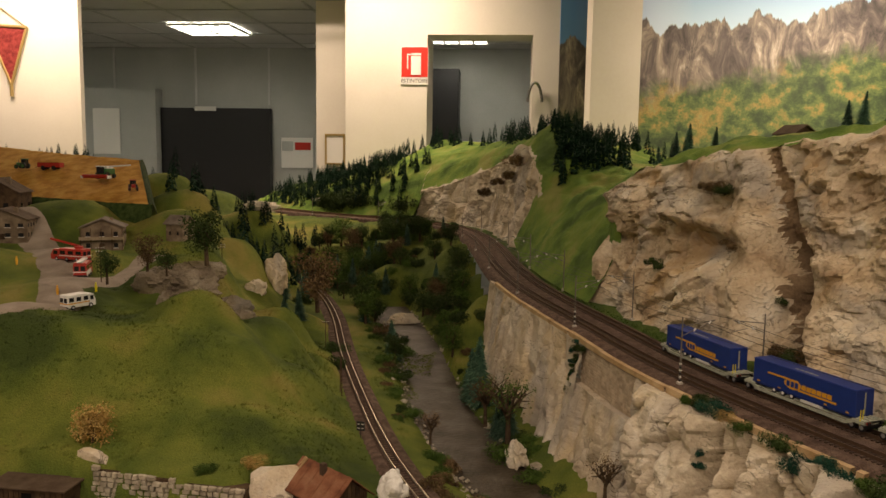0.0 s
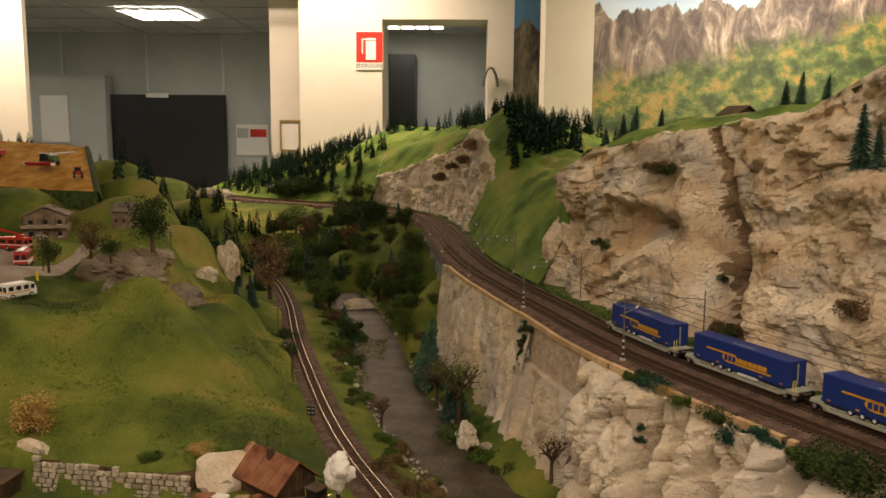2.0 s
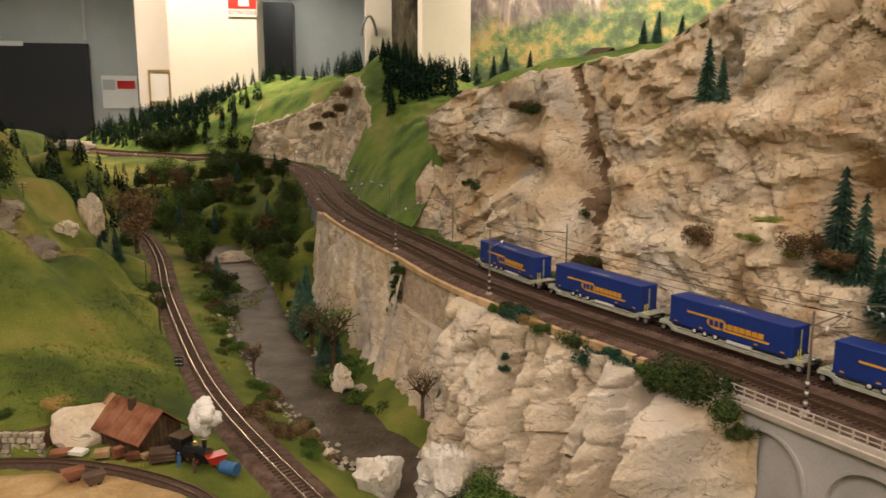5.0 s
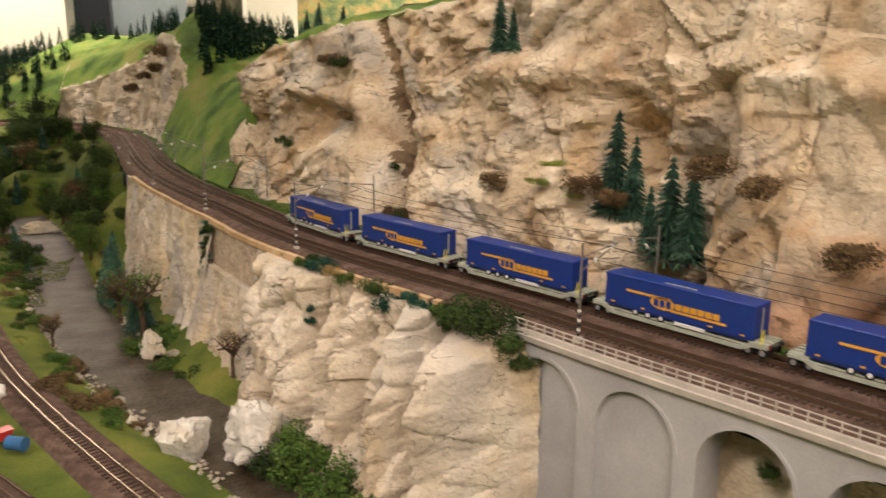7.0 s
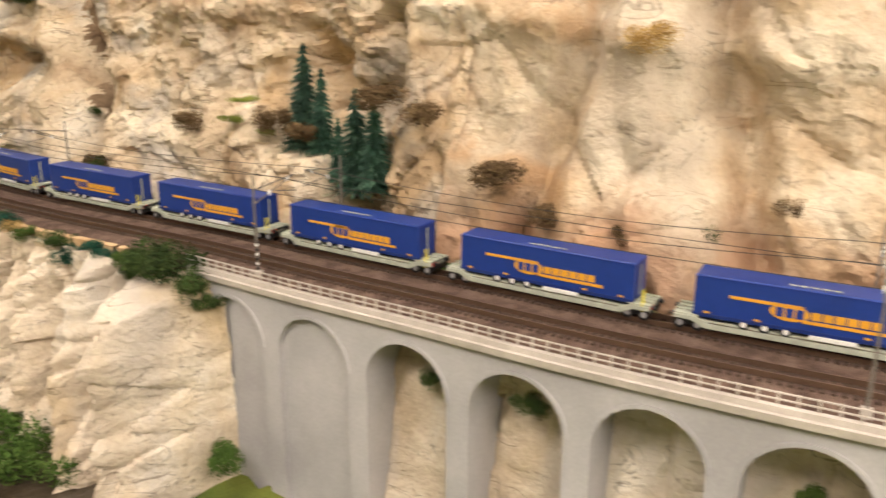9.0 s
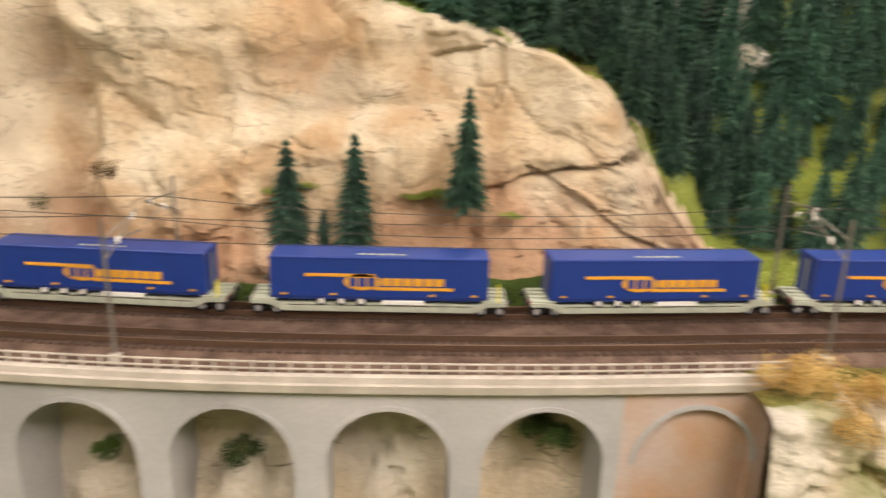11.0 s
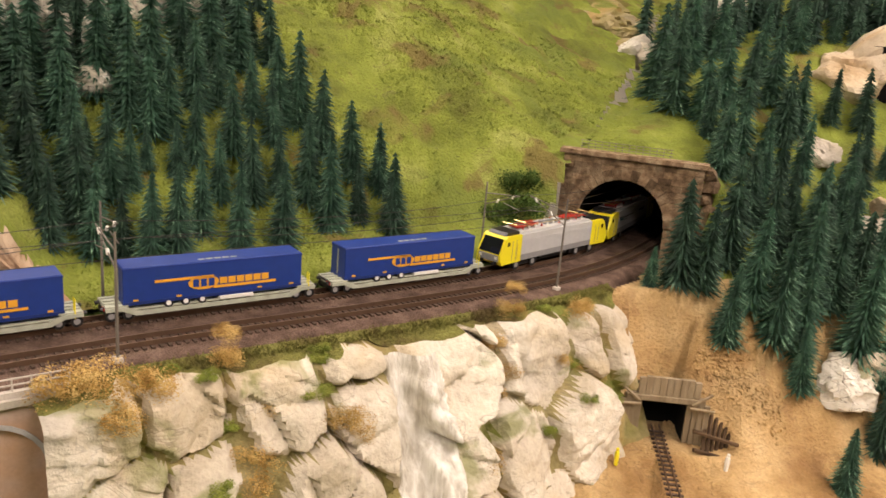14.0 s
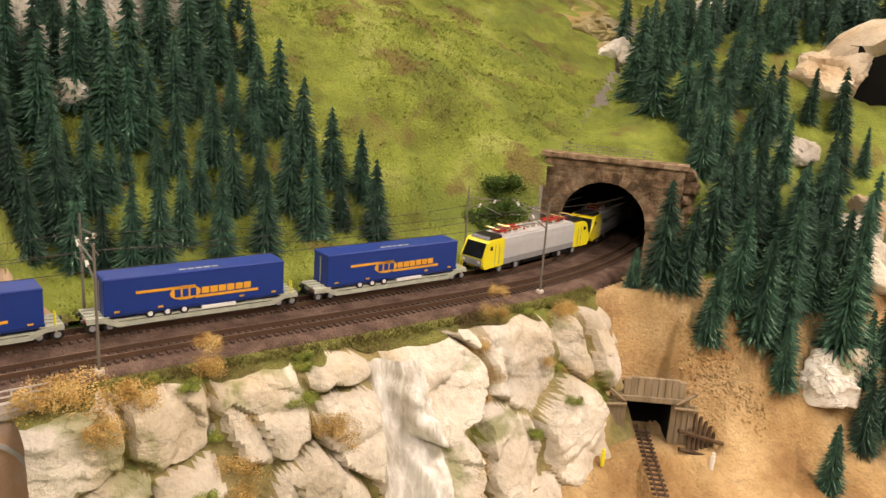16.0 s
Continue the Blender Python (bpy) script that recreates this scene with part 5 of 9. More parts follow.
def mural_material():
    """A printed alpine panorama: sky, jagged pale crags with gullies, wooded autumn foothills."""
    m = bpy.data.materials.new("mountain_print")
    m.use_nodes = True
    nt = m.node_tree
    N, L = nt.nodes, nt.links
    b = N["Principled BSDF"]
    b.inputs["Roughness"].default_value = .55
    pos = N.new("ShaderNodeNewGeometry").outputs["Position"]
    sep = N.new("ShaderNodeSeparateXYZ")
    L.new(pos, sep.inputs[0])

    def noise_fac(scale, detail=6, stretch=(1, 1, 1), rough=.6, dist=0.0):
        mp = N.new("ShaderNodeMapping")
        mp.inputs["Scale"].default_value = stretch
        L.new(pos, mp.inputs["Vector"])
        n = N.new("ShaderNodeTexNoise")
        n.inputs["Scale"].default_value, n.inputs["Detail"].default_value, n.inputs["Roughness"].default_value, n.inputs["Distortion"].default_value = scale, detail, rough, dist
        L.new(mp.outputs["Vector"], n.inputs["Vector"])
        return n.outputs["Fac"]

    def math2(op, a, c, clamp=False):
        n = N.new("ShaderNodeMath")
        n.operation, n.use_clamp = op, clamp
        for k, v in enumerate((a, c)):
            if isinstance(v, (int, float)):
                n.inputs[k].default_value = v
            else:
                L.new(v, n.inputs[k])
        return n.outputs[0]

    def ramp(fac, stops):
        r = N.new("ShaderNodeValToRGB")
        for i, (p, c) in enumerate(stops):
            e = r.color_ramp.elements[i] if i < 2 else r.color_ramp.elements.new(p)
            e.position, e.color = p, (*c, 1)
        L.new(fac, r.inputs["Fac"])
        return r.outputs["Color"]

    def mix(f, a, c):
        n = N.new("ShaderNodeMix")
        n.data_type = "RGBA"
        L.new(f, n.inputs["Factor"])
        L.new(a, n.inputs["A"])
        L.new(c, n.inputs["B"])
        return n.outputs["Result"]

    def step(v, lo, hi):
        r = N.new("ShaderNodeMapRange")
        r.inputs["From Min"].default_value, r.inputs["From Max"].default_value = lo, hi
        L.new(v, r.inputs["Value"])
        return r.outputs["Result"]

    z, x = sep.outputs["Z"], sep.outputs["X"]
    sky = ramp(step(z, 2.0, 2.5), [(0, (.62, .80, .92)), (1, (.20, .48, .80))])
    cloud = ramp(step(x, .7, 1.5), [(0, (.10, .28, .62)), (1, (.86, .92, .95))])
    sky = mix(step(x, 1.0, 1.4), cloud, sky)
    crag_c = ramp(noise_fac(9, 8, (1, 1, .45), .68, .8), [(.36, (.04, .035, .035)), (.49, (.13, .11, .10)), (.59, (.30, .26, .21)), (.72, (.70, .64, .54))])
    wood = ramp(noise_fac(8, 8, (1, 1, 1.15), .66), [(.34, (.03, .055, .025)), (.46, (.07, .12, .04)), (.53, (.14, .20, .06)), (.61, (.36, .26, .08)), (.69, (.30, .32, .12))])
    tone = ramp(noise_fac(120, 3), [(.35, (.45, .45, .45)), (.65, (1, 1, 1))])
    mul = N.new("ShaderNodeMix")
    mul.data_type, mul.blend_type = "RGBA", "MULTIPLY"
    mul.inputs["Factor"].default_value = .55
    L.new(wood, mul.inputs["A"])
    L.new(tone, mul.inputs["B"])
    # ridge rises to the right; foothills reach up with it
    ridge = math2("ADD", math2("ADD", 2.14, math2("MULTIPLY", math2("SUBTRACT", x, 1.2), .13)), math2("MULTIPLY", math2("SUBTRACT", noise_fac(3.2, 8, (1, 1, 0), .62), .5), .62))
    foot = math2("ADD", math2("ADD", 1.75, math2("MULTIPLY", math2("SUBTRACT", x, 1.2), .24)), math2("MULTIPLY", math2("SUBTRACT", noise_fac(4.5, 7, (1, 1, .6), .65), .5), .55))
    body = mix(step(math2("SUBTRACT", z, foot), -.06, .06), mul.outputs["Result"], crag_c)
    L.new(mix(step(math2("SUBTRACT", z, ridge), -.006, .006), body, sky), b.inputs["Base Color"])
    return m


mural = slab("backdrop", .62, 5.6, 5.30, 5.33, .6, 2.8, mural_material(), "printed alpine mountain panorama on the wall behind the layout", "mural")


# ---- vegetation ----
def fir_mesh(name, seed, h=.11, rad=.0265, tiers=19, fine=True):
    """A bottle-brush fir: ragged skirts of needles, and over them whorls of drooping branches, each a stiff spray."""
    rnd = random.Random(seed)
    verts, faces, tips = [], [], []
    for i in range(tiers):
        t = (i + rnd.uniform(-.2, .2)) / tiers
        t = min(.97, max(0.0, t))
        z = h * (.05 + .95 * t)
        reach = rad * (1 - t) ** .80 + .0020
        # the skirt: a ragged cone that closes the crown
        n = 28 if fine else 14
        k = len(verts)
        verts.append(Vector((0, 0, min(h, z + h / tiers * 1.1))))
        for b in range(n):
            a = 2 * math.pi * (b + rnd.uniform(-.3, .3)) / n
            r = reach * (rnd.uniform(.70, .98) if b % 2 else rnd.uniform(.30, .48))
            verts.append(Vector((math.cos(a) * r, math.sin(a) * r, z - r * rnd.uniform(.2, .5))))
        for b in range(n):
            faces.append((k, k + 1 + b, k + 1 + (b + 1) % n))
            tips.append(0)
        nb = int(6 + 8 * (1 - t)) if fine else int(3 + 4 * (1 - t))
        for b in range(nb):
            a = 2 * math.pi * (b + rnd.random() * .8) / nb + i * 1.1
            r = reach * rnd.uniform(.8, 1.16)
            d, sd = Vector((math.cos(a), math.sin(a), 0)), Vector((-math.sin(a), math.cos(a), 0))
            zb = z + rnd.uniform(-.3, .3) * h / tiers + .001
            drop = r * rnd.uniform(.25, .55)
            w = (.0006 + .0005 * (1 - t)) * (1 if fine else 2)

            def along(u):
                return d * r * u + Vector((0, 0, zb - drop * (u ** 1.5) + drop * .22 * max(0.0, u - .7)))

            k = len(verts)
            verts += [along(.2) - sd * w * .5, along(.2) + sd * w * .5, along(.65) - sd * w, along(.65) + sd * w, along(1)]
            faces += [(k, k + 1, k + 3, k + 2), (k + 2, k + 3, k + 4)]
            tips += [0, 1 if rnd.random() < .3 else 0]
            for q in range(8 if fine else 2):
                u = .30 + .68 * (q + rnd.random() * .6) / (8 if fine else 2)
                for side in (-1, 1):
                    c = along(min(u, .97))
                    ln = r * rnd.uniform(.22, .36) * (1.15 - .45 * u)
                    e = c + (d * .75 + sd * side * .8 + Vector((0, 0, rnd.uniform(-.25, .35)))) * ln
                    ww = d * (.00036 if fine else .0011) + Vector((0, 0, .0002))
                    k = len(verts)
                    verts += [c - ww, c + ww, e]
                    faces.append((k, k + 1, k + 2))
                    tips.append(1 if rnd.random() < .28 + .35 * u else 0)
    me = bpy.data.meshes.new(name)
    me.from_pydata([tuple(v) for v in verts], [], faces)
    me.materials.append(M_NEEDLE)
    me.materials.append(M_NEEDLE_TIP)
    me.polygons.foreach_set("material_index", tips)
    return me


def fir(seed, label, group):
    t = thing("fir_tree", Matrix.Identity(4), label, "tree", group)
    me = fir_mesh("crown", seed)
    c = new("crown", me)
    c.parent = t
    part("trunk", rod(bmesh.new(), (0, 0, -.008), (0, 0, .104), .0022, 6, .0004), M_BARK, t)
    return t


FIRS = [fir(k, "dark green bottle-brush fir tree on the slope", "model fir trees") for k in range(5)]
SPARE = set(FIRS)


def plant(kinds, p, h, rnd, lean=4):
    k = kinds[rnd.randrange(len(kinds))]
    m = pose(p[0], p[1], p[2], rnd.uniform(-lean, lean), rnd.uniform(-lean, lean), rnd.uniform(0, 360)) @ Matrix.Diagonal((h / .11 * rnd.uniform(.9, 1.15), h / .11 * rnd.uniform(.9, 1.15), h / .11, 1))
    if k in SPARE:
        SPARE.discard(k)
        k.matrix_basis = m
        return k
    first = k
    ob = copy_thing(first, Matrix.Identity(4))
    ob.matrix_basis = m
    return ob


def scatter(n, rnd, draw, gap):
    """Up to n places from draw(), no two nearer than gap."""
    got = []
    for _ in range(n * 30):
        if len(got) >= n:
            break
        p = draw()
        if p is not None and all((p.xy - q.xy).length > gap for q in got):
            got.append(p)
    return got


rnd = random.Random(11)


def on_hill(s, o, lift=-.004):
    return at(s, o, hill_z(s, o) + lift)


def draw_forest():
    o = .185 + .47 * rnd.random() ** .9
    s1 = 7.92 - .32 * (o - .2)
    s0 = 7.48 - .75 * (o - .19) if o < .35 else 7.32 - .25 * (o - .35)
    s = rnd.uniform(s0, s1)
    return on_hill(s, o)


DEEP = [p for p in scatter(165, rnd, draw_forest, .029) if p.z > 1.30]
# the front ranks of the forest: x, y, height
RANKS = [(1.448, .337, .105), (1.525, .354, .115), (1.463, .307, .11), (1.58, .335, .126), (1.5, .291, .10), (1.563, .296, .13), (1.607, .287, .138), (1.517, .319, .045), (1.517, .277, .075), (1.535, .266, .05), (1.458, .235, .09),
         (1.461, .264, .07), (1.678, .278, .085), (1.579, .258, .095), (1.628, .243, .105), (1.549, .238, .065), (1.471, .214, .10), (1.575, .228, .09), (1.689, .241, .126), (1.557, .195, .08), (1.514, .201, .085), (1.72, .218, .115), (1.609, .194, .10), (1.654, .184, .08)]
FRONT = [(1.523, .162, .10), (1.576, .162, .10), (1.761, .186, .095), (1.646, .155, .08), (1.679, .156, .105), (1.6, .139, .075), (1.546, .121, .095), (1.689, .136, .118), (1.61, .106, .11), (1.671, .104, .106), (1.603, .078, .118), (1.663, .062, .098),
         (1.626, .047, .075), (1.669, .027, .09), (1.632, .005, .102), (1.569, .401, .11), (1.603, .369, .11), (1.769, .212, .07), (1.656, .225, .075), (1.567, .271, .10), (1.45, .289, .095), (1.43, .322, .085), (1.64, .33, .12), (1.67, .36, .13), (1.72, .29, .12)]


def draw_rim():
    s = rnd.uniform(7.12, 7.56)
    o = cliff_top(s) + .022 + .045 * max(0.0, (s - 7.4) / .1) + .28 * rnd.random()
    p = on_hill(s, o)
    return p if all((p.xy - Vector(q[:2])).length > .03 for q in RANKS + FRONT) else None


for p in scatter(95, rnd, draw_rim, .027):
    plant(FIRS, p, rnd.uniform(.085, .125), rnd)
for x, y, h in RANKS + FRONT:
    s_, o_ = beside([x], [y])
    plant(FIRS, Vector((x, y, slope_z(s_[0], o_[0]) - .003)), h, rnd, 3)


def bank_surface(x, y):
    s, o = beside([x], [y])
    return bank_top(x, y, s[0], o[0])[0]


def draw_right():
    y = rnd.uniform(-1.1, -.36)
    x = 1.60 + .75 * rnd.random() ** 1.25
    if y > -.42 and x < 1.80 or y > -.36 - .05 * (x - 1.8):
        return None
    return Vector((x, y, bank_surface(x, y) - .004))


DEEP += [p for p in scatter(230, rnd, draw_right, .034) if p.x > 2.12 and p.y < -.42 or p.y < -.95]
# the firs of the sand bank and over the tunnel: x, y, height
BANKS = [(2.0, -.382, .15), (1.927, -.397, .15), (1.904, -.435, .12), (1.943, -.476, .12), (2.085, -.458, .14), (1.952, -.515, .11), (1.81, -.467, .13), (1.86, -.432, .09), (1.85, -.452, .07), (1.968, -.561, .14), (2.118, -.651, .11), (1.921, -.589, .115),
         (1.962, -.658, .09), (1.955, -.707, .10), (1.813, -.63, .12), (1.807, -.501, .10), (1.697, -.448, .11), (1.808, -.527, .09), (1.828, -.564, .10), (1.798, -.591, .07), (1.87, -.71, .075), (1.763, -.671, .115), (1.623, -.348, .13), (1.62, -.312, .055)]
FEET = [(1.632, -.338, .06), (1.618, -.373, .11), (1.666, -.417, .146), (1.585, -.401, .10), (1.619, -.439, .13), (1.602, -.467, .14), (1.681, -.481, .14), (1.663, -.519, .15), (1.636, -.515, .15), (1.576, -.499, .09), (1.604, -.501, .12), (1.606, -.574, .155),
        (1.66, -.619, .10), (1.596, -.608, .10), (1.547, -.594, .095), (1.484, -.526, .086), (1.62, -.643, .118), (1.563, -.624, .118), (2.142, -.724, .07), (2.248, -.818, .08), (2.042, -.56, .126), (2.18, -.56, .12), (2.12, -.52, .12)]
GAPS = [(1.70, -.55, .12), (1.72, -.60, .13), (1.74, -.52, .11), (1.76, -.57, .12), (1.69, -.505, .11), (1.65, -.55, .12), (1.71, -.64, .11), (1.78, -.61, .12), (1.66, -.585, .13), (1.73, -.47, .12), (1.84, -.66, .11), (1.88, -.55, .12), (1.75, -.42, .11), (1.79, -.43, .10)]
for x, y, h in BANKS + FEET + GAPS:
    plant(FIRS, Vector((x, y, bank_surface(x, y) - .003)), h, rnd, 3)
# firs of the cliff: on ledges and in the bay
for s, o, z, h in ((6.145, .228, 1.335, .085), (6.168, .23, 1.335, .06), (6.362, .188, 1.143, .125), (6.388, .188, 1.14, .10), (6.412, .188, 1.11, .075), (6.437, .19, 1.10, .12), (6.466, .19, 1.105, .105),
                   (7.09, .165, 1.07, .11), (7.15, .172, 1.075, .11), (7.245, .152, 1.128, .10), (7.12, .17, 1.06, .06)):
    plant(FIRS, at(s, o, z), h, rnd, 2)
# firs on the cliff top and the far hills
for s, o, h in ((5.23, .33, .075), (5.27, .35, .07), (5.31, .36, .075), (5.36, .40, .05), (5.78, .40, .055), (5.81, .41, .065), (5.86, .43, .05), (6.02, .45, .04)):
    plant(FIRS, on_hill(s, o), h, rnd)
for k in range(22):
    plant(FIRS, on_hill(rnd.uniform(6.2, 6.75), rnd.uniform(.25, .36)), rnd.uniform(.08, .12), rnd)


def draw_ridge():
    if rnd.random() < .68:
        s = rnd.uniform(4.0, 4.46)
        return on_hill(s, .31 - .11 * (s - 4.05) + .24 * rnd.random() ** 1.4)
    return on_hill(rnd.uniform(3.3, 4.05), rnd.uniform(.36, .47))


def draw_far():
    s = rnd.uniform(1.6, 2.6) if rnd.random() < .8 else rnd.uniform(2.6, 4.2)
    return on_hill(s, .18 + .55 * rnd.random() if s < 2.6 else rnd.uniform(.66, .82))


def draw_back():
    return on_hill(rnd.uniform(1.6, 2.9), .16 + .25 * rnd.random())




def draw_left():
    x = rnd.uniform(-2.6, -.5)
    y = 3.55 + .25 * rnd.random() - .12 * (x + 1)
    if x > -.95:
        y = rnd.uniform(3.0, 3.8)
    return Vector((x, y, ground_z(x, y) - .004))


def far_forest(places, label, m=None, lo=.075, hi=.12, n=110, thin=1.0):
    """Far woods, too many and too small to count: one joined mesh of little firs."""
    verts, faces = [], []
    for p in places:
        h = rnd.uniform(lo, hi)
        for i in range(n):
            t = (i + rnd.random()) / n
            r = .026 * h / .11 * (1 - t) ** .85 * rnd.uniform(.7, 1.1) + .002
            a = rnd.uniform(0, 2 * math.pi)
            d, sd = Vector((math.cos(a), math.sin(a), 0)), Vector((-math.sin(a), math.cos(a), 0)) * (.0022 + .003 * (1 - t)) * thin
            q = p + Vector((0, 0, h * (.03 + .97 * t)))
            k = len(verts)
            verts += [q, q + d * r * .6 - sd, q + d * r - Vector((0, 0, r * .4)), q + d * r * .6 + sd]
            faces.append((k, k + 1, k + 2, k + 3))
    tagged(link("far_forest", verts, faces, m or M_NEEDLE_FAR), label, "forest", kind="stuff")


far_forest(scatter(95, rnd, draw_ridge, .026) + scatter(210, rnd, draw_far, .030) + scatter(75, rnd, draw_back, .045), "dark fir forest covering the far hills")


def deep_forest(places):
    """The woods higher up, past counting: the same bottle-brush firs, joined."""
    kinds = []
    for k in range(4):
        me = fir_mesh("needles", 30 + k, fine=False)
        kinds.append((np.array([v.co for v in me.vertices]), [tuple(p.vertices) for p in me.polygons]))
        bpy.data.meshes.remove(me)
    verts, faces, base = [], [], 0
    for i, p in enumerate(places):
        v, f = kinds[i % 4]
        h, a = rnd.uniform(.09, .13) / .11, rnd.uniform(0, 6.28)
        c, sn = math.cos(a) * h, math.sin(a) * h
        w = np.stack([v[:, 0] * c - v[:, 1] * sn + p.x, v[:, 0] * sn + v[:, 1] * c + p.y, v[:, 2] * h + p.z], 1)
        verts.append(w)
        faces += [tuple(k + base for k in q) for q in f]
        base += len(v)
    tagged(link("fir_forest", np.concatenate(verts).tolist(), faces, M_NEEDLE), "deep green fir forest high on the wooded slopes", "forest", kind="stuff")


deep_forest(DEEP)
far_forest([Vector((x, y, ground_z(x, y) - .004)) for x, y in ((rnd.uniform(-.98, -.52), rnd.uniform(3.25, 4.1)) for _ in range(60)) if far_from(LOWER_D, np.array([x]), np.array([y]))[0] > .06], "dark firs crowding behind the village", lo=.08, hi=.13)
far_forest(scatter(100, rnd, draw_left, .04), "row of small dark firs behind the wheat field")
for x, y, h in ((.297, 1.965, .115), (.318, 1.945, .10), (-.42, 3.25, .13), (-.46, 3.1, .12), (-.36, 3.55, .14), (-.25, 3.6, .13), (-.48, 3.7, .09), (-.52, 3.75, .10), (-.55, 3.65, .09), (-.30, 2.72, .10), (-.33, 2.66, .09), (.245, 2.17, .15), (.262, 2.13, .13), (.232, 2.21, .12)):
    plant(FIRS, Vector((x, y, ground_z(x, y) - .004)), h, rnd)


def leaf_cloud(name, seed, blobs, n, size, material):
    """A crown of many small leaf clumps round several centres."""
    r = random.Random(seed)
    verts, faces = [], []
    for i in range(n):
        c, rad = blobs[r.randrange(len(blobs))]
        d = Vector((r.gauss(0, 1), r.gauss(0, 1), r.gauss(0, 1))).normalized()
        p = Vector(c) + d * rad * r.uniform(.55, 1.08)
        u = Vector((r.gauss(0, 1), r.gauss(0, 1), r.gauss(0, 1))).normalized()
        w = u.cross(d).normalized()
        s = size * r.uniform(.5, 1.3)
        k = len(verts)
        verts += [p - u * s, p + w * s * .7, p + u * s, p - w * s * .7 + d * s * .3]
        faces.append((k, k + 1, k + 2, k + 3))
    me = bpy.data.meshes.new(name)
    me.from_pydata([tuple(v) for v in verts], [], faces)
    me.materials.append(material)
    return me


BUSH = {}
MATS = dict(moss=M_LEAF_MOSS, dark=M_LEAF_DARK, green=M_LEAF_GREEN, blue=M_LEAF_BLUE, brown=M_LEAF_BROWN, ochre=M_LEAF_OCHRE)
WORDS = dict(moss="yellow-green mossy", dark="dark green", green="mossy green", blue="bluish green", brown="dry brown", ochre="dry ochre")


def bush(p, r, tone, flat=.8):
    """A low tuft of model foliage."""
    v = rnd.randrange(3)
    if (tone, v) not in BUSH:
        q = random.Random(v * 7 + len(tone))
        blobs = [((q.uniform(-.6, .6), q.uniform(-.6, .6), q.uniform(.1, .6)), q.uniform(.3, .55)) for _ in range(7)]
        BUSH[tone, v] = leaf_cloud("bush", v + 50, blobs, 3000 if tone == "ochre" else 2600, .03 if tone == "ochre" else .05, MATS[tone])
    ob = new("bush", BUSH[tone, v])
    ob.matrix_basis = pose(p[0], p[1], p[2] - r * .15, 0, 0, rnd.uniform(0, 360)) @ Matrix.Diagonal((r, r * rnd.uniform(.8, 1.1), r * flat, 1))
    return tagged(ob, WORDS[tone] + " clump of scrub growing from the model ground", "bush", "shrubs of the layout")


TREE = {}


def leafy_tree(p, h, tone="dark", bare=False):
    """A tree with a tapered trunk, limbs and a gappy crown."""
    v = rnd.randrange(2)
    key = (tone, v, bare)
    if key not in TREE:
        q = random.Random(v * 13 + len(tone) + (5 if bare else 0))
        t = thing("leafy_tree", Matrix.Identity(4), "bare twisted brown tree with sparse twigs" if bare else WORDS[tone] + " broadleaf tree with an uneven crown", "tree", "broadleaf model trees")
        bm = rod(bmesh.new(), (0, 0, -.05), (.02, 0, .45), .045, 7, .03)
        tips = []
        for k in range(14 if bare else 8):
            a = k * 2.4
            b = Vector((.02, 0, q.uniform(.25, .5)))
            wide = (.22, .42) if bare else (.08, .24)
            e = Vector((math.cos(a) * q.uniform(*wide), math.sin(a) * q.uniform(*wide), q.uniform(.35, .92)))
            mid = (b + e) / 2 + Vector((q.uniform(-.05, .05), q.uniform(-.05, .05), .05))
            rod(bm, b, mid, .022, 5, .014)
            rod(bm, mid, e, .014, 5, .005)
            tips.append(e)
            for _ in range(4 if bare else 1):
                e2 = mid + Vector((q.uniform(-.22, .22), q.uniform(-.22, .22), q.uniform(.05, .25)))
                rod(bm, mid, e2, .010, 4, .003)
                tips.append(e2)
        part("trunk", bm, M_BARK, t)
        blobs = [(tuple(e), q.uniform(.08, .13) if bare else q.uniform(.15, .26)) for e in tips]
        c = new("crown", leaf_cloud("crown", v + 3, blobs, 500 if bare else 2600, .018 if bare else .023, MATS[tone]))
        c.parent = t
        TREE[key] = t
        ob = t
    else:
        ob = copy_thing(TREE[key], Matrix.Identity(4))
    ob.matrix_basis = pose(p[0], p[1], p[2], 0, 0, rnd.uniform(0, 360)) @ Matrix.Diagonal((h, h, h, 1))
    return ob


def boulder(p, size, material, label, seed, squash=(1, 1, 1), n=3, group="", craggy=0):
    """A block of plaster rock: broad chiselled planes with softened edges and a fine grain."""
    q = random.Random(int(seed * 1000))
    cuts = []
    for _ in range(10):
        d = Vector((q.gauss(0, 1), q.gauss(0, 1), q.gauss(0, .9))).normalized()
        cuts.append((d, q.uniform(.52, .95)))
    bm = bmesh.new()
    bmesh.ops.create_icosphere(bm, subdivisions=n, radius=1)
    for v in bm.verts:
        d = v.co.normalized()
        acc = 1.1 ** -36
        for c, hgt in cuts:
            k = d.dot(c)
            if k > .05:
                acc += (hgt / k) ** -36
        r = acc ** (-1 / 36)
        w = d * r + Vector((seed * 3.1, 0, 0))
        r *= 1.12 + .06 * noise.noise(w * 1.6) - crag(w, .6, .13 + .22 * craggy, .8) - .03 * noise.fractal(w * 7, 1, 2, 3)
        v.co = Vector((d.x * r * squash[0], d.y * r * squash[1], d.z * r * squash[2]))
    ob = part("boulder", bm, material, smooth=True)
    ob.data.set_sharp_from_angle(angle=radians(28))
    ob.matrix_basis = pose(*p, 0, 0, seed * 57) @ Matrix.Diagonal((size, size, size, 1))
    return tagged(ob, label, "boulder", group)


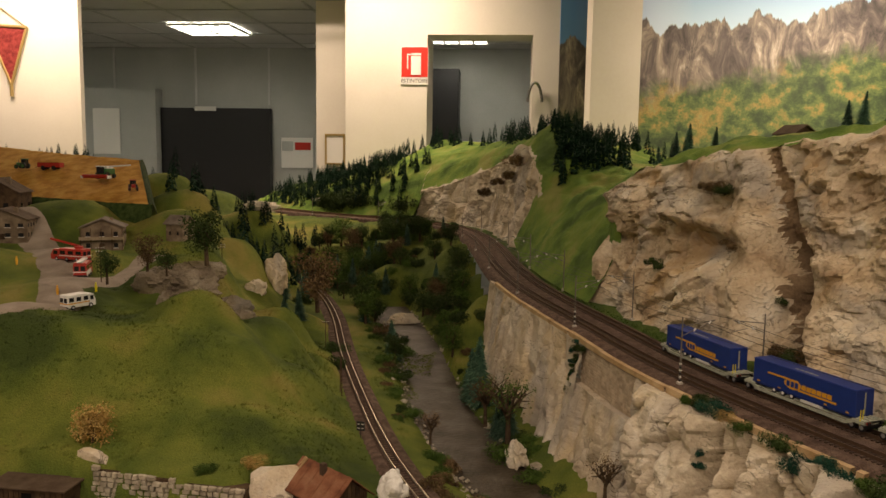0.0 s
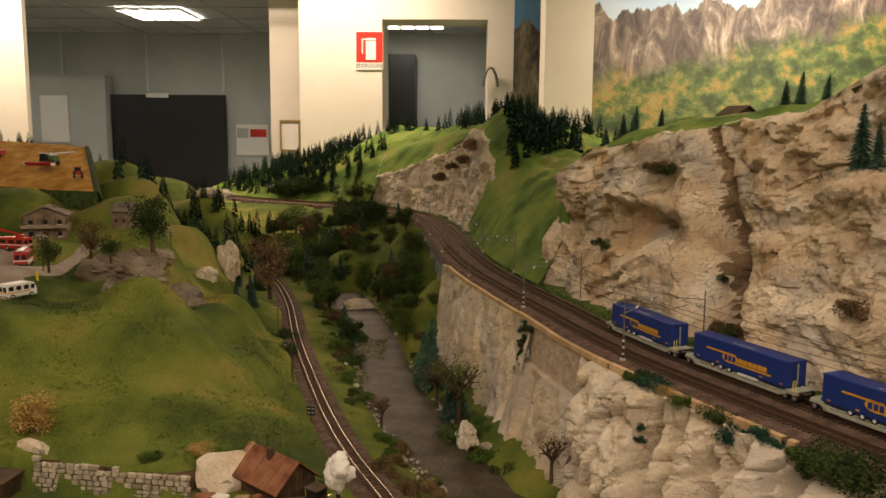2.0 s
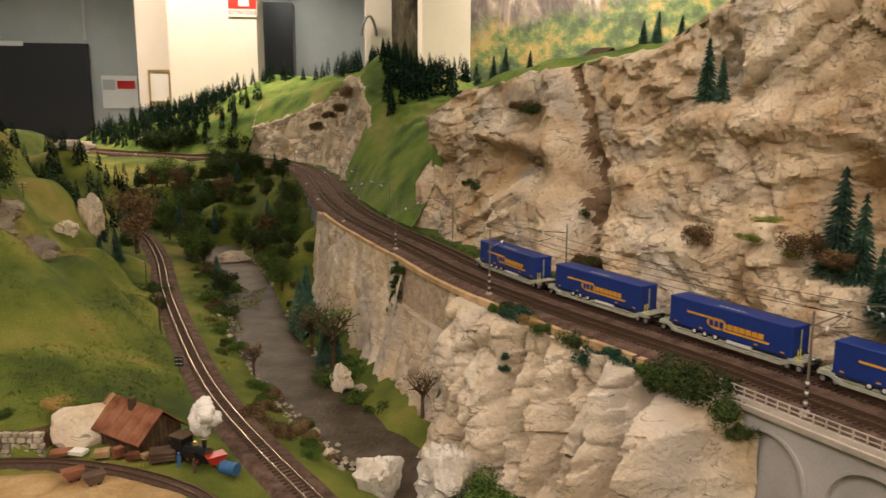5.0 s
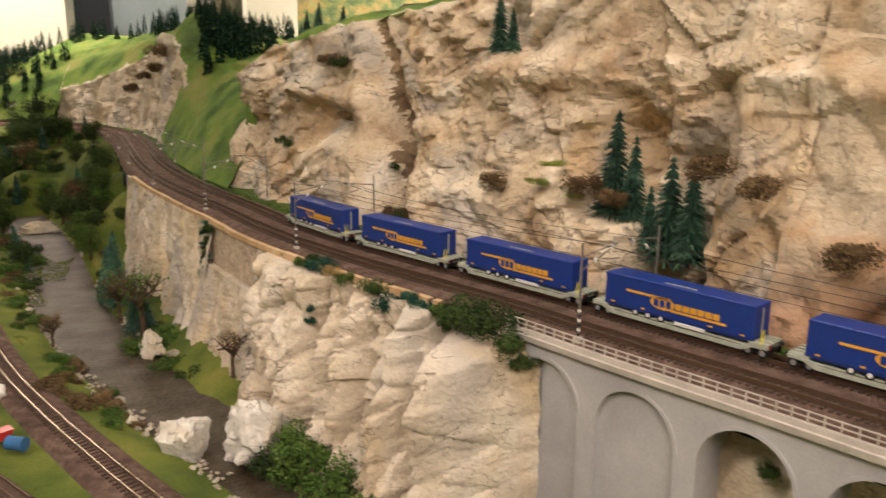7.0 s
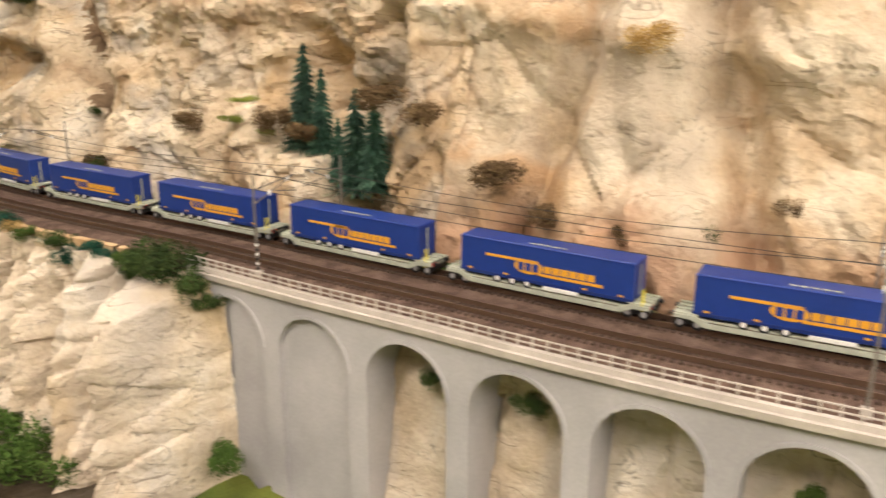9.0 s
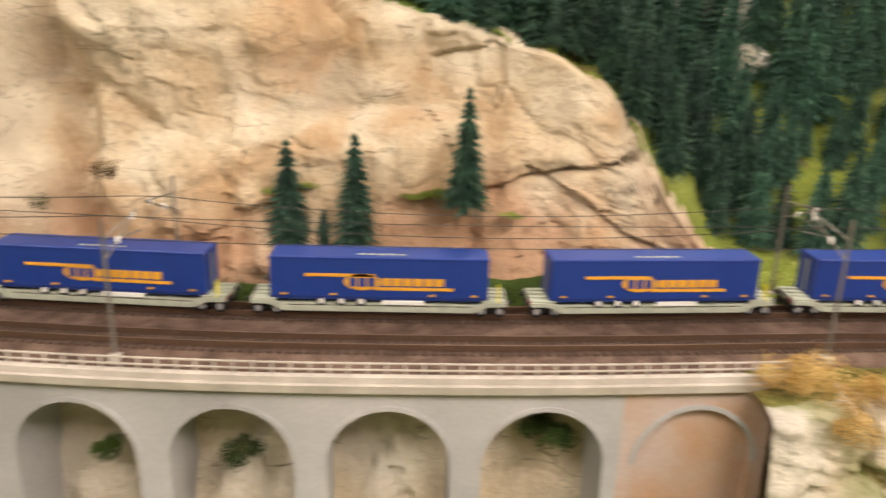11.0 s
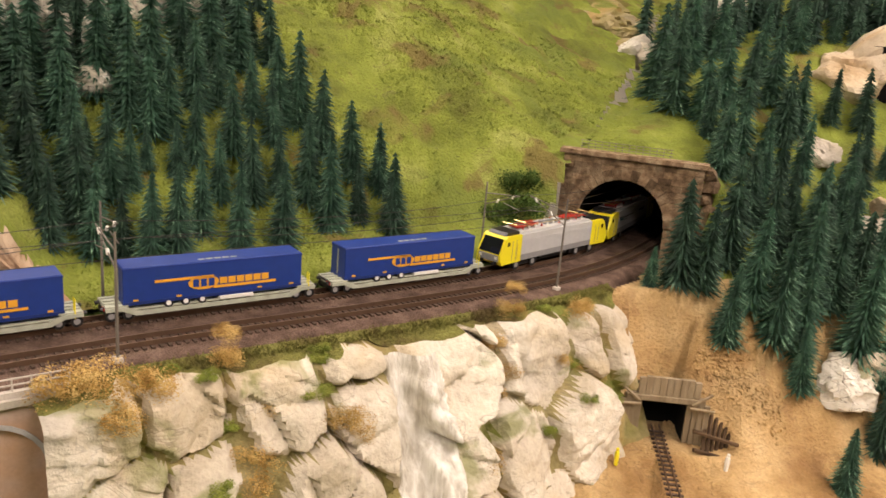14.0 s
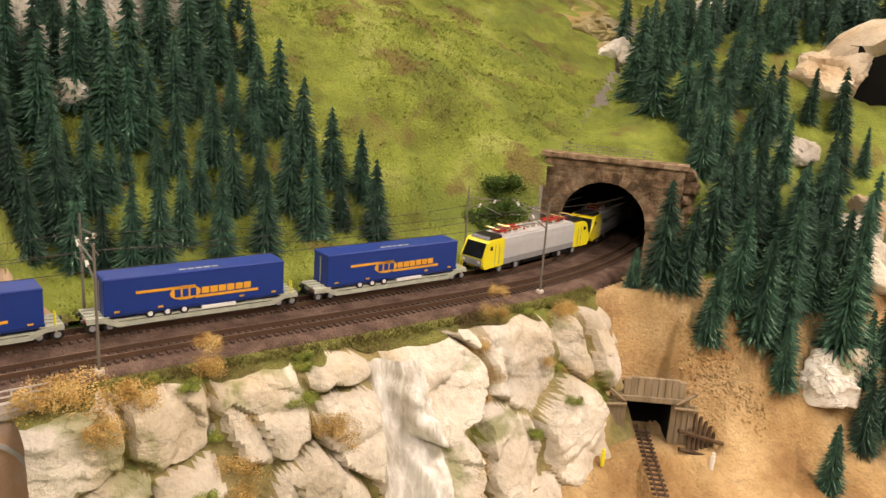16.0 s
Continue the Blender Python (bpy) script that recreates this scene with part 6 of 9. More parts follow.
def rubble():
    """Crumbs of stone lying in a band over the mine, past counting."""
    q = random.Random(19)
    verts, faces = [], []
    for _ in range(420):
        u = q.random()
        x, y = 1.575 - .03 * u + q.gauss(0, .010), -.355 - .11 * u + q.gauss(0, .009)
        r = q.uniform(.0012, .0038)
        c = Vector((x, y, bank_surface(x, y) + r * .3))
        k = len(verts)
        for dx, dy, dz in ((1, 0, 0), (-1, 0, 0), (0, 1, 0), (0, -1, 0), (0, 0, .8), (0, 0, -.8)):
            verts.append(c + Vector((dx, dy, dz)) * r * q.uniform(.6, 1.4))
        faces += [(k + a, k + b, k + e) for a, b, e in ((0, 2, 4), (2, 1, 4), (1, 3, 4), (3, 0, 4), (2, 0, 5), (1, 2, 5), (3, 1, 5), (0, 3, 5))]
    tagged(link("rubble", verts, faces, M_SAND), "brown rubble strewn on the sand above the mine", "rubble", kind="stuff")


rubble()


# ---- tunnel portal ----
PL, PR = Vector((1.768, -.214, 0)), Vector((1.7065, -.3868, 0))


def portal():
    t = thing("tunnel_portal", Matrix.Identity(4), "brown cut-stone tunnel portal with a dark arched mouth", "tunnel portal")
    u = (PR - PL).normalized()
    n = Vector((u.y, -u.x, 0))
    if n.x > 0:
        n = -n
    wide = (PR - PL).length
    c, r, spring, top = .464 * wide, .058, 1.098, 1.182

    def w(a, z, d=0.0):
        return PL + u * a + n * d + Vector((0, 0, z))

    arc = [(c - r * math.cos(math.pi * i / 16), spring + r * math.sin(math.pi * i / 16)) for i in range(17)]
    verts, faces = [], []

    def quad(*q):
        k = len(verts)
        verts.extend(q)
        faces.append((k, k + 1, k + 2, k + 3))

    for (a, za), (b, zb) in zip(arc, arc[1:]):
        quad(w(a, za), w(b, zb), w(b, top), w(a, top))
    quad(w(0, 1.03), w(c - r, 1.03), w(c - r, spring), w(0, spring))
    quad(w(0, spring), w(c - r, spring), w(c - r, top), w(0, top))
    quad(w(c + r, 1.03), w(wide, 1.03), w(wide, spring), w(c + r, spring))
    quad(w(c + r, spring), w(wide, spring), w(wide, top), w(c + r, top))
    quad(w(wide, 1.03), w(wide, 1.03, -.05), w(wide, top, -.05), w(wide, top))
    quad(w(0, 1.03), w(0, 1.03, -.05), w(0, top, -.05), w(0, top))
    link("face_wall", verts, faces, M_PORTAL, t)
    # lining and end sheet: near-black colour stands in for the tunnel's inner darkness
    verts, faces = [], []
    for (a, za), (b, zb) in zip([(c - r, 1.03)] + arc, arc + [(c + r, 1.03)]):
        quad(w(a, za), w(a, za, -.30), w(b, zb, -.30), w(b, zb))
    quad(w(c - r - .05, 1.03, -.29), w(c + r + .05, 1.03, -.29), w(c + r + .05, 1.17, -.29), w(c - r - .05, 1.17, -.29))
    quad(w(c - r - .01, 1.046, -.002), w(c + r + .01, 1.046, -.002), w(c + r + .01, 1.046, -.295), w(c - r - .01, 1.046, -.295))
    link("lining", verts, faces, plain("shade_black_lining", (.03, .025, .02), rough=1), t, "near-black tunnel lining, the darkness inside put into its colour")
    rn = random.Random(8)
    # voussoirs round the mouth
    for i in range(17):
        a0, a1 = math.pi * (i + .04) / 17, math.pi * (i + .96) / 17
        r0, r1 = r - .001, r + .014 + rn.uniform(-.0015, .0015)
        q = [(c - rr * math.cos(aa), spring + rr * math.sin(aa)) for rr, aa in ((r0, a0), (r1, a0), (r1, a1), (r0, a1))]
        d = .003 + rn.random() * .0015
        vs = [w(a, z, d) for a, z in q] + [w(a, z, -.004) for a, z in q]
        link("voussoir", vs, [(0, 1, 2, 3), (0, 4, 5, 1), (1, 5, 6, 2), (2, 6, 7, 3), (3, 7, 4, 0)], M_PORTAL, t)
    # coursed stones of the face
    z = 1.05
    while z < top - .008:
        h = rn.uniform(.0065, .0085)
        a = rn.uniform(-.006, 0)
        while a < wide:
            ln = rn.uniform(.010, .018)
            a0, a1 = max(a, 0), min(a + ln - .0007, wide)
            m = (a0 + a1) / 2
            inside = abs(m - c) < r + .010 and z + h / 2 < spring or math.hypot(m - c, z + h / 2 - spring) < r + .016
            if not inside and a1 - a0 > .003:
                d = .0012 + rn.random() * .0014
                q = [(a0, z), (a1, z), (a1, z + h - .0007), (a0, z + h - .0007)]
                vs = [w(x, y, d) for x, y in q] + [w(x, y, -.002) for x, y in q]
                link("stone", vs, [(0, 1, 2, 3), (0, 4, 5, 1), (1, 5, 6, 2), (2, 6, 7, 3), (3, 7, 4, 0)], M_PORTAL, t)
            a += ln
        z += h
    bm = bmesh.new()
    vs = [w(a, zz, d) for a in (-.006, wide + .004) for zz, d in ((top, .006), (top + .006, .006), (top + .006, -.02), (top, -.02))]
    bv = [bm.verts.new(v) for v in vs]
    for f in ((0, 1, 2, 3), (7, 6, 5, 4), (0, 4, 5, 1), (1, 5, 6, 2), (2, 6, 7, 3), (3, 7, 4, 0)):
        bm.faces.new([bv[k] for k in f])
    part("coping", bm, M_PORTAL, t)
    # thin mesh fence above
    bm = bmesh.new()
    for k in range(14):
        rod(bm, w(.02 + k * .009, top + .006, -.012), w(.02 + k * .009, top + .018, -.012), .0004, 4)
    for zz in (.010, .014, .018):
        rod(bm, w(.018, top + zz, -.012), w(.14, top + zz, -.012), .0004, 4)
    part("fence", bm, M_MAST, t, "low grey wire fence")
    for i in range(7):
        boulder(w(wide + .006 + .004 * (i % 2), 1.08 + i * .016, -.006), .011, M_PORTAL, "rough brown quoin stone at the portal corner", i + 40, n=2, group="quoin stones")


portal()


# ---- mine mouth ----
def mine():
    t = thing("mine_entrance", pose(1.533, -.325, .888, 0, 0, -94), "weathered plank mine entrance set in the sand bank", "mine entrance")
    # local x runs along the face, -y looks to the aisle... the face looks along -x of the world
    for k in range(9):
        x = -.0315 + k * .0078
        part("plank", boxed(x, x + .0072, -.004, .001, .056, .078 + (.0 if 0 < k < 8 else -.002)), M_WOOD_GREY, t)
    part("lintel", boxed(-.045, .045, -.006, .003, .049, .056, bevel=.0008), M_WOOD_GREY, t)
    for sx in (-1, 1):
        for k in range(4):
            x = sx * (.029 + k * .0062)
            part("plank", boxed(x - .0029, x + .0029, -.003 - .003 * k * .5, .001 - .003 * k * .5, -.012, .050 + (.012 - .004 * k) * (k > 0)), M_WOOD_GREY, t)
        part("brace", rod(bmesh.new(), (sx * .03, -.008, .05), (sx * .05, -.010, .066), .0018, 5), M_WOOD_GREY, t)
        part("brace", rod(bmesh.new(), (sx * .028, -.008, .046), (sx * .055, -.011, .046), .0018, 5), M_WOOD_GREY, t)
    bm = bmesh.new()
    box(bm, -.027, .027, .0015, .05, -.004, .050)
    bmesh.ops.delete(bm, geom=[f for f in bm.faces if f.normal.y < -.5], context="FACES")
    part("gallery", bm, M_DARK, t, "black gallery behind the mouth")
    # the narrow track
    tr = thing("mine_track", pose(1.533, -.325, .8885, 0, 0, -97), "narrow mine track with wooden sleepers leaving the gallery", "railway track")
    for d in (-.0045, .0045):
        part("rail", boxed(d - .0006, d + .0006, -.20, .03, .0018, .0036), M_RAIL, tr)
    me = None
    for k in range(22):
        if me is None:
            ob = part("sleeper", boxed(-.0085, .0085, -.0014, .0014, 0, .0018), M_SLEEPER, tr)
            me = ob.data
        else:
            ob = new("sleeper", me)
            ob.parent = tr
        ob.matrix_basis = pose(0, -.19 + k * .0098, 0)
    # leaning props beside it
    pl = thing("timber_pile", pose(1.512, -.376, .882), "pile of rough brown pit props leaning beside the mine", "timber")
    for k in range(6):
        part("log", rod(bmesh.new(), (-.02 + k * .004, .012 - k * .006, -.012), (.035, -.004 - k * .007, .055 - k * .004), .0026, 6), M_WOOD_DARK, pl)
    part("log", rod(bmesh.new(), (.0, .02, .03), (.0, -.05, .012), .0026, 6), M_WOOD_DARK, pl)
    part("log", rod(bmesh.new(), (-.01, .02, .012), (-.005, -.045, -.005), .0026, 6), M_WOOD_DARK, pl)


mine()


# ---- train ----
IN_OFF = .092
TR_S = np.arange(2.0, 8.85, .005)
TR = np.array([at(s, IN_OFF, 0)[:2] for s in TR_S])
TR_L = np.r_[0, np.cumsum(np.linalg.norm(np.diff(TR, axis=0), axis=1))]
NOSE = float(np.interp(8.435, TR_S, TR_L))


def on_track(d):
    return Vector((np.interp(d, TR_L, TR[:, 0]), np.interp(d, TR_L, TR[:, 1]), 1.0598))


def set_on_track(mid, base):
    a, b = on_track(mid - base / 2), on_track(mid + base / 2)
    d = b - a
    c = (a + b) / 2
    return pose(c.x, c.y, c.z, 0, 0, math.degrees(math.atan2(d.y, d.x)))


def wheel(parent, x, y, r, m=M_BLACK):
    bm = rod(bmesh.new(), (0, -.0012, 0), (0, .0012, 0), r, 14)
    w = part("wheel", bm, m, parent)
    w.matrix_basis = pose(x, y, r)
    part("tyre", rod(bmesh.new(), (0, -.0014, 0), (0, .0014, 0), r * .55, 12), M_SILVER_DARK, w, "dull steel wheel hub")
    return w


def locomotive(m, lettered):
    t = thing("electric_locomotive", m, "yellow and silver electric locomotive with ribbed sides" + (" and dark lettering bars" if lettered else ""), "locomotive", "coupled electric locomotives")
    hw = .0172
    part("body", prism(bmesh.new(), [(-.074, .0115), (.074, .0115), (.074, .0405), (.074, .0425), (-.074, .0425), (-.074, .0405)], -hw, hw), M_SILVER, t, "silver ribbed middle body")
    part("skirt", boxed(-.0738, .0738, -hw - .0004, hw + .0004, .0112, .0180), M_SILVER_DARK, t, "grey lower skirt")
    for k in range(9):
        z = .0195 + k * .0019
        for sy in (-1, 1):
            part("rib", boxed(-.0735, .0735, *sorted((sy * hw, sy * (hw + .0006))), z, z + .0010), M_SILVER, t)
    for sx in (-1, 1):
        pts = [(.074, .0105), (.1085, .0095), (.1115, .014), (.1120, .0215), (.1035, .0400), (.099, .0428), (.074, .0428)]
        cab = part("cab", prism(bmesh.new(), [(sx * x, z) for x, z in pts], -hw - .0003, hw + .0003), M_YELLOW, t, "bright yellow cab end")
        # windscreen and black front
        a, b = Vector((sx * .1118, 0, .0225)), Vector((sx * .1042, 0, .0395))
        n = Vector((sx * .9, 0, .4)).normalized() * .0006
        ws = link("windscreen", [a + n + Vector((0, -.0150, 0)), a + n + Vector((0, .0150, 0)), b + n + Vector((0, .0138, 0)), b + n + Vector((0, -.0138, 0)),
                                 a - n + Vector((0, -.0150, 0)), a - n + Vector((0, .0150, 0)), b - n + Vector((0, .0138, 0)), b - n + Vector((0, -.0138, 0))],
                  [(0, 1, 2, 3), (7, 6, 5, 4), (0, 4, 5, 1), (1, 5, 6, 2), (2, 6, 7, 3), (3, 7, 4, 0)], M_GLASS_DARK, cab, "dark sloping windscreen")
        part("roof_cap", prism(bmesh.new(), [(sx * .0755, .0428), (sx * .1005, .0428), (sx * .096, .0462), (sx * .0755, .0462)], -.0135, .0135), M_BLACK, t, "black roof fairing")
        part("front_panel", boxed(*sorted((sx * .1116, sx * .1128)), -.0145, .0145, .0135, .0212), M_SILVER_DARK, cab)
        for sy in (-1, 1):
            part("headlight", boxed(*sorted((sx * .1125, sx * .1133)), sy * .0115 - .0018, sy * .0115 + .0018, .0165, .0195), M_WHITE, cab)
            part("side_window", boxed(*sorted((sx * .0965, sx * .1005)), *sorted((sy * hw, sy * (hw + .0008))), .0315, .0362), M_GLASS_DARK, cab, "small black side window")
            for dx in (.0835, .0905):
                part("door_seam", boxed(*sorted((sx * dx, sx * (dx + .0005))), *sorted((sy * hw, sy * (hw + .0007))), .0125, .0375), M_SILVER_DARK, cab)
            part("handrail", rod(bmesh.new(), (sx * .0825, sy * (hw + .0012), .014), (sx * .0825, sy * (hw + .0012), .032), .0003, 5), M_BRASS, cab)
            part("step", boxed(*sorted((sx * .084, sx * .090)), *sorted((sy * hw * .8, sy * (hw + .0008))), .0085, .0103), M_BLACK, cab)
            part("buffer", rod(bmesh.new(), (sx * .111, sy * .010, .0118), (sx * .1165, sy * .010, .0118), .0022, 8), M_BLACK, t)
        bg = part("bogie", boxed(*sorted((sx * .034, sx * .090)), -.0135, .0135, .0035, .0105, bevel=.0012), M_BLACK, t, "black bogie")
        for wx in (.046, .078):
            for sy in (-1, 1):
                wheel(bg, sx * wx, sy * .0142, .0062)
        # folded pantographs
        for px in (.044, .066):
            pg = part("pantograph", rod(rod(bmesh.new(), (sx * (px - .016), -.0052, .0502), (sx * (px + .012), -.0045, .0515), .0005, 5), (sx * (px - .016), .0052, .0502), (sx * (px + .012), .0045, .0515), .0005, 5), M_RED if px < .05 else M_MAST, t, "folded pantograph")
            for dx in (0, .003):
                part("contact_strip", rod(bmesh.new(), (sx * (px + .010 + dx), -.0105, .0525), (sx * (px + .010 + dx), .0105, .0525), .0006, 5), M_BRASS, pg)
            part("base_frame", boxed(*sorted((sx * (px - .015), sx * (px + .006))), -.0065, .0065, .0478, .0490), M_RED, pg, "red pantograph base")
    part("roof", prism(bmesh.new(), [(-.0752, .0426), (.0752, .0426), (.070, .0455), (-.070, .0455)], -.0150, .0150), M_SILVER, t, "pale grey roof with equipment")
    for k in range(11):
        x = -.062 + k * .0124
        for y in (-.0075, .0075):
            ins = part("insulator", rod(bmesh.new(), (x, y, .0452), (x, y, .0488), .0012, 7, .0008), M_WHITE if k % 3 else M_RED, t, "ribbed roof insulator")
    for y in (-.0075, .0075):
        part("roof_conductor", rod(bmesh.new(), (-.06, y, .0494), (.06, y, .0494), .0004, 5), M_BRASS, t, "thin brass roof conductor")
    part("roof_box", boxed(-.014, .012, -.006, .006, .0454, .0482, bevel=.0005), M_SILVER_DARK, t)
    part("underframe", boxed(-.030, .030, -.0130, .0130, .0045, .0112, bevel=.001), M_BLACK, t)
    part("coupling", boxed(.1115, .119, -.002, .002, .0080, .0105), M_BLACK, t)
    if lettered:
        for side in (-1, 1):
            ys = sorted((side * (hw + .0007), side * (hw + .0011)))
            part("logo_block", boxed(-.066, -.053, *ys, .0285, .0322), plain("teal_print", (.02, .13, .16), rough=.4), t)
            part("logo_bar", boxed(-.070, -.0535, *ys, .0330, .0342), M_BLACK, t)
            part("lettering_bar", boxed(-.050, -.006, *ys, .0305, .0322), plain("grey_print", (.10, .10, .11), rough=.5), t)
            part("underline", boxed(-.052, -.036, *ys, .0276, .0283), M_BLACK, t)
            part("lettering_bar", boxed(.026, .052, *ys, .0305, .0328), plain("navy_print", (.02, .03, .16), rough=.4), t)
    return t


L_LOCO, L_WAG, GAP = .228, .205, .006
LEAD = locomotive(set_on_track(NOSE - L_LOCO / 2, .125), True)
SECOND = locomotive(set_on_track(NOSE - L_LOCO * 1.5 - GAP, .125), False)


def wagon(m):
    t = thing("pocket_wagon", m, "pale grey-green pocket wagon of the freight train", "wagon", "pocket wagons of the train")
    for sy in (-1, 1):
        pts = [(-.097, .0125), (-.080, .0125), (-.070, .0078), (.070, .0078), (.080, .0125), (.097, .0125), (.097, .0095), (.083, .0090), (.072, .0040), (-.072, .0040), (-.083, .0090), (-.097, .0095)]
        part("side_beam", prism(bmesh.new(), pts, *sorted((sy * .0140, sy * .0162))), M_WAGON, t)
    part("floor", boxed(-.096, .096, -.0139, .0139, .0085, .0098), M_WAGON, t)
    for sx in (-1, 1):
        part("platform", boxed(*sorted((sx * .078, sx * .097)), -.0150, .0150, .0126, .0140, bevel=.0004), M_WAGON, t)
        for y in (-.008, 0, .008):
            part("rib", boxed(*sorted((sx * .080, sx * .096)), y - .001, y + .001, .0141, .0152), M_WAGON, t)
        part("tail_mark", boxed(*sorted((sx * .0968, sx * .0978)), -.012, -.006, .0095, .0122), M_RED, t)
        bg = part("bogie", boxed(*sorted((sx * .074, sx * .096)), -.0115, .0115, .003, .0084, bevel=.001), M_BLACK, t, "black bogie")
        for wx in (.078, .092):
            for sy in (-1, 1):
                wheel(bg, sx * wx, sy * .0128, .0050)
        for sy in (-1, 1):
            part("buffer", rod(bmesh.new(), (sx * .097, sy * .010, .0110), (sx * .1005, sy * .010, .0110), .0018, 8), M_BLACK, t)
    part("hand_wheel_post", rod(bmesh.new(), (.0905, -.0150, .008), (.0905, -.0150, .026), .0006, 5), M_YELLOW, t, "yellow handrail post")
    part("hand_wheel_post", rod(bmesh.new(), (.0905, -.0110, .008), (.0905, -.0110, .026), .0006, 5), M_YELLOW, t, "yellow handrail post")
    return t


def trailer(m):
    t = thing("lorry_trailer", m, "blue tarpaulin lorry trailer with orange print on a wagon", "trailer", "blue lorry trailers on the train")
    hw = .0146
    bm = boxed(-.0826, .0826, -hw, hw, .0125, .0472, bevel=.0008)
    part("box_body", bm, M_BLUE, t)
    part("roof_edge", boxed(-.0828, .0828, -hw - .0003, hw + .0003, .0450, .0462), plain("dark_blue_trim", (.008, .03, .22)), t)
    part("sill", boxed(-.0828, .0828, -hw - .0004, hw + .0004, .0142, .0160), plain("navy_sill", (.008, .025, .16)), t)
    for sy in (-1, 1):
        ys = sorted((sy * (hw + .0002), sy * (hw + .0006)))
        f = sy
        part("stripe", boxed(*sorted((f * .056, f * .004)), *ys, .0316, .0340), M_ORANGE, t)
        part("stripe", boxed(*sorted((f * .004, f * -.056)), *ys, .0212, .0236), M_ORANGE, t)
        pts = [(f * .0130 + .0140 * math.cos(a), .0276 + .0066 * math.sin(a)) for a in np.linspace(0, 2 * math.pi, 17)[:-1]]
        part("oval_emblem", prism(bmesh.new(), pts, *ys), M_ORANGE, t)
        yb = sorted((sy * (hw + .0007), sy * (hw + .0010)))
        for k in range(3):
            part("emblem_mark", boxed(f * .0130 + (k - 1) * .0070 - .0026, f * .0130 + (k - 1) * .0070 + .0026, *yb, .0240, .0312), M_BLUE, t)
        for k in range(6):
            part("print_block", boxed(*sorted((f * (-.0018 - k * .0080), f * (-.0018 - k * .0080 - .0068))), *ys, .0248, .0308), M_ORANGE, t)
        for x in (-.072, -.035, .04, .072):
            part("reflector", boxed(x - .0022, x + .0022, *ys, .0166, .0182), M_ORANGE, t)
        part("tool_box", boxed(.002, .034, *sorted((sy * .0120, sy * .0158)), .0098, .0128), M_WHITE, t, "long white locker")
        for x in (-.044, -.029, -.014):
            w = part("wheel", rod(bmesh.new(), (x, sy * .0105, .0118), (x, sy * .0145, .0118), .0042, 12), M_BLACK, t)
            part("hub", rod(bmesh.new(), (x, sy * .0145, .0118), (x, sy * .0150, .0118), .0022, 10), M_WHITE, w)
    for k in range(5):
        part("roof_print", boxed(-.016 + k * .0075, -.0105 + k * .0075, -hw * .62, -hw * .45, .0472, .0476), M_WAGON, t)
    for x in (-.0832, .0828):
        part("rear_door_bar", boxed(x, x + .0004, -.001, .001, .017, .043), M_WAGON, t)
    return t


first_w = first_t = None
for k in range(10):
    mid = NOSE - 2 * L_LOCO - 2 * GAP - L_WAG / 2 - .002 - k * (L_WAG + .007)
    m = set_on_track(mid, .16)
    if first_w is None:
        first_w, first_t = wagon(m), trailer(m)
    else:
        copy_thing(first_w, m)
        copy_thing(first_t, m)


# ---- catenary ----
def mast(p, rz, h=.098, striped=False, arm=.055, label="slim grey catenary mast with a bracket arm beside the track"):
    t = thing("catenary_mast", pose(p[0], p[1], p[2], 0, 0, rz), label, "catenary mast", "catenary masts along the line")
    part("foot", boxed(-.0035, .0035, -.0035, .0035, -.004, .004, bevel=.0006), M_CONCRETE_EDGE, t)
    part("pole", rod(bmesh.new(), (0, 0, .002), (0, 0, h), .0014, 6, .0010), M_MAST, t)
    if striped:
        for k in range(6):
            part("band", rod(bmesh.new(), (0, 0, .005 + k * .0048), (0, 0, .0074 + k * .0048), .0018, 8), M_WHITE if k % 2 else M_BLACK, t)
    part("bracket", rod(bmesh.new(), (0, 0, h * .86), (0, arm, h * .93), .0007, 5), M_MAST, t)
    part("bracket", rod(bmesh.new(), (0, 0, h * .72), (0, arm, h * .93), .0007, 5), M_MAST, t)
    part("steady_arm", rod(bmesh.new(), (0, arm * .55, h * .80), (0, arm * 1.05, h * .76), .0006, 5), M_MAST, t)
    for q in ((.35, .80), (.8, .90)):
        part("insulator", rod(bmesh.new(), (0, arm * q[0], h * (q[1] - .02)), (0, arm * q[0] + .003, h * (q[1] + .02)), .0014, 7), M_WHITE, t, "small white insulator")
    return t


for s, o, st in ((4.75, .008, False), (5.18, .008, False), (5.555, .010, True), (5.945, .012, True), (6.465, .006, True), (7.0, .006, False), (7.50, .010, False), (7.975, .012, False)):
    mast(at(s, o, 1.053), heading(s), striped=st, h=.098 if s < 7.4 else .105)
for s, o in ((4.75, .128), (5.15, .13), (5.52, .145), (5.965, .138), (6.465, .132), (7.0, .130), (7.52, .135), (7.975, .14), (3.6, .13), (4.2, .13)):
    mast(at(s, o, 1.055), heading(s) + 180, h=.098)
for s in (2.4, 2.9, 3.3, 3.8, 4.3):
    mast(at(s, .004, 1.053), heading(s), h=.095)


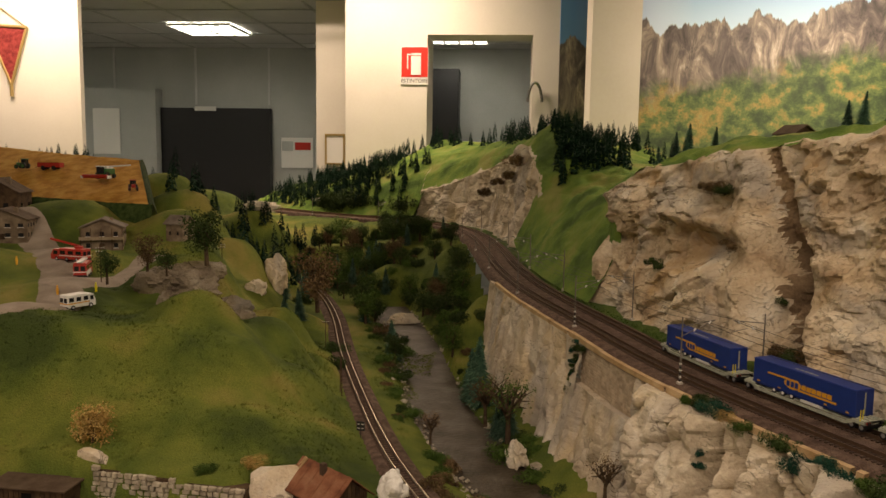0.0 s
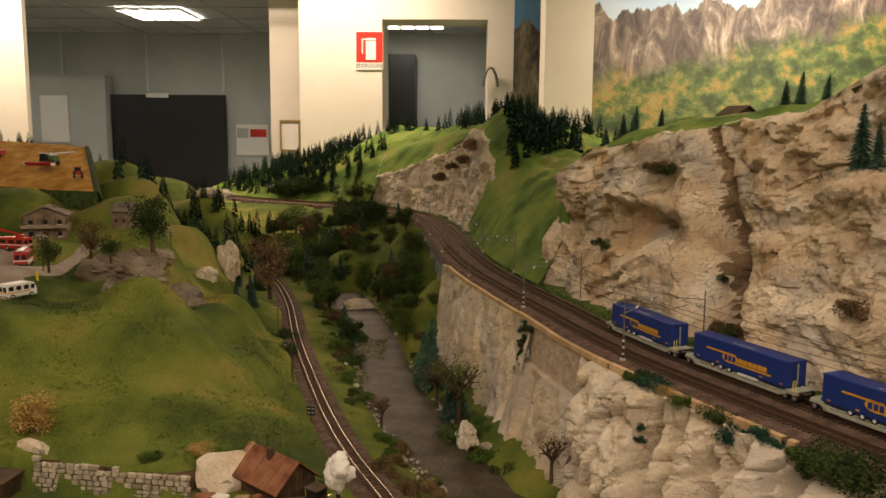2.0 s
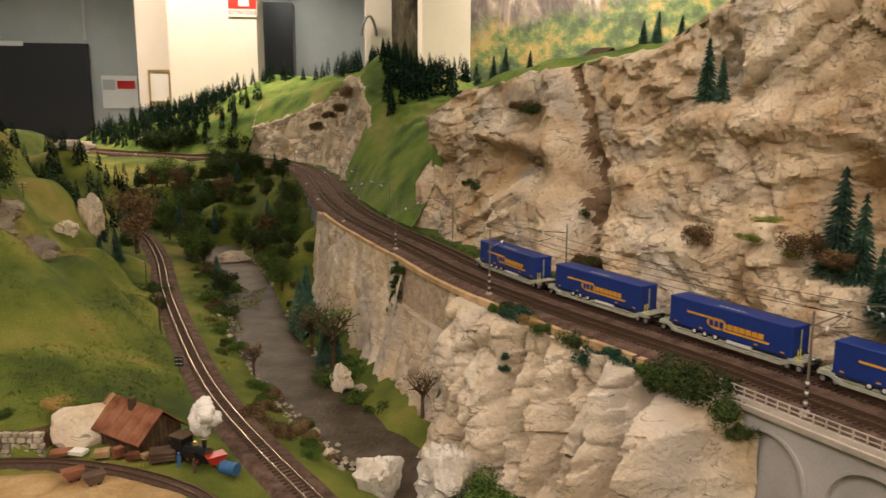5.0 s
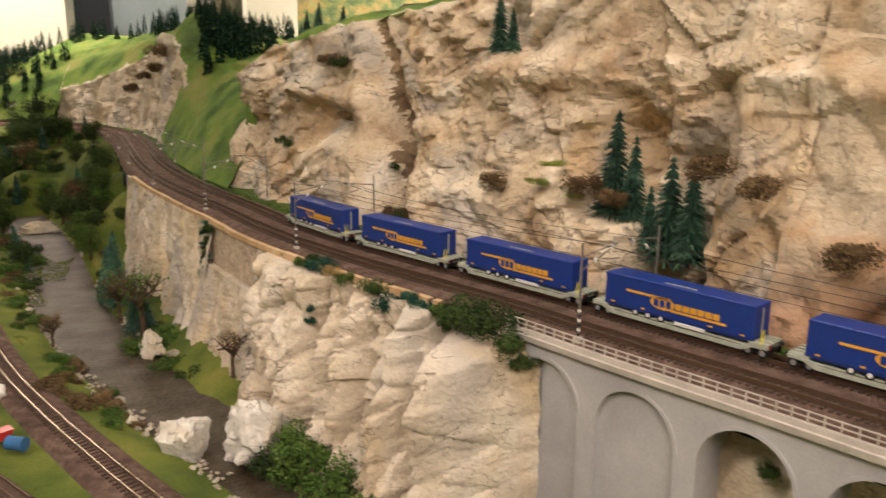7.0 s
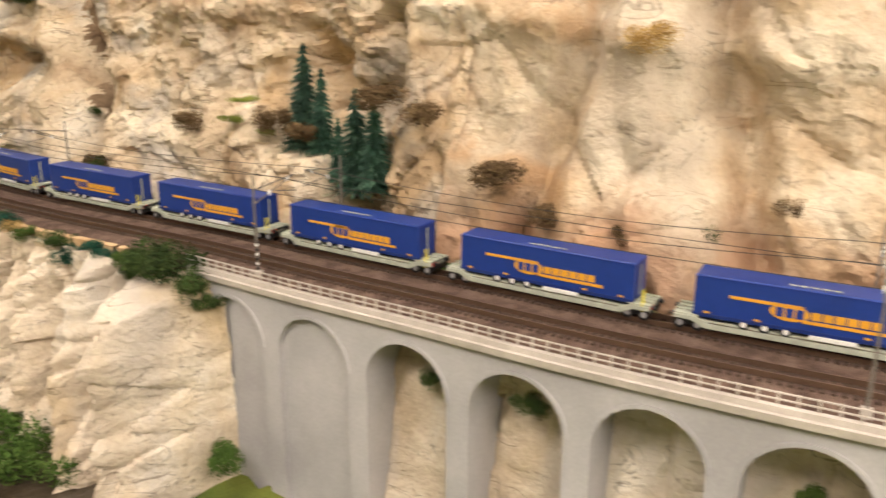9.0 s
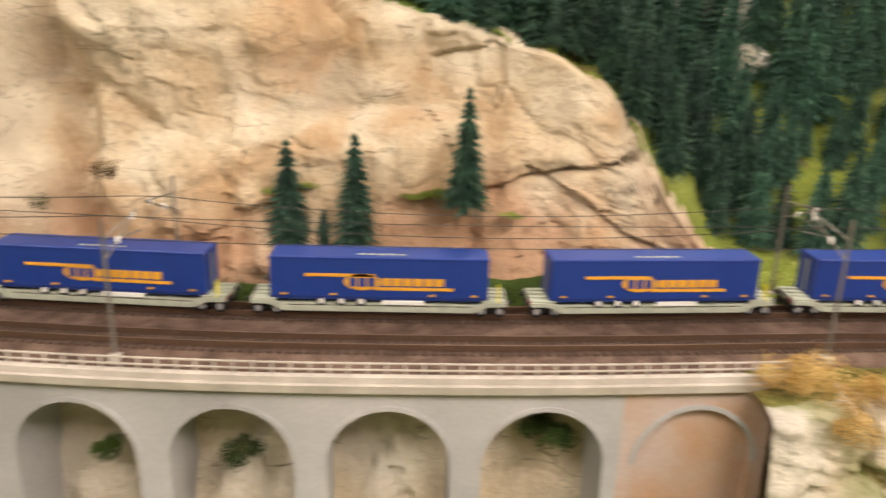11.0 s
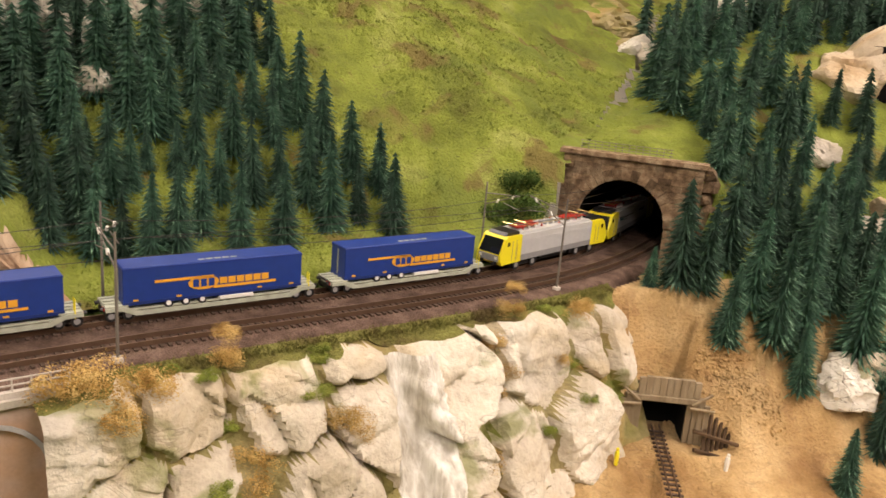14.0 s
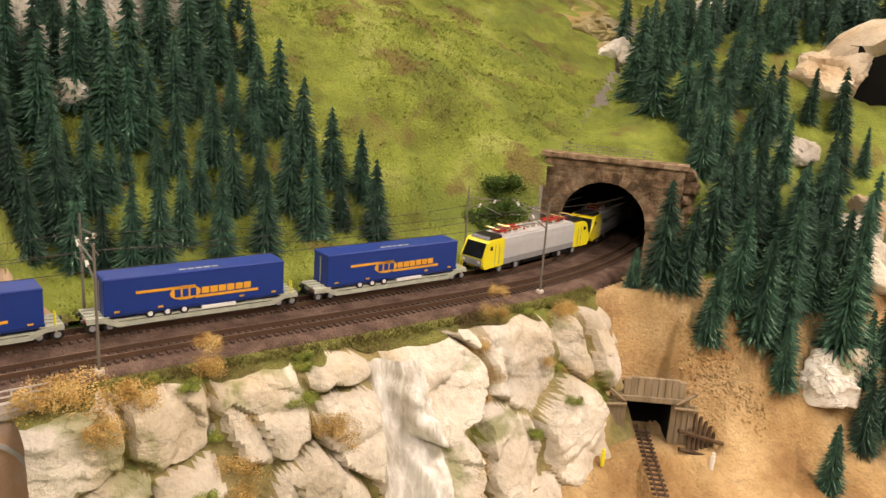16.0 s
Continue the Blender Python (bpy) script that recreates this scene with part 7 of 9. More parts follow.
def wires():
    for off in (.035, .092):
        for dz, sag, nm in ((.0745, .0, "contact_wire"), (.092, .010, "catenary_wire")):
            cu = bpy.data.curves.new(nm, "CURVE")
            cu.dimensions, cu.bevel_depth, cu.bevel_resolution = "3D", .00032, 0
            sp = cu.splines.new("POLY")
            ss = np.arange(4.7, 8.5, .03)
            sp.points.add(len(ss) - 1)
            stops = np.array([4.75, 5.17, 5.54, 5.955, 6.465, 7.0, 7.51, 7.975, 8.6])
            for i, s in enumerate(ss):
                j = int(np.clip(np.searchsorted(stops, s) - 1, 0, len(stops) - 2))
                u = (s - stops[j]) / (stops[j + 1] - stops[j])
                sp.points[i].co = (*at(s, off, 1.0545 + dz - sag * 4 * u * (1 - u)), 1)
            cu.materials.append(M_WIRE)
            tagged(new(nm, cu), "thin dark overhead wire strung along the railway", "overhead wire", "overhead wires")


wires()


# ---- boulders, crags and shrubs of the river side ----
boulder((.388, 1.425, .838), .038, M_PLASTER, "tall white boulder standing at the river edge", 1, (.75, .7, 1.2), n=4, craggy=1)
boulder((.470, 1.400, .838), .044, M_PLASTER, "cracked white boulder beside the river", 2, (1.15, .9, .85), n=4, craggy=1)
boulder((-.03, 3.04, .82), .045, M_ROCK_PALE, "pale rock slab in the upper river", 3, (1.3, .8, .5), n=4, craggy=1)
boulder((-.46, 3.03, .955), .055, M_ROCK_PALE, "pale outcrop above the lower track", 4, (.6, .8, 1.2), n=4, craggy=1)
boulder((-.44, 2.72, .965), .045, M_ROCK_PALE, "pale outcrop on the grassy bank", 5, (1.2, .8, .7), n=4, craggy=1)
boulder((.375, 3.45, 1.385), .035, M_ROCK_PALE, "pale boulder on the far green ridge", 6)
boulder((-.82, 3.98, 1.135), .07, M_ROCK_WHITE, "pale sand heap beside the far track", 7, (1.4, 1, .5), n=4, craggy=1)
boulder((.33, 1.83, .83), .026, M_ROCK_WHITE, "whitish rock under a gnarled tree", 8, (1, .8, .9), n=4, craggy=1)
rr = random.Random(21)
for k in range(46):
    u = rr.random()
    i = int(u * (len(RIVER_D) - 30)) + 6
    x, y = RIVER_D[i]
    side = rr.choice((-1, 1, 1))
    x += side * rr.uniform(.075, .095)
    boulder((x, y + rr.uniform(-.02, .02), .818), rr.uniform(.006, .013), M_STONE, "grey river stone lying along the bank", k + 60, n=1, group="river stones")
def waterfall():
    verts, nv = [], 70
    us = np.linspace(-1, 1, 25)
    for u in us:
        for v in np.linspace(0, 1, nv):
            z = 1.036 - .25 * v
            s = 7.745 + u * (.026 + .012 * v) * (1 + .45 * noise.noise(Vector((u * 2, v * 6, 0)))) + .010 * v
            edge = max(0, abs(u) - .7) * .022
            verts.append(at(s, crag_off(s, z)[0] - .0035 - .002 * noise.fractal(Vector((u * 6, v * 3, 2)), 1, 2, 3) + edge, z))
    tagged(link("waterfall", verts, grid_faces(len(us), nv), M_WATERFALL, smooth=True), "glossy white waterfall running down the crags", "waterfall", kind="structure")


waterfall()

rr_ivy = random.Random(61)
B = [  # tone, s, off, z, radius
    ("blue", 6.05, -.012, 1.045, .022), ("dark", 6.02, -.010, 1.045, .020), ("dark", 6.17, -.014, 1.045, .018), ("blue", 6.20, -.024, 1.035, .018), ("blue", 6.25, -.018, 1.04, .014), ("dark", 6.33, -.02, 1.048, .026),
    ("dark", 6.37, -.018, 1.048, .028), ("dark", 6.405, -.02, 1.035, .022), ("brown", 5.93, .19, 1.08, .030), ("brown", 5.95, .17, 1.07, .026), ("dark", 5.865, .238, 1.15, .015), ("brown", 5.69, .215, 1.323, .026), ("dark", 5.715, .215, 1.318, .022), ("brown", 5.655, .21, 1.325, .018), ("brown", 5.985, .20, 1.085, .034), ("dark", 5.96, .19, 1.08, .028), ("brown", 6.02, .185, 1.075, .03), ("brown", 5.74, .205, 1.232, .016), ("brown", 5.775, .20, 1.228, .014),
    ("dark", 5.535, .175, 1.172, .018), ("dark", 5.56, .175, 1.165, .016), ("brown", 6.20, .185, 1.165, .022), ("brown", 6.34, .18, 1.175, .025), ("brown", 6.37, .178, 1.165, .022), ("brown", 6.52, .165, 1.215, .028), ("brown", 6.56, .158, 1.20, .026),
    ("brown", 6.675, .135, 1.155, .026), ("brown", 6.70, .12, 1.115, .022), ("ochre", 6.805, .175, 1.28, .026), ("brown", 6.765, .11, 1.08, .018), ("dark", 6.85, .15, 1.115, .020), ("brown", 6.92, .15, 1.145, .018), ("brown", 6.79, .125, 1.11, .016),
    ("brown", 4.05, .17, 1.36, .05), ("brown", 3.9, .16, 1.30, .045), ("brown", 3.6, .15, 1.22, .045), ("brown", 3.75, .16, 1.27, .04), ("ochre", 7.455, -.02, 1.052, .026), ("ochre", 7.48, -.022, 1.054, .028), ("ochre", 7.505, -.03, 1.048, .026), ("ochre", 7.49, -.05, 1.035, .022), ("green", 7.53, -.015, 1.05, .014), ("green", 7.56, -.03, 1.045, .016), ("green", 7.66, -.02, 1.05, .014),
    ("ochre", 7.575, -.03, 1.055, .020), ("ochre", 7.572, -.028, 1.078, .013), ("ochre", 7.60, -.085, 1.01, .016), ("ochre", 7.605, -.115, .955, .028), ("ochre", 7.59, -.105, .975, .022), ("ochre", 7.68, -.085, .99, .024), ("ochre", 7.665, -.08, 1.0, .022), ("green", 7.645, -.07, 1.02, .022), ("green", 7.655, -.05, 1.04, .02),
    ("ochre", 7.845, -.055, 1.025, .020), ("ochre", 7.85, -.065, 1.00, .022), ("ochre", 7.838, -.075, .98, .020), ("ochre", 7.825, -.11, .925, .024), ("ochre", 7.935, -.075, 1.0, .016), ("ochre", 7.875, -.02, 1.056, .018), ("ochre", 7.88, -.018, 1.078, .012), ("ochre", 7.965, -.03, 1.045, .020), ("ochre", 7.985, -.03, 1.04, .018), ("green", 7.92, -.02, 1.05, .014),
    ("green", 7.55, -.09, .965, .024), ("green", 7.945, -.08, .965, .014), ("green", 7.955, -.075, .985, .012), ("green", 7.90, -.105, .935, .018), ("green", 7.49, -.09, .955, .014), ("green", 7.575, -.08, 1.0, .018), ("green", 7.985, -.07, .95, .02),
    ("green", 6.98, .03, .97, .016), ("dark", 7.08, .012, .98, .018), ("dark", 7.30, .02, .99, .024), ("dark", 6.76, .012, .99, .018), ("dark", 6.66, .02, .985, .016), ("green", 6.44, -.03, .86, .03), ("green", 6.22, -.115, .835, .045), ("green", 6.16, -.12, .84, .05),
    ("green", 6.09, -.10, .845, .045), ("dark", 6.12, -.13, .83, .04), ("green", 6.27, -.11, .835, .035), ("dark", 8.06, .145, 1.08, .03), ("green", 8.08, .15, 1.11, .036), ("green", 8.06, .165, 1.10, .032), ("green", 8.10, .17, 1.14, .03), ("green", 8.07, .155, 1.08, .03), ("green", 8.09, .15, 1.07, .024), ("dark", 7.47, .16, 1.07, .02), ("brown", 7.45, .15, 1.07, .022)]
for tone, s, o, z, r in B:
    if o < 0 and 6 < s < 6.42 and z > 1:
        r *= 1.35
    if o > .1 and 6.1 < s < 7 and z < 1.33:
        o, r = o - (.016 if z > 1.15 else -.02), r * 1.2
    if o < 0 and s > 7.44:
        o, r = max(o, crag_off(s, min(z, 1.04))[0] + .002) if z < 1.045 else o, r * (1.1 if tone == "ochre" else .85)
        tone = "moss" if tone == "green" else tone
    bush(at(s, o, z), r, tone, .55 if tone == "moss" else .8)

# ivy down the edge of the masonry, scrub along the drop
for k in range(16):
    u = k / 15
    bush(at(5.632 + .012 * math.sin(k * 1.7) - .01 * u, -.016 - .004 * u, 1.042 - .10 * u), rr_ivy.uniform(.007, .012), "dark" if k % 3 else "blue", .9)
for s, o, z, r, tone in ((5.66, -.014, 1.035, .012, "dark"), (6.065, -.04, 1.0, .010, "blue"), (6.068, -.045, .985, .009, "blue"), (6.0, -.018, 1.046, .016, "green"), (6.08, -.016, 1.048, .016, "ochre"), (6.11, -.018, 1.046, .016, "green"), (6.235, -.02, 1.048, .014, "blue"), (6.29, -.022, 1.044, .016, "green"), (6.31, -.03, 1.035, .014, "dark"), (6.42, -.022, 1.02, .016, "dark"),
                         (5.36, .165, 1.075, .02, "brown"), (5.45, .17, 1.075, .018, "brown"), (5.50, .17, 1.07, .014, "dark")):
    bush(at(s, o, z), r, tone, .9)

# dry scrub and moss in the clefts of the white crags
for k in range(90):
    s, z = rr_ivy.uniform(7.45, 8.02), rr_ivy.uniform(.86, 1.035)
    m, _ = block_mask(s, z)
    if m > .003 or abs(s - 7.745) < .045:
        continue
    bush(at(s, crag_off(s, z)[0] + .002, z), rr_ivy.uniform(.010, .019), rr_ivy.choice(("ochre", "moss", "ochre", "brown")), .8)
# green cushions on the ledges of the sandy cliff
for s, o, z, r in ((7.06, .175, 1.135, .020), (7.105, .178, 1.137, .016), (7.225, .178, 1.132, .022), (7.25, .178, 1.132, .020), (7.205, .178, 1.130, .016), (7.29, .175, 1.115, .012), (6.30, .165, 1.20, .022), (6.27, .165, 1.175, .024), (6.33, .165, 1.165, .02)):
    bush(at(s, o, z), r, "moss", .3)

# thicket along the valley head and the far bank
for k in range(330):
    x, y = rr.uniform(-.60, .20), rr.uniform(2.45, 4.15)
    s_, o_ = beside([x], [y])
    if far_from(RIVER_D, np.array([x]), np.array([y]))[0] < .075 or far_from(LOWER_D, np.array([x]), np.array([y]))[0] < .06 or o_[0] > -.045 or o_[0] < -.62:
        continue
    if x < -.16 - .55 * (y - 2.45) / 1.4 or y < 2.75 and x < -.02:
        continue
    z = ground_z(x, y)
    if rr.random() < .5:
        bush((x, y, z), rr.uniform(.025, .05), rr.choice(("dark", "green", "green", "dark", "brown")), 1.0)
    elif rr.random() < .8:
        leafy_tree((x, y, z - .004), rr.uniform(.07, .125), rr.choice(("dark", "dark", "green", "dark", "brown")))
    else:
        plant(FIRS, Vector((x, y, z - .004)), rr.uniform(.07, .12), rr)
# scrub along both banks of the river and beside the lower track
for k in range(90):
    i = rr.randrange(14, len(RIVER_D) - 20)
    x, y = RIVER_D[i]
    side = rr.choice((-1, -1, 1))
    x, y = x + side * rr.uniform(.085, .125), y + rr.uniform(-.02, .02)
    if far_from(LOWER_D, np.array([x]), np.array([y]))[0] < .055 or y < 1.5 and side < 0 or beside([x], [y])[1][0] > -.07:
        continue
    bush((x, y, ground_z(x, y)), rr.uniform(.012, .028), rr.choice(("dark", "green", "brown", "green")), .8)
for x, y, r, tone in ((.50, 1.46, .042, "green"), (.52, 1.43, .04, "green"), (.485, 1.50, .036, "dark"), (.535, 1.395, .04, "green"), (.55, 1.36, .042, "green"), (.565, 1.32, .04, "dark"), (.36, 1.90, .04, "green"), (.38, 1.865, .036, "green"), (.345, 1.95, .03, "dark"), (.235, 2.2, .03, "dark"), (.21, 2.3, .032, "green"), (.02, 2.62, .05, "green"), (.0, 2.45, .045, "green"), (.05, 2.35, .04, "dark"), (-.02, 2.75, .05, "dark"), (.32, 1.86, .045, "green"), (.37, 1.76, .045, "green"), (.40, 1.70, .04, "dark"), (.21, 1.80, .03, "brown"), (.2, 1.66, .04, "brown"), (.24, 1.60, .035, "brown"),
                      (.12, 2.80, .05, "dark"), (.24, 2.55, .035, "dark"), (-.08, 1.60, .03, "ochre"), (-.15, 1.565, .022, "green"), (.12, 2.05, .03, "green"), (-.11, 2.3, .04, "dark"), (-.16, 2.5, .045, "dark")):
    bush((x, y, ground_z(x, y)), r, tone)
leafy_tree((-.258, 2.763, .905), .16, "brown")
leafy_tree((.315, 1.90, .835), .13, "green", True)
leafy_tree((.27, 1.99, .835), .10, "brown", True)
leafy_tree((.17, 1.86, .84), .062, "brown", True)
leafy_tree((.455, 1.57, .865), .075, "brown", True)
leafy_tree((-.345, 1.60, .895), .085, "ochre")
leafy_tree((-.36, 2.14, 1.13), .12, "dark")
leafy_tree((-.47, 2.08, 1.12), .07, "brown")
leafy_tree((-.53, 2.02, 1.10), .07, "dark")
leafy_tree((-.40, 2.02, 1.12), .055, "dark")

for k in range(16):
    bush(at(rr.uniform(2.2, 2.95), rr.uniform(.15, .26), 1.07 + rr.uniform(0, .05)), rr.uniform(.06, .10), "dark", 1.0)
# bare rock among the forest and above the tunnel
for x, y, r, sq in ((1.60, .425, .050, (.6, .6, 2.0)), (1.60, .39, .030, (.7, .6, 1.6)), (1.755, .322, .046, (.7, .6, 1.9)), (1.79, .30, .034, (.7, .7, 1.8)), (1.68, .375, .04, (.7, .6, 1.9)), (1.605, .352, .024, (.7, .7, 1.5)), (1.575, .345, .020, (1.2, .8, .8)), (1.715, .36, .035, (.7, .7, 1.6))):
    s_, o_ = beside([x], [y])
    boulder((x, y, slope_z(s_[0], o_[0]) + r * .5), r, M_PLASTER, "bare pale rock standing among the firs", x * 23, sq, n=4, group="rocks in the forest", craggy=.6)
for x, y, r, m in ((2.32, -.59, .055, M_PLASTER), (2.277, -.405, .032, M_PLASTER), (2.26, -.42, .022, M_ROCK_WHITE), (2.034, -.701, .045, M_ROCK_RED), (2.05, -.735, .05, M_ROCK_RED), (1.888, -.615, .026, M_ROCK_WHITE), (1.585, -.56, .036, M_PLASTER), (1.60, -.585, .030, M_ROCK_WHITE), (1.763, -.655, .036, M_ROCK_WHITE), (1.735, -.665, .034, M_ROCK_WHITE), (1.70, -.66, .030, M_ROCK_WHITE), (1.80, -.69, .03, M_ROCK_RED)):
    boulder((x, y, bank_surface(x, y) + r * .15), r, m, "bare pale rock on the wooded bank", x * 41 + y, (1.2, .9, .9), n=4, group="rocks of the bank", craggy=.6)
for x, y, r in ((2.42, -.37, .05), (2.48, -.39, .06), (2.38, -.40, .04), (2.55, -.36, .06), (2.33, -.40, .03)):
    s_, o_ = beside([x], [y])
    boulder((x, y, slope_z(s_[0], o_[0]) - r * .35), r, M_ROCK_MOSSY, "mossy grey rock in the hollow above the tunnel", x * 13 + y, (1.2, 1.2, .6), n=4, group="rocks in the hollow", craggy=.8)


def rock_arch():
    c = Vector((2.015, -.80, bank_surface(2.015, -.80) + .02))
    side, up, out = Vector((.5, .867, 0)).normalized(), Vector((0, 0, 1)), Vector((-.867, .5, 0)).normalized()
    t = thing("rock_tunnel", Matrix.Identity(4), "rough natural rock arch over a dark tunnel mouth", "tunnel")
    n = 15
    verts, faces = [], []
    for i in range(n + 1):
        a = math.pi * i / n
        for r, d in ((.048, -.15), (.048, .01), (.058, .028), (.085, .026), (.105, .0), (.12, -.08)):
            p = c + side * math.cos(a) * r * 1.05 + up * (math.sin(a) * r * 1.15 - .02) + out * d
            q = Vector(p) * 14
            verts.append(p + out * .02 * noise.fractal(q, 1, 2, 4) + up * .014 * noise.fractal(q + Vector((5, 0, 0)), 1, 2, 3))
    link("arch_rock", verts, grid_faces(n + 1, 6), M_ROCK_RED, t, smooth=True, crease=30)
    bm = bmesh.new()
    box(bm, -.06, .06, -.01, 0, -.08, .06)
    ob = part("dark_mouth", bm, M_DARK, t, "black opening of the rock tunnel")
    ob.matrix_basis = Matrix.Translation(c + out * .012) @ Matrix(((side.x, -out.x, 0, 0), (side.y, -out.y, 0, 0), (0, 0, 1, 0), (0, 0, 0, 1)))


rock_arch()


# ---- loose turf: short blades standing out of the scatter grass ----
def turf(name, count, place, material, label, seed):
    q = random.Random(seed)
    verts, faces = [], []
    for _ in range(count):
        p = place(q)
        if p is None:
            continue
        for _ in range(3):
            a, h, w = q.uniform(0, 6.28), q.uniform(.002, .0055), q.uniform(.0006, .0013)
            d = Vector((math.cos(a), math.sin(a), 0))
            c = p + Vector((q.uniform(-.003, .003), q.uniform(-.003, .003), -.001))
            k = len(verts)
            verts += [c - d * w, c + d * w, c + Vector((q.uniform(-.003, .003), q.uniform(-.003, .003), h))]
            faces.append((k, k + 1, k + 2))
    tagged(link(name, verts, faces, material), label, "grass", kind="stuff")


def meadow_spot(q):
    s, o = q.uniform(7.5, 8.6), .13 + .55 * q.random()
    if noise.noise(Vector((s * 9, o * 9, 2))) < -.15 or (s > 8.1 and o < .17):
        return None
    return at(s, o, slope_z(s, o))


def mound_spot(q):
    x, y = q.uniform(-.62, .12), q.uniform(1.56, 2.6)
    if noise.noise(Vector((x * 8, y * 8, 2))) < -.2 or far_from(LOWER_D, np.array([x]), np.array([y]))[0] < .045:
        return None
    return Vector((x, y, ground_z(x, y)))


turf("grass", 12000, meadow_spot, M_GRASS_BRIGHT, "short yellow-green turf on the meadow", 5)
turf("grass", 15000, mound_spot, M_VALLEY, "short green turf on the mound", 6)
turf("grass", 2500, lambda q: at(q.uniform(4.8, 7.45), q.uniform(.122, .165), 1.053), M_LEAF_GREEN, "green turf along the cliff foot", 7)
turf("grass", 1200, lambda q: at(q.uniform(7.45, 8.05), q.uniform(-.018, .002), 1.050), M_VERGE, "dry turf on top of the crags", 8)


# ---- wheat field terrace ----
def wheat():
    nr, nl, fr, fl = Vector((-.765, 2.733, 1.215)), Vector((-1.75, 2.93, 1.245)), Vector((-.985, 3.144, 1.345)), Vector((-2.1, 3.45, 1.42))
    nu, nv = 60, 40
    verts = []
    for u in np.linspace(0, 1, nu):
        for v in np.linspace(0, 1, nv):
            p = nr.lerp(nl, u).lerp(fr.lerp(fl, u), v)
            verts.append((p.x, p.y, p.z + .0025 * noise.noise(p * 60) + .006 * noise.noise(p * 9)))
    tagged(link("wheat_field", verts, grid_faces(nu, nv), M_WHEAT, smooth=True), "golden ripe wheat field on a raised terrace", "field", kind="structure")
    verts = []
    for u in np.linspace(-.02, 1, 60):
        p = nr.lerp(nl, u)
        for d, z in ((0, .002), (-.012, .004), (-.02, -.02), (-.03, -.10)):
            verts.append((p.x, p.y + d, p.z + z + .003 * noise.noise(p * 80)))
    tagged(link("hedge", verts, grid_faces(60, 4), M_LEAF_DARK, smooth=True), "dark hedge bank below the wheat field", "hedge", kind="structure")
    verts = []
    for u in np.linspace(0, 1, 20):
        p = nr.lerp(fr, u)
        for d, z in ((0, .002), (.014, .006), (.025, -.02), (.04, -.10)):
            verts.append((p.x + d, p.y, p.z + z + .003 * noise.noise(p * 80)))
    tagged(link("hedge", verts, grid_faces(20, 4), M_LEAF_DARK, smooth=True), "dark hedge bank beside the wheat field", "hedge", kind="structure")


wheat()
ROAD = [(-1.1, 1.62), (-.85, 1.67), (-.68, 1.75), (-.59, 1.86), (-.60, 1.96), (-.66, 2.07), (-.74, 2.2), (-.86, 2.36), (-1.0, 2.52), (-1.25, 2.72)]
strip_on("road", ROAD, .045, .006, M_ROAD, "pale grey village road climbing the hill", "road", nv=7)
strip_on("road", [(-.64, 2.0), (-.60, 2.12), (-.58, 2.25), (-.60, 2.4)], .04, .006, M_ROAD, "pale gravel yard before the chalets", "road", nv=7)


def gz(x, y, lift=0.0):
    return Vector((x, y, ground_z(x, y) + lift))


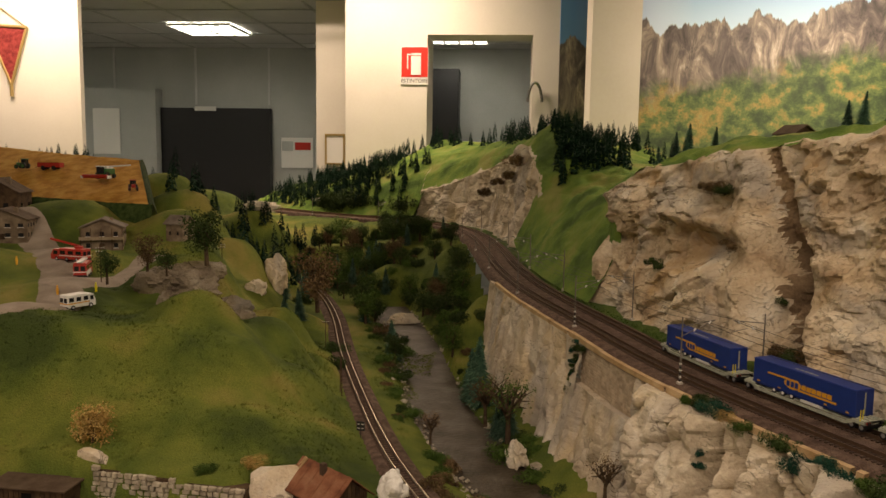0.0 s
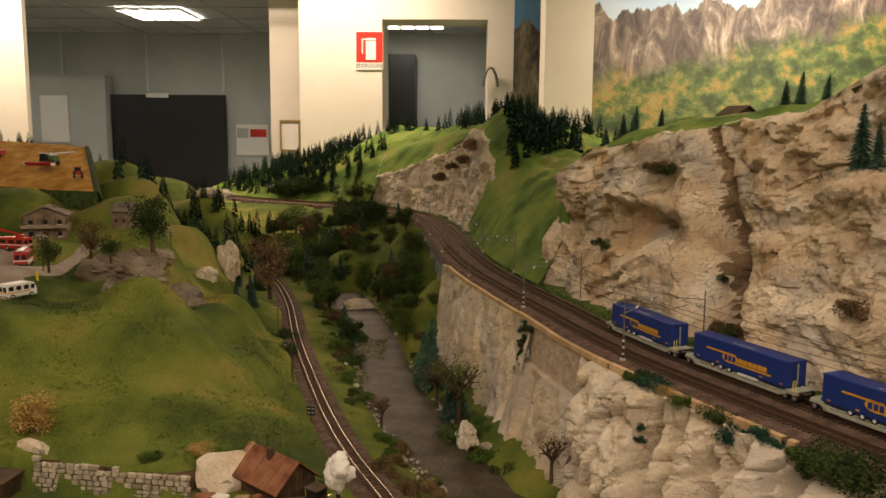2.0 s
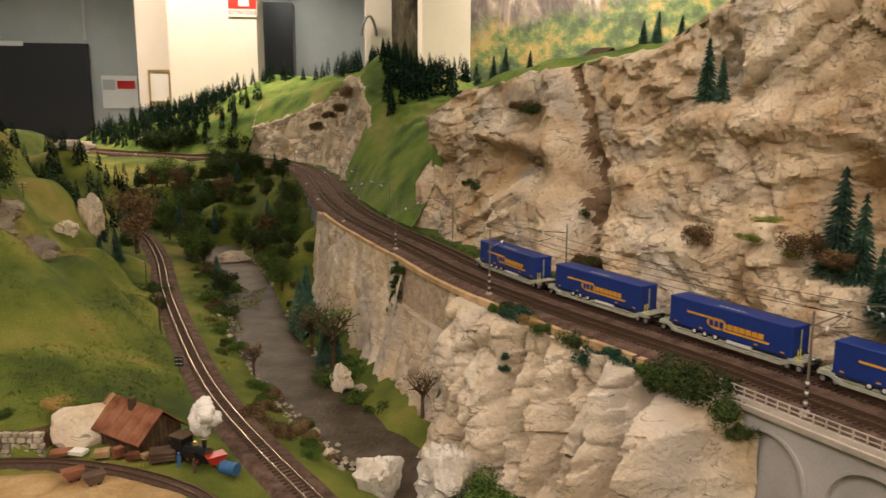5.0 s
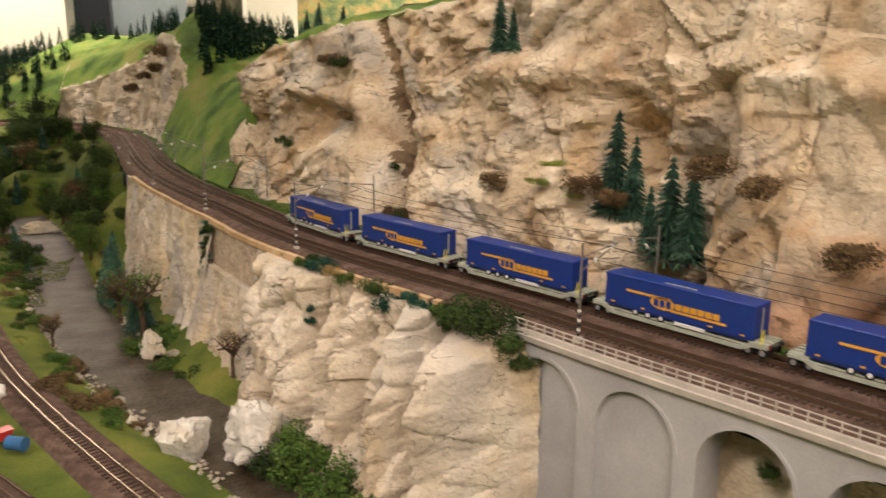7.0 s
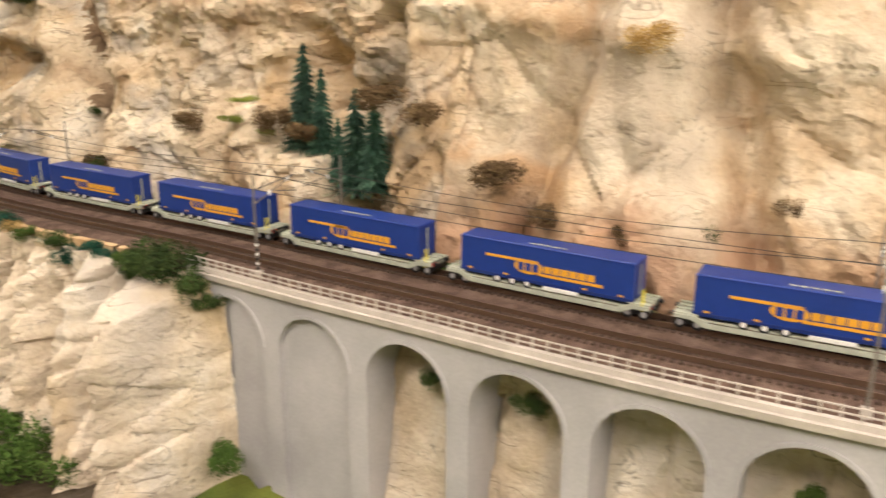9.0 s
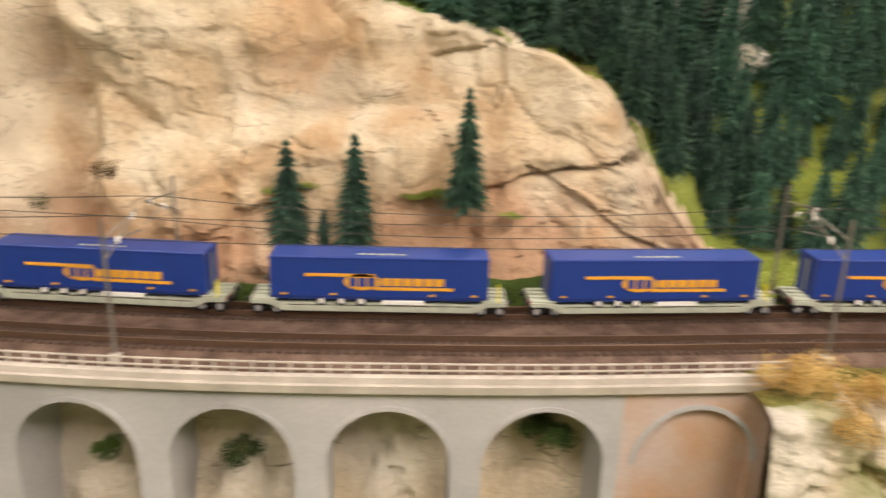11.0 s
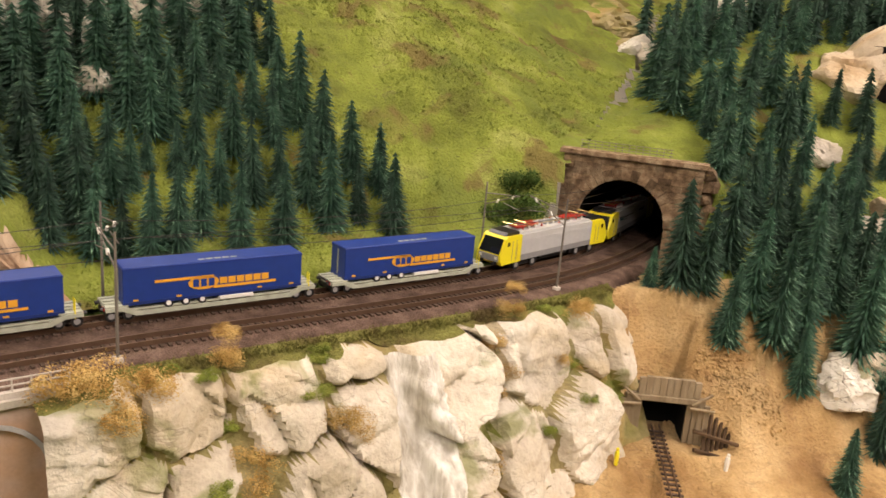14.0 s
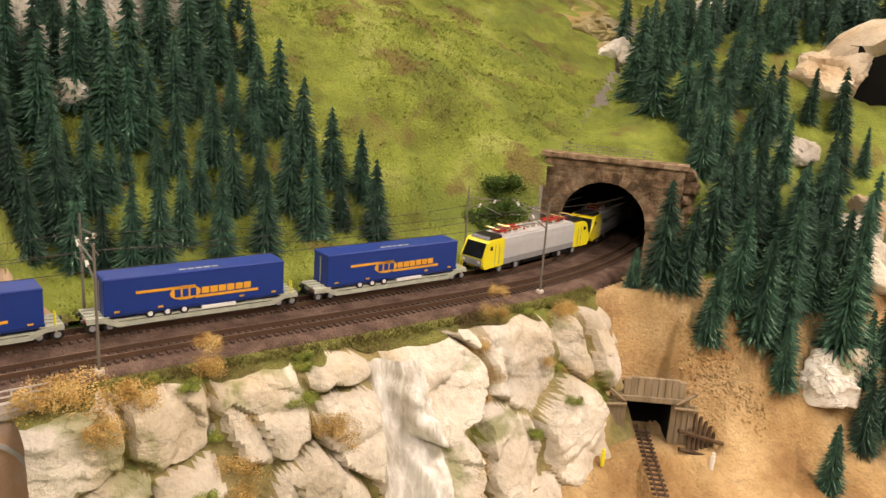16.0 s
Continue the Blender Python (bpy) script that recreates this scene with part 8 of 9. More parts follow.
def gable_house(p, rz, w, d, h, rise, wall, roof, label, over=.006, floors=2, cols=3, balcony=False, chimney=True):
    """A house with its gable along x: walls, two roof slopes, windows with frames, a door and a chimney."""
    t = thing("house", pose(*p, 0, 0, rz), label, "house", "houses of the village")
    bm = prism(bmesh.new(), [(-w / 2, -.02), (w / 2, -.02), (w / 2, h), (0, h + rise), (-w / 2, h)], -d / 2, d / 2)
    part("wall", bm, wall, t)
    for sx in (-1, 1):
        k = (w / 2 + over) / (w / 2)
        a, b = Vector((0, 0, h + rise + .0015)), Vector((sx * (w / 2 + over), 0, h - rise * (k - 1) + .0015))
        up = Vector((0, 0, .0025))
        vs = [a + Vector((0, -d / 2 - over, 0)), b + Vector((0, -d / 2 - over, 0)), b + Vector((0, d / 2 + over, 0)), a + Vector((0, d / 2 + over, 0))]
        vs += [v + up for v in vs]
        link("roof", vs, [(3, 2, 1, 0), (4, 5, 6, 7), (0, 1, 5, 4), (1, 2, 6, 5), (2, 3, 7, 6), (3, 0, 4, 7)], roof, t)
    for fl in range(floors):
        z = h / floors * (fl + .45)
        for side in (-1, 1):
            for c in range(cols):
                x = (c + .5) / cols * w - w / 2
                wn = part("window", boxed(x - w * .05, x + w * .05, *sorted((side * d / 2, side * (d / 2 + .0008))), z - h * .10, z + h * .10), M_WINDOW, t)
                part("sill", boxed(x - w * .06, x + w * .06, *sorted((side * d / 2, side * (d / 2 + .002))), z - h * .125, z - h * .10), M_WHITE, wn)
                y = (c + .5) / cols * d - d / 2
                part("window", boxed(*sorted((side * w / 2, side * (w / 2 + .0008))), y - d * .05, y + d * .05, z - h * .10, z + h * .10), M_WINDOW, t)
    part("door", boxed(-w * .07, w * .07, -d / 2 - .0012, -d / 2 - .0004, 0, h * .30), M_WOOD_DARK, t)
    if chimney:
        part("chimney", boxed(w * .15, w * .23, -.004, .004, h + rise * .4, h + rise * 1.15), M_HOUSE, t)
    if balcony:
        bl = part("balcony", boxed(-w / 2 - .004, w / 2 + .004, -d / 2 - .012, -d / 2 - .0015, h * .47, h * .50), M_WOOD_GREY, t, "weathered wooden balcony")
        part("balustrade", boxed(-w / 2 - .004, w / 2 + .004, -d / 2 - .0125, -d / 2 - .0115, h * .50, h * .62), M_WOOD_GREY, bl)
        for k in range(5):
            x = -w / 2 + k * w / 4
            part("post", boxed(x - .001, x + .001, -d / 2 - .0122, -d / 2 - .0112, 0, h * .98), M_WOOD_DARK, bl)
    return t


gable_house(gz(-.80, 2.53, -.004), 20, .105, .085, .062, .022, M_HOUSE, M_ROOF_GREY, "old brown chalet with grey roof and wooden balcony", balcony=True)
gable_house(gz(-.57, 2.50, -.002), 75, .055, .05, .046, .018, M_HOUSE, M_ROOF_GREY, "small brown cottage with a grey gable roof", floors=1, cols=2)
gable_house(gz(-1.06, 2.50, -.004), 15, .13, .09, .052, .028, M_HOUSE, M_ROOF_DARK, "long brown farmhouse with a dark roof", cols=4)
gable_house(gz(-1.22, 2.72, .0), 10, .14, .10, .07, .04, M_WOOD_DARK, M_ROOF_DARK, "dark brown wooden barn beside the field", floors=1, cols=2)
gable_house(at(5.50, .50, hill_z(5.50, .50) - .005), 30, .06, .045, .014, .016, M_WOOD_DARK, M_ROOF_DARK, "low dark alpine hut on the cliff top meadow", floors=1, cols=2, chimney=False)
gable_house(at(3.75, .42, hill_z(3.75, .42) - .005), 10, .06, .05, .03, .016, M_WOOD_LIGHT, M_ROOF_GREY, "small light wooden cabin on the far ridge", floors=1, cols=2)


# ---- vehicles ----
def vehicle(name, m, label, category, body, cab, color, l, w, h, cab_len, wheels=2, windows=True, extra=None):
    t = thing(name, m, label, category)
    r = h * .16
    part("body", boxed(-l / 2, l / 2 - cab_len, -w / 2, w / 2, r * .8, h, bevel=h * .05), body, t)
    cb = part("cab", prism(bmesh.new(), [(l / 2 - cab_len + .0002, r * .8), (l / 2, r * .8), (l / 2, h * .5), (l / 2 - cab_len * .35, h * .92), (l / 2 - cab_len + .0002, h * .92)], -w / 2, w / 2), cab, t)
    if windows:
        for sy in (-1, 1):
            part("side_window", boxed(l / 2 - cab_len * .85, l / 2 - cab_len * .35, *sorted((sy * w / 2, sy * (w / 2 + .0005))), h * .52, h * .80), M_WINDOW, cb)
            for k in range(3):
                x = -l / 2 + (k + .5) * (l - cab_len) / 3
                part("side_window", boxed(x - l * .08, x + l * .08, *sorted((sy * w / 2, sy * (w / 2 + .0005))), h * .55, h * .82), M_WINDOW, t)
        part("rear_window", boxed(-l / 2 - .0005, -l / 2, -w * .40, -w * .06, h * .5, h * .8), M_WINDOW, t)
        part("rear_window", boxed(-l / 2 - .0005, -l / 2, w * .06, w * .40, h * .5, h * .8), M_WINDOW, t)
    part("windscreen", boxed(l / 2 - cab_len * .30, l / 2 - cab_len * .02, -w * .42, w * .42, h * .52, h * .66), M_GLASS_DARK, cb)
    part("stripe", boxed(-l / 2 - .0003, l / 2 - cab_len, -w / 2 - .0004, w / 2 + .0004, h * .40, h * .46), color, t)
    part("bumper", boxed(-l / 2 - .001, -l / 2, -w / 2, w / 2, r * .8, r * 1.5), M_BLACK, t)
    for x in np.linspace(-l * .32, l * .32, wheels):
        for sy in (-1, 1):
            wh = part("wheel", rod(bmesh.new(), (x, sy * w * .38, r), (x, sy * w * .51, r), r, 12), M_BLACK, t)
            part("hub", rod(bmesh.new(), (x, sy * w * .51, r), (x, sy * w * .525, r), r * .5, 10), M_SILVER, wh)
    return t


VAN = gz(-.545, 1.93, .006)
vehicle("minibus", pose(*VAN, 0, 0, 65), "white minibus with an orange stripe parked on the road", "minibus", M_WHITE, M_WHITE, M_ORANGE, .062, .026, .030, .014)
FIRE = gz(-.665, 2.17, .006)
fe = vehicle("fire_engine", pose(*FIRE, 0, 0, 110), "red and white fire engine standing on the village road", "fire engine", M_RED, M_RED, M_WHITE, .085, .028, .036, .022, 3)
part("locker", boxed(-.04, .015, -.0148, .0148, .0085, .0150), M_WHITE, fe)
part("ladder", boxed(-.045, .035, -.006, .006, .0365, .0395), M_SILVER, fe)
FIRE2 = gz(-.735, 2.245, .006)
fe2 = vehicle("fire_engine", pose(*FIRE2, 0, 0, 165), "red turntable-ladder fire engine with a raised ladder", "fire engine", M_RED, M_RED, M_WHITE, .095, .028, .030, .024, 3)
part("turntable", rod(bmesh.new(), (-.025, 0, .03), (-.025, 0, .036), .010, 12), M_RED, fe2)
part("ladder", rod(bmesh.new(), (-.028, 0, .036), (.06, .0, .050), .0028, 6), M_RED, fe2)


def tractor(m, paint, label):
    t = thing("tractor", m, label, "tractor")
    part("bonnet", boxed(0, .022, -.006, .006, .010, .021, bevel=.0015), paint, t)
    part("cabin", boxed(-.016, 0, -.009, .009, .012, .032, bevel=.001), M_WINDOW, t)
    part("cab_roof", boxed(-.018, .002, -.010, .010, .0322, .0345, bevel=.0008), paint, t)
    for sy in (-1, 1):
        for x, r in ((-.009, .0105), (.017, .007)):
            wh = part("wheel", rod(bmesh.new(), (x, sy * .0085, r), (x, sy * .0135, r), r, 14), M_BLACK, t)
            part("hub", rod(bmesh.new(), (x, sy * .0135, r), (x, sy * .0140, r), r * .5, 10), paint, wh)
    part("exhaust", rod(bmesh.new(), (.012, .004, .021), (.012, .004, .030), .0008, 6), M_BLACK, t)
    return t


tractor(pose(-.86, 2.835, 1.254, 0, 0, -60), M_RED, "red tractor with a dark cab on the wheat field")
tractor(pose(-1.36, 3.06, 1.313, 0, 0, 175), M_TRACTOR_GREEN, "green tractor pulling a red trailer along the field")
tl = thing("farm_trailer", pose(-1.26, 3.06, 1.309, 0, 0, 175), "red farm trailer heaped with grain on the field", "trailer")
part("tub", boxed(-.042, .042, -.013, .013, .010, .026, bevel=.001), M_RED, tl)
part("load", boxed(-.040, .040, -.012, .012, .0262, .030, bevel=.002), M_WHEAT, tl, "heap of grain")
for x in (-.02, .02):
    for sy in (-1, 1):
        part("wheel", rod(bmesh.new(), (x, sy * .009, .008), (x, sy * .0135, .008), .008, 12), M_BLACK, tl)
part("drawbar", rod(bmesh.new(), (.042, 0, .010), (.060, 0, .010), .001, 5), M_BLACK, tl)


def combine(m):
    t = thing("combine_harvester", m, "white and green combine harvester with a red cutter bar", "combine harvester")
    part("body", boxed(-.035, .018, -.016, .016, .014, .034, bevel=.002), M_TRACTOR_GREEN, t)
    part("grain_tank", boxed(-.028, .010, -.014, .014, .0342, .042, bevel=.001), M_WHITE, t)
    part("cabin", boxed(.018, .032, -.010, .010, .018, .040, bevel=.001), M_WINDOW, t)
    part("cab_roof", boxed(.016, .034, -.011, .011, .0402, .043), M_WHITE, t)
    hd = part("cutter_bar", boxed(.040, .052, -.045, .045, .003, .010, bevel=.001), M_RED, t)
    part("reel", rod(bmesh.new(), (.054, -.044, .011), (.054, .044, .011), .0045, 8), M_RED, hd)
    for sy in (-1, 1):
        part("divider", boxed(.040, .060, *sorted((sy * .0452, sy * .048)), .003, .012), M_WHITE, hd)
    part("feeder", boxed(.018, .040, -.008, .008, .006, .016), M_TRACTOR_GREEN, t)
    part("unloading_pipe", rod(bmesh.new(), (-.005, .014, .040), (-.012, .085, .046), .0025, 8), M_WHITE, t)
    for sy in (-1, 1):
        for x, r in ((.012, .012), (-.026, .008)):
            part("wheel", rod(bmesh.new(), (x, sy * .014, r), (x, sy * .0195, r), r, 14), M_BLACK, t)
    return t


combine(pose(-1.01, 2.95, 1.286, 0, 0, -95))


# ---- stone wall, hut and yard below the mound ----
def stone_wall():
    t = thing("dry_stone_wall", Matrix.Identity(4), "dry stone retaining wall of pale grey stones below the mound", "wall")
    a, b = Vector((-.318, 1.553, 0)), Vector((-.075, 1.527, 0))
    u = (b - a).normalized()
    n = Vector((u.y, -u.x, 0))
    ln = (b - a).length
    core = bmesh.new()
    vs = [a + n * d + Vector((0, 0, z)) for d, z in ((-.002, .82), (-.002, .892), (-.03, .892), (-.03, .82))] + [b + n * d + Vector((0, 0, z)) for d, z in ((-.002, .82), (-.002, .878), (-.03, .878), (-.03, .82))]
    bv = [core.verts.new(v) for v in vs]
    for f in ((0, 1, 2, 3), (7, 6, 5, 4), (0, 4, 5, 1), (1, 5, 6, 2), (2, 6, 7, 3), (3, 7, 4, 0)):
        core.faces.new([bv[k] for k in f])
    part("wall_core", core, M_WOOD_DARK, t, "dark mortarless joints")
    rn = random.Random(9)
    z = .836
    while z < .894:
        h = rn.uniform(.0065, .0095)
        x = rn.uniform(-.004, 0)
        while x < ln - .002:
            w = rn.uniform(.008, .016)
            if z + h < .897 - .014 * x / ln + rn.uniform(-.003, .002):
                c0 = a + u * (x + .0005)
                c1 = a + u * min(x + w - .0007, ln)
                d = rn.uniform(.002, .0045)
                j = lambda: rn.uniform(-.0010, .0010)
                q = [(c0, z + j() + .0004), (c1, z + j() + .0004), (c1, z + h + j() - .0006), (c0, z + h + j() - .0006)]
                vs = [c + u * j() + n * d + Vector((0, 0, zz)) for c, zz in q] + [c + n * -.003 + Vector((0, 0, zz)) for c, zz in q]
                m = sum(vs[:4], Vector()) / 4
                vs[:4] = [m + (v - m) * .82 for v in vs[:4]]
                link("stone", vs, [(0, 1, 2, 3), (0, 4, 5, 1), (1, 5, 6, 2), (2, 6, 7, 3), (3, 7, 4, 0)], M_STONE, t)
            x += w
        z += h


stone_wall()


def hut():
    """Dark plank hut with a rusty roof, ridge along x."""
    a, b = Vector((-.004, 1.598, 0)), Vector((.086, 1.522, 0))
    d = b - a
    t = thing("wooden_hut", pose((a.x + b.x) / 2, (a.y + b.y) / 2, .843, 0, 0, math.degrees(math.atan2(d.y, d.x))), "dark plank engine shed with a rust-red roof by the lower track", "shed")
    l, w, h, rise = d.length - .012, .066, .034, .028
    bm = bmesh.new()
    prism(bm, [(-w / 2 + .001, 0), (w / 2 - .001, 0), (w / 2 - .001, h), (0, h + rise - .001), (-w / 2 + .001, h)], -l / 2, l / 2)
    bmesh.ops.rotate(bm, cent=(0, 0, 0), matrix=Matrix.Rotation(math.radians(90), 3, "Z"), verts=bm.verts)
    part("wall", bm, M_WOOD_DARK, t)
    for sy in (-1, 1):
        k = int(l / .0062)
        for i in range(k):
            x = -l / 2 + (i + .5) * l / k
            part("plank", boxed(x - l / k * .44, x + l / k * .44, *sorted((sy * w / 2, sy * (w / 2 + .0012))), .0, h), M_WOOD_DARK, t)
        y0, y1 = 0, sy * (w / 2 + .010)
        z0, z1 = h + rise + .002, h - rise * .26
        vs = [Vector((x, y, z)) for x, y, z in ((-l / 2 - .008, y0, z0), (l / 2 + .008, y0, z0), (l / 2 + .008, y1, z1), (-l / 2 - .008, y1, z1))]
        vs += [v + Vector((0, 0, .002)) for v in vs]
        rf = link("roof", vs, [(3, 2, 1, 0), (4, 5, 6, 7), (0, 1, 5, 4), (1, 2, 6, 5), (2, 3, 7, 6), (3, 0, 4, 7)], M_ROOF_RUST, t)
        for i in range(6):
            x = -l / 2 + i * l / 5
            link("batten", [Vector((x - .0008, y0, z0 + .002)), Vector((x + .0008, y0, z0 + .002)), Vector((x + .0008, y1, z1 + .002)), Vector((x - .0008, y1, z1 + .002)), Vector((x - .0008, y0, z0 + .003)), Vector((x + .0008, y0, z0 + .003)), Vector((x + .0008, y1, z1 + .003)), Vector((x - .0008, y1, z1 + .003))],
                 [(4, 5, 6, 7), (0, 3, 7, 4), (1, 5, 6, 2), (2, 6, 7, 3)], M_ROOF_RUST, rf)
    for i in range(9):
        y = -w / 2 + (i + .5) * w / 9
        top = h + rise * (1 - abs(y) / (w / 2)) - .002
        for sx in (-1, 1):
            part("plank", boxed(*sorted((sx * l / 2, sx * (l / 2 + .0012))), y - w / 9 * .44, y + w / 9 * .44, 0, top), M_WOOD_DARK, t)
    part("chimney", boxed(-.002, .006, -.012, -.004, h + rise * .8, h + rise + .012), M_ROOF_DARK, t)
    part("leaning_plank", rod(bmesh.new(), (-l / 2 - .030, -w / 2 - .012, .0), (-l / 2 + .004, -.002, h + rise + .006), .0022, 4), M_WOOD_LIGHT, t, "light plank leaning on the roof")
    part("leaning_plank", rod(bmesh.new(), (-l / 2 - .024, -w / 2 - .014, .0), (-l / 2 + .010, -.004, h + rise + .006), .0022, 4), M_WOOD_LIGHT, t, "light plank leaning on the roof")
    ld = part("ladder", rod(rod(bmesh.new(), (l / 2 + .004, .014, 0), (l / 2 + .003, .012, .022), .0006, 4), (l / 2 + .004, .020, 0), (l / 2 + .003, .018, .022), .0006, 4), M_YELLOW, t, "small yellow ladder")
    for k in range(4):
        part("rung", rod(bmesh.new(), (l / 2 + .004, .0135, .004 + k * .005), (l / 2 + .004, .0195, .004 + k * .005), .0005, 4), M_YELLOW, ld)


hut()


def steam_engine():
    t = thing("steam_engine", pose(.128, 1.488, .849, 0, 0, -35), "small black narrow-gauge steam engine with cotton-wool smoke", "locomotive")
    part("boiler", rod(bmesh.new(), (-.005, 0, .016), (.034, 0, .016), .0085, 14), M_BLACK, t)
    part("smokebox_door", rod(bmesh.new(), (.034, 0, .016), (.0355, 0, .016), .007, 14), M_ROOF_DARK, t)
    cb = part("cab", boxed(-.026, -.005, -.011, .011, .006, .032, bevel=.0008), M_BLACK, t)
    part("cab_roof", boxed(-.029, -.002, -.0125, .0125, .0322, .0345, bevel=.0008), M_ROOF_DARK, t)
    for sy in (-1, 1):
        part("cab_window", boxed(-.020, -.011, *sorted((sy * .011, sy * .0115)), .020, .028), M_WINDOW, cb)
        part("side_tank", boxed(-.004, .020, *sorted((sy * .0086, sy * .0115)), .008, .020, bevel=.0006), M_BLACK, t)
        for x in (-.014, .004, .022):
            wh = part("wheel", rod(bmesh.new(), (x, sy * .007, .006), (x, sy * .0095, .006), .006, 14), M_BLACK, t)
            part("hub", rod(bmesh.new(), (x, sy * .0095, .006), (x, sy * .0100, .006), .002, 8), M_RED, wh)
    part("chimney", rod(bmesh.new(), (.027, 0, .024), (.027, 0, .036), .0026, 10, .0036), M_BLACK, t)
    part("dome", rod(bmesh.new(), (.010, 0, .023), (.010, 0, .029), .0042, 10, .0025), M_BRASS, t)
    part("frame", boxed(-.028, .036, -.0065, .0065, .004, .0085), M_BLACK, t)
    # the puff of smoke
    bm = bmesh.new()
    rn = random.Random(4)
    for c, r in (((0, 0, 0), .016), ((-.010, .004, .008), .013), ((.010, -.004, .012), .013), ((.002, .003, .022), .011), ((-.008, 0, -.010), .010), ((.012, .006, .002), .011), ((.006, -.002, -.012), .008)):
        bmesh.ops.create_icosphere(bm, subdivisions=3, radius=r, matrix=Matrix.Translation(c))
    for v in bm.verts:
        v.co += v.co.normalized() * (.006 * noise.fractal(v.co * 110, 1, 2, 4))
    ob = part("smoke_puff", bm, M_COTTON, t, "white cotton-wool puff of smoke", smooth=True)
    ob.matrix_basis = pose(.026, .0, .062)


steam_engine()


def yard():
    # narrow-gauge siding before the wall
    _, q = spline([(-.52, 1.49), (-.3, 1.50), (-.10, 1.505), (.0, 1.482), (.08, 1.445), (.16, 1.385), (.22, 1.30)], rounds=4, step=.01)
    t_ = np.gradient(q, axis=0)
    t_ /= np.linalg.norm(t_, axis=1)[:, None]
    n_ = np.stack([-t_[:, 1], t_[:, 0]], 1)
    tr = thing("railway_track", Matrix.Identity(4), "narrow yard siding half sunk in brown earth", "railway track")
    cols = [(-.016, .840), (-.011, .8500), (.011, .8500), (.016, .840)]
    link("bed", [(*(q[i] + n_[i] * o), z) for i in range(len(q)) for o, z in cols], grid_faces(len(q), 4), M_SLEEPER, tr)
    for d in (-.006, .006):
        cols = [(d - .0006, .8502), (d - .0006, .8530), (d + .0006, .8530), (d + .0006, .8502)]
        link("rail", [(*(q[i] + n_[i] * o), z) for i in range(len(q)) for o, z in cols], grid_faces(len(q), 4), M_RAIL, tr)
    strip_on("yard_ground", [(-.6, 1.36), (-.3, 1.38), (-.05, 1.40), (.06, 1.36), (.12, 1.28)], .075, .007, M_SAND, "sandy yard ground beside the siding", "ground", nv=7)

    def crate(x, y, w, h, m, rz, label):
        c = thing("crate", pose(x, y, ground_z(x, y) + .004, 0, 0, rz), label, "crate", "clutter of the yard")
        part("box_body", boxed(-w / 2, w / 2, -w * .35, w * .35, 0, h, bevel=w * .04), m, c)
        for k in range(3):
            z = h * (.15 + .35 * k)
            part("slat", boxed(-w / 2 - .0005, w / 2 + .0005, -w * .35 - .0008, -w * .35, z - h * .07, z + h * .07), m, c)

    for x, y, w, h, m, rz in ((.005, 1.512, .020, .010, M_WOOD_LIGHT, 10), (.028, 1.505, .014, .014, M_ROOF_RUST, 40), (-.03, 1.525, .022, .006, M_PAPER, -20), (.05, 1.498, .018, .008, M_ROOF_RUST, 5), (.065, 1.50, .012, .007, M_WOOD_LIGHT, 60), (-.055, 1.53, .03, .005, M_ROOF_RUST, 15), (.09, 1.492, .034, .015, M_ROOF_DARK, 12)):
        crate(x, y, w, h, m, rz, "small worn crate of goods lying by the shed")
    ba = thing("barrel", pose(.187, 1.442, .856, 90, 0, 60), "blue steel barrel lying on the grass", "barrel")
    part("drum", rod(bmesh.new(), (0, 0, -.011), (0, 0, .011), .0085, 14), M_BARREL, ba)
    for z in (-.011, -.004, .004, .011):
        part("hoop", rod(bmesh.new(), (0, 0, z - .0007), (0, 0, z + .0007), .0092, 14), M_BARREL, ba)
    for x, y, m, lb in ((.02, 1.425, M_ROOF_DARK, "dark scrap heap on the sandy yard"), (-.01, 1.44, M_ROOF_RUST, "rusty tipping skip on the sandy yard"), (.165, 1.465, M_RED, "red barrow beside the siding")):
        s = thing("skip", pose(x, y, .852, 0, 0, 30), lb, "skip", "skips of the yard")
        part("tub", prism(bmesh.new(), [(-.008, .003), (.008, .003), (.014, .014), (-.014, .014)], -.009, .009), m, s)
        for sy in (-1, 1):
            part("wheel", rod(bmesh.new(), (-.005, sy * .0065, .003), (-.005, sy * .008, .003), .003, 8), M_BLACK, s)
            part("wheel", rod(bmesh.new(), (.005, sy * .0065, .003), (.005, sy * .008, .003), .003, 8), M_BLACK, s)
    # low shed at the wall's end
    sh = thing("low_shed", pose(-.40, 1.535, .845, 0, 0, -4), "low dark plank shed with a flat felt roof", "shed")
    part("wall", boxed(-.06, .06, -.022, .022, 0, .028), M_WOOD_DARK, sh)
    part("roof", boxed(-.065, .065, -.028, .026, .0285, .032, bevel=.0006), M_ROOF_DARK, sh)
    part("doorway", boxed(-.008, .008, -.0226, -.0221, .0, .022), M_DARK, sh)
    for k in range(14):
        x = -.058 + k * .0085
        if abs(x) > .011:
            part("plank", boxed(x - .0036, x + .0036, -.0232, -.0222, .0, .0275), M_WOOD_DARK, sh)
    boulder((-.35, 1.60, .885), .05, M_ROCK_PALE, "ochre rock face beside the stone wall", 91, (1.2, .7, .7))
    boulder((-.045, 1.57, .868), .035, M_ROCK_PALE, "pale rock end of the stone wall", 92, (1.4, .8, .9))


yard()


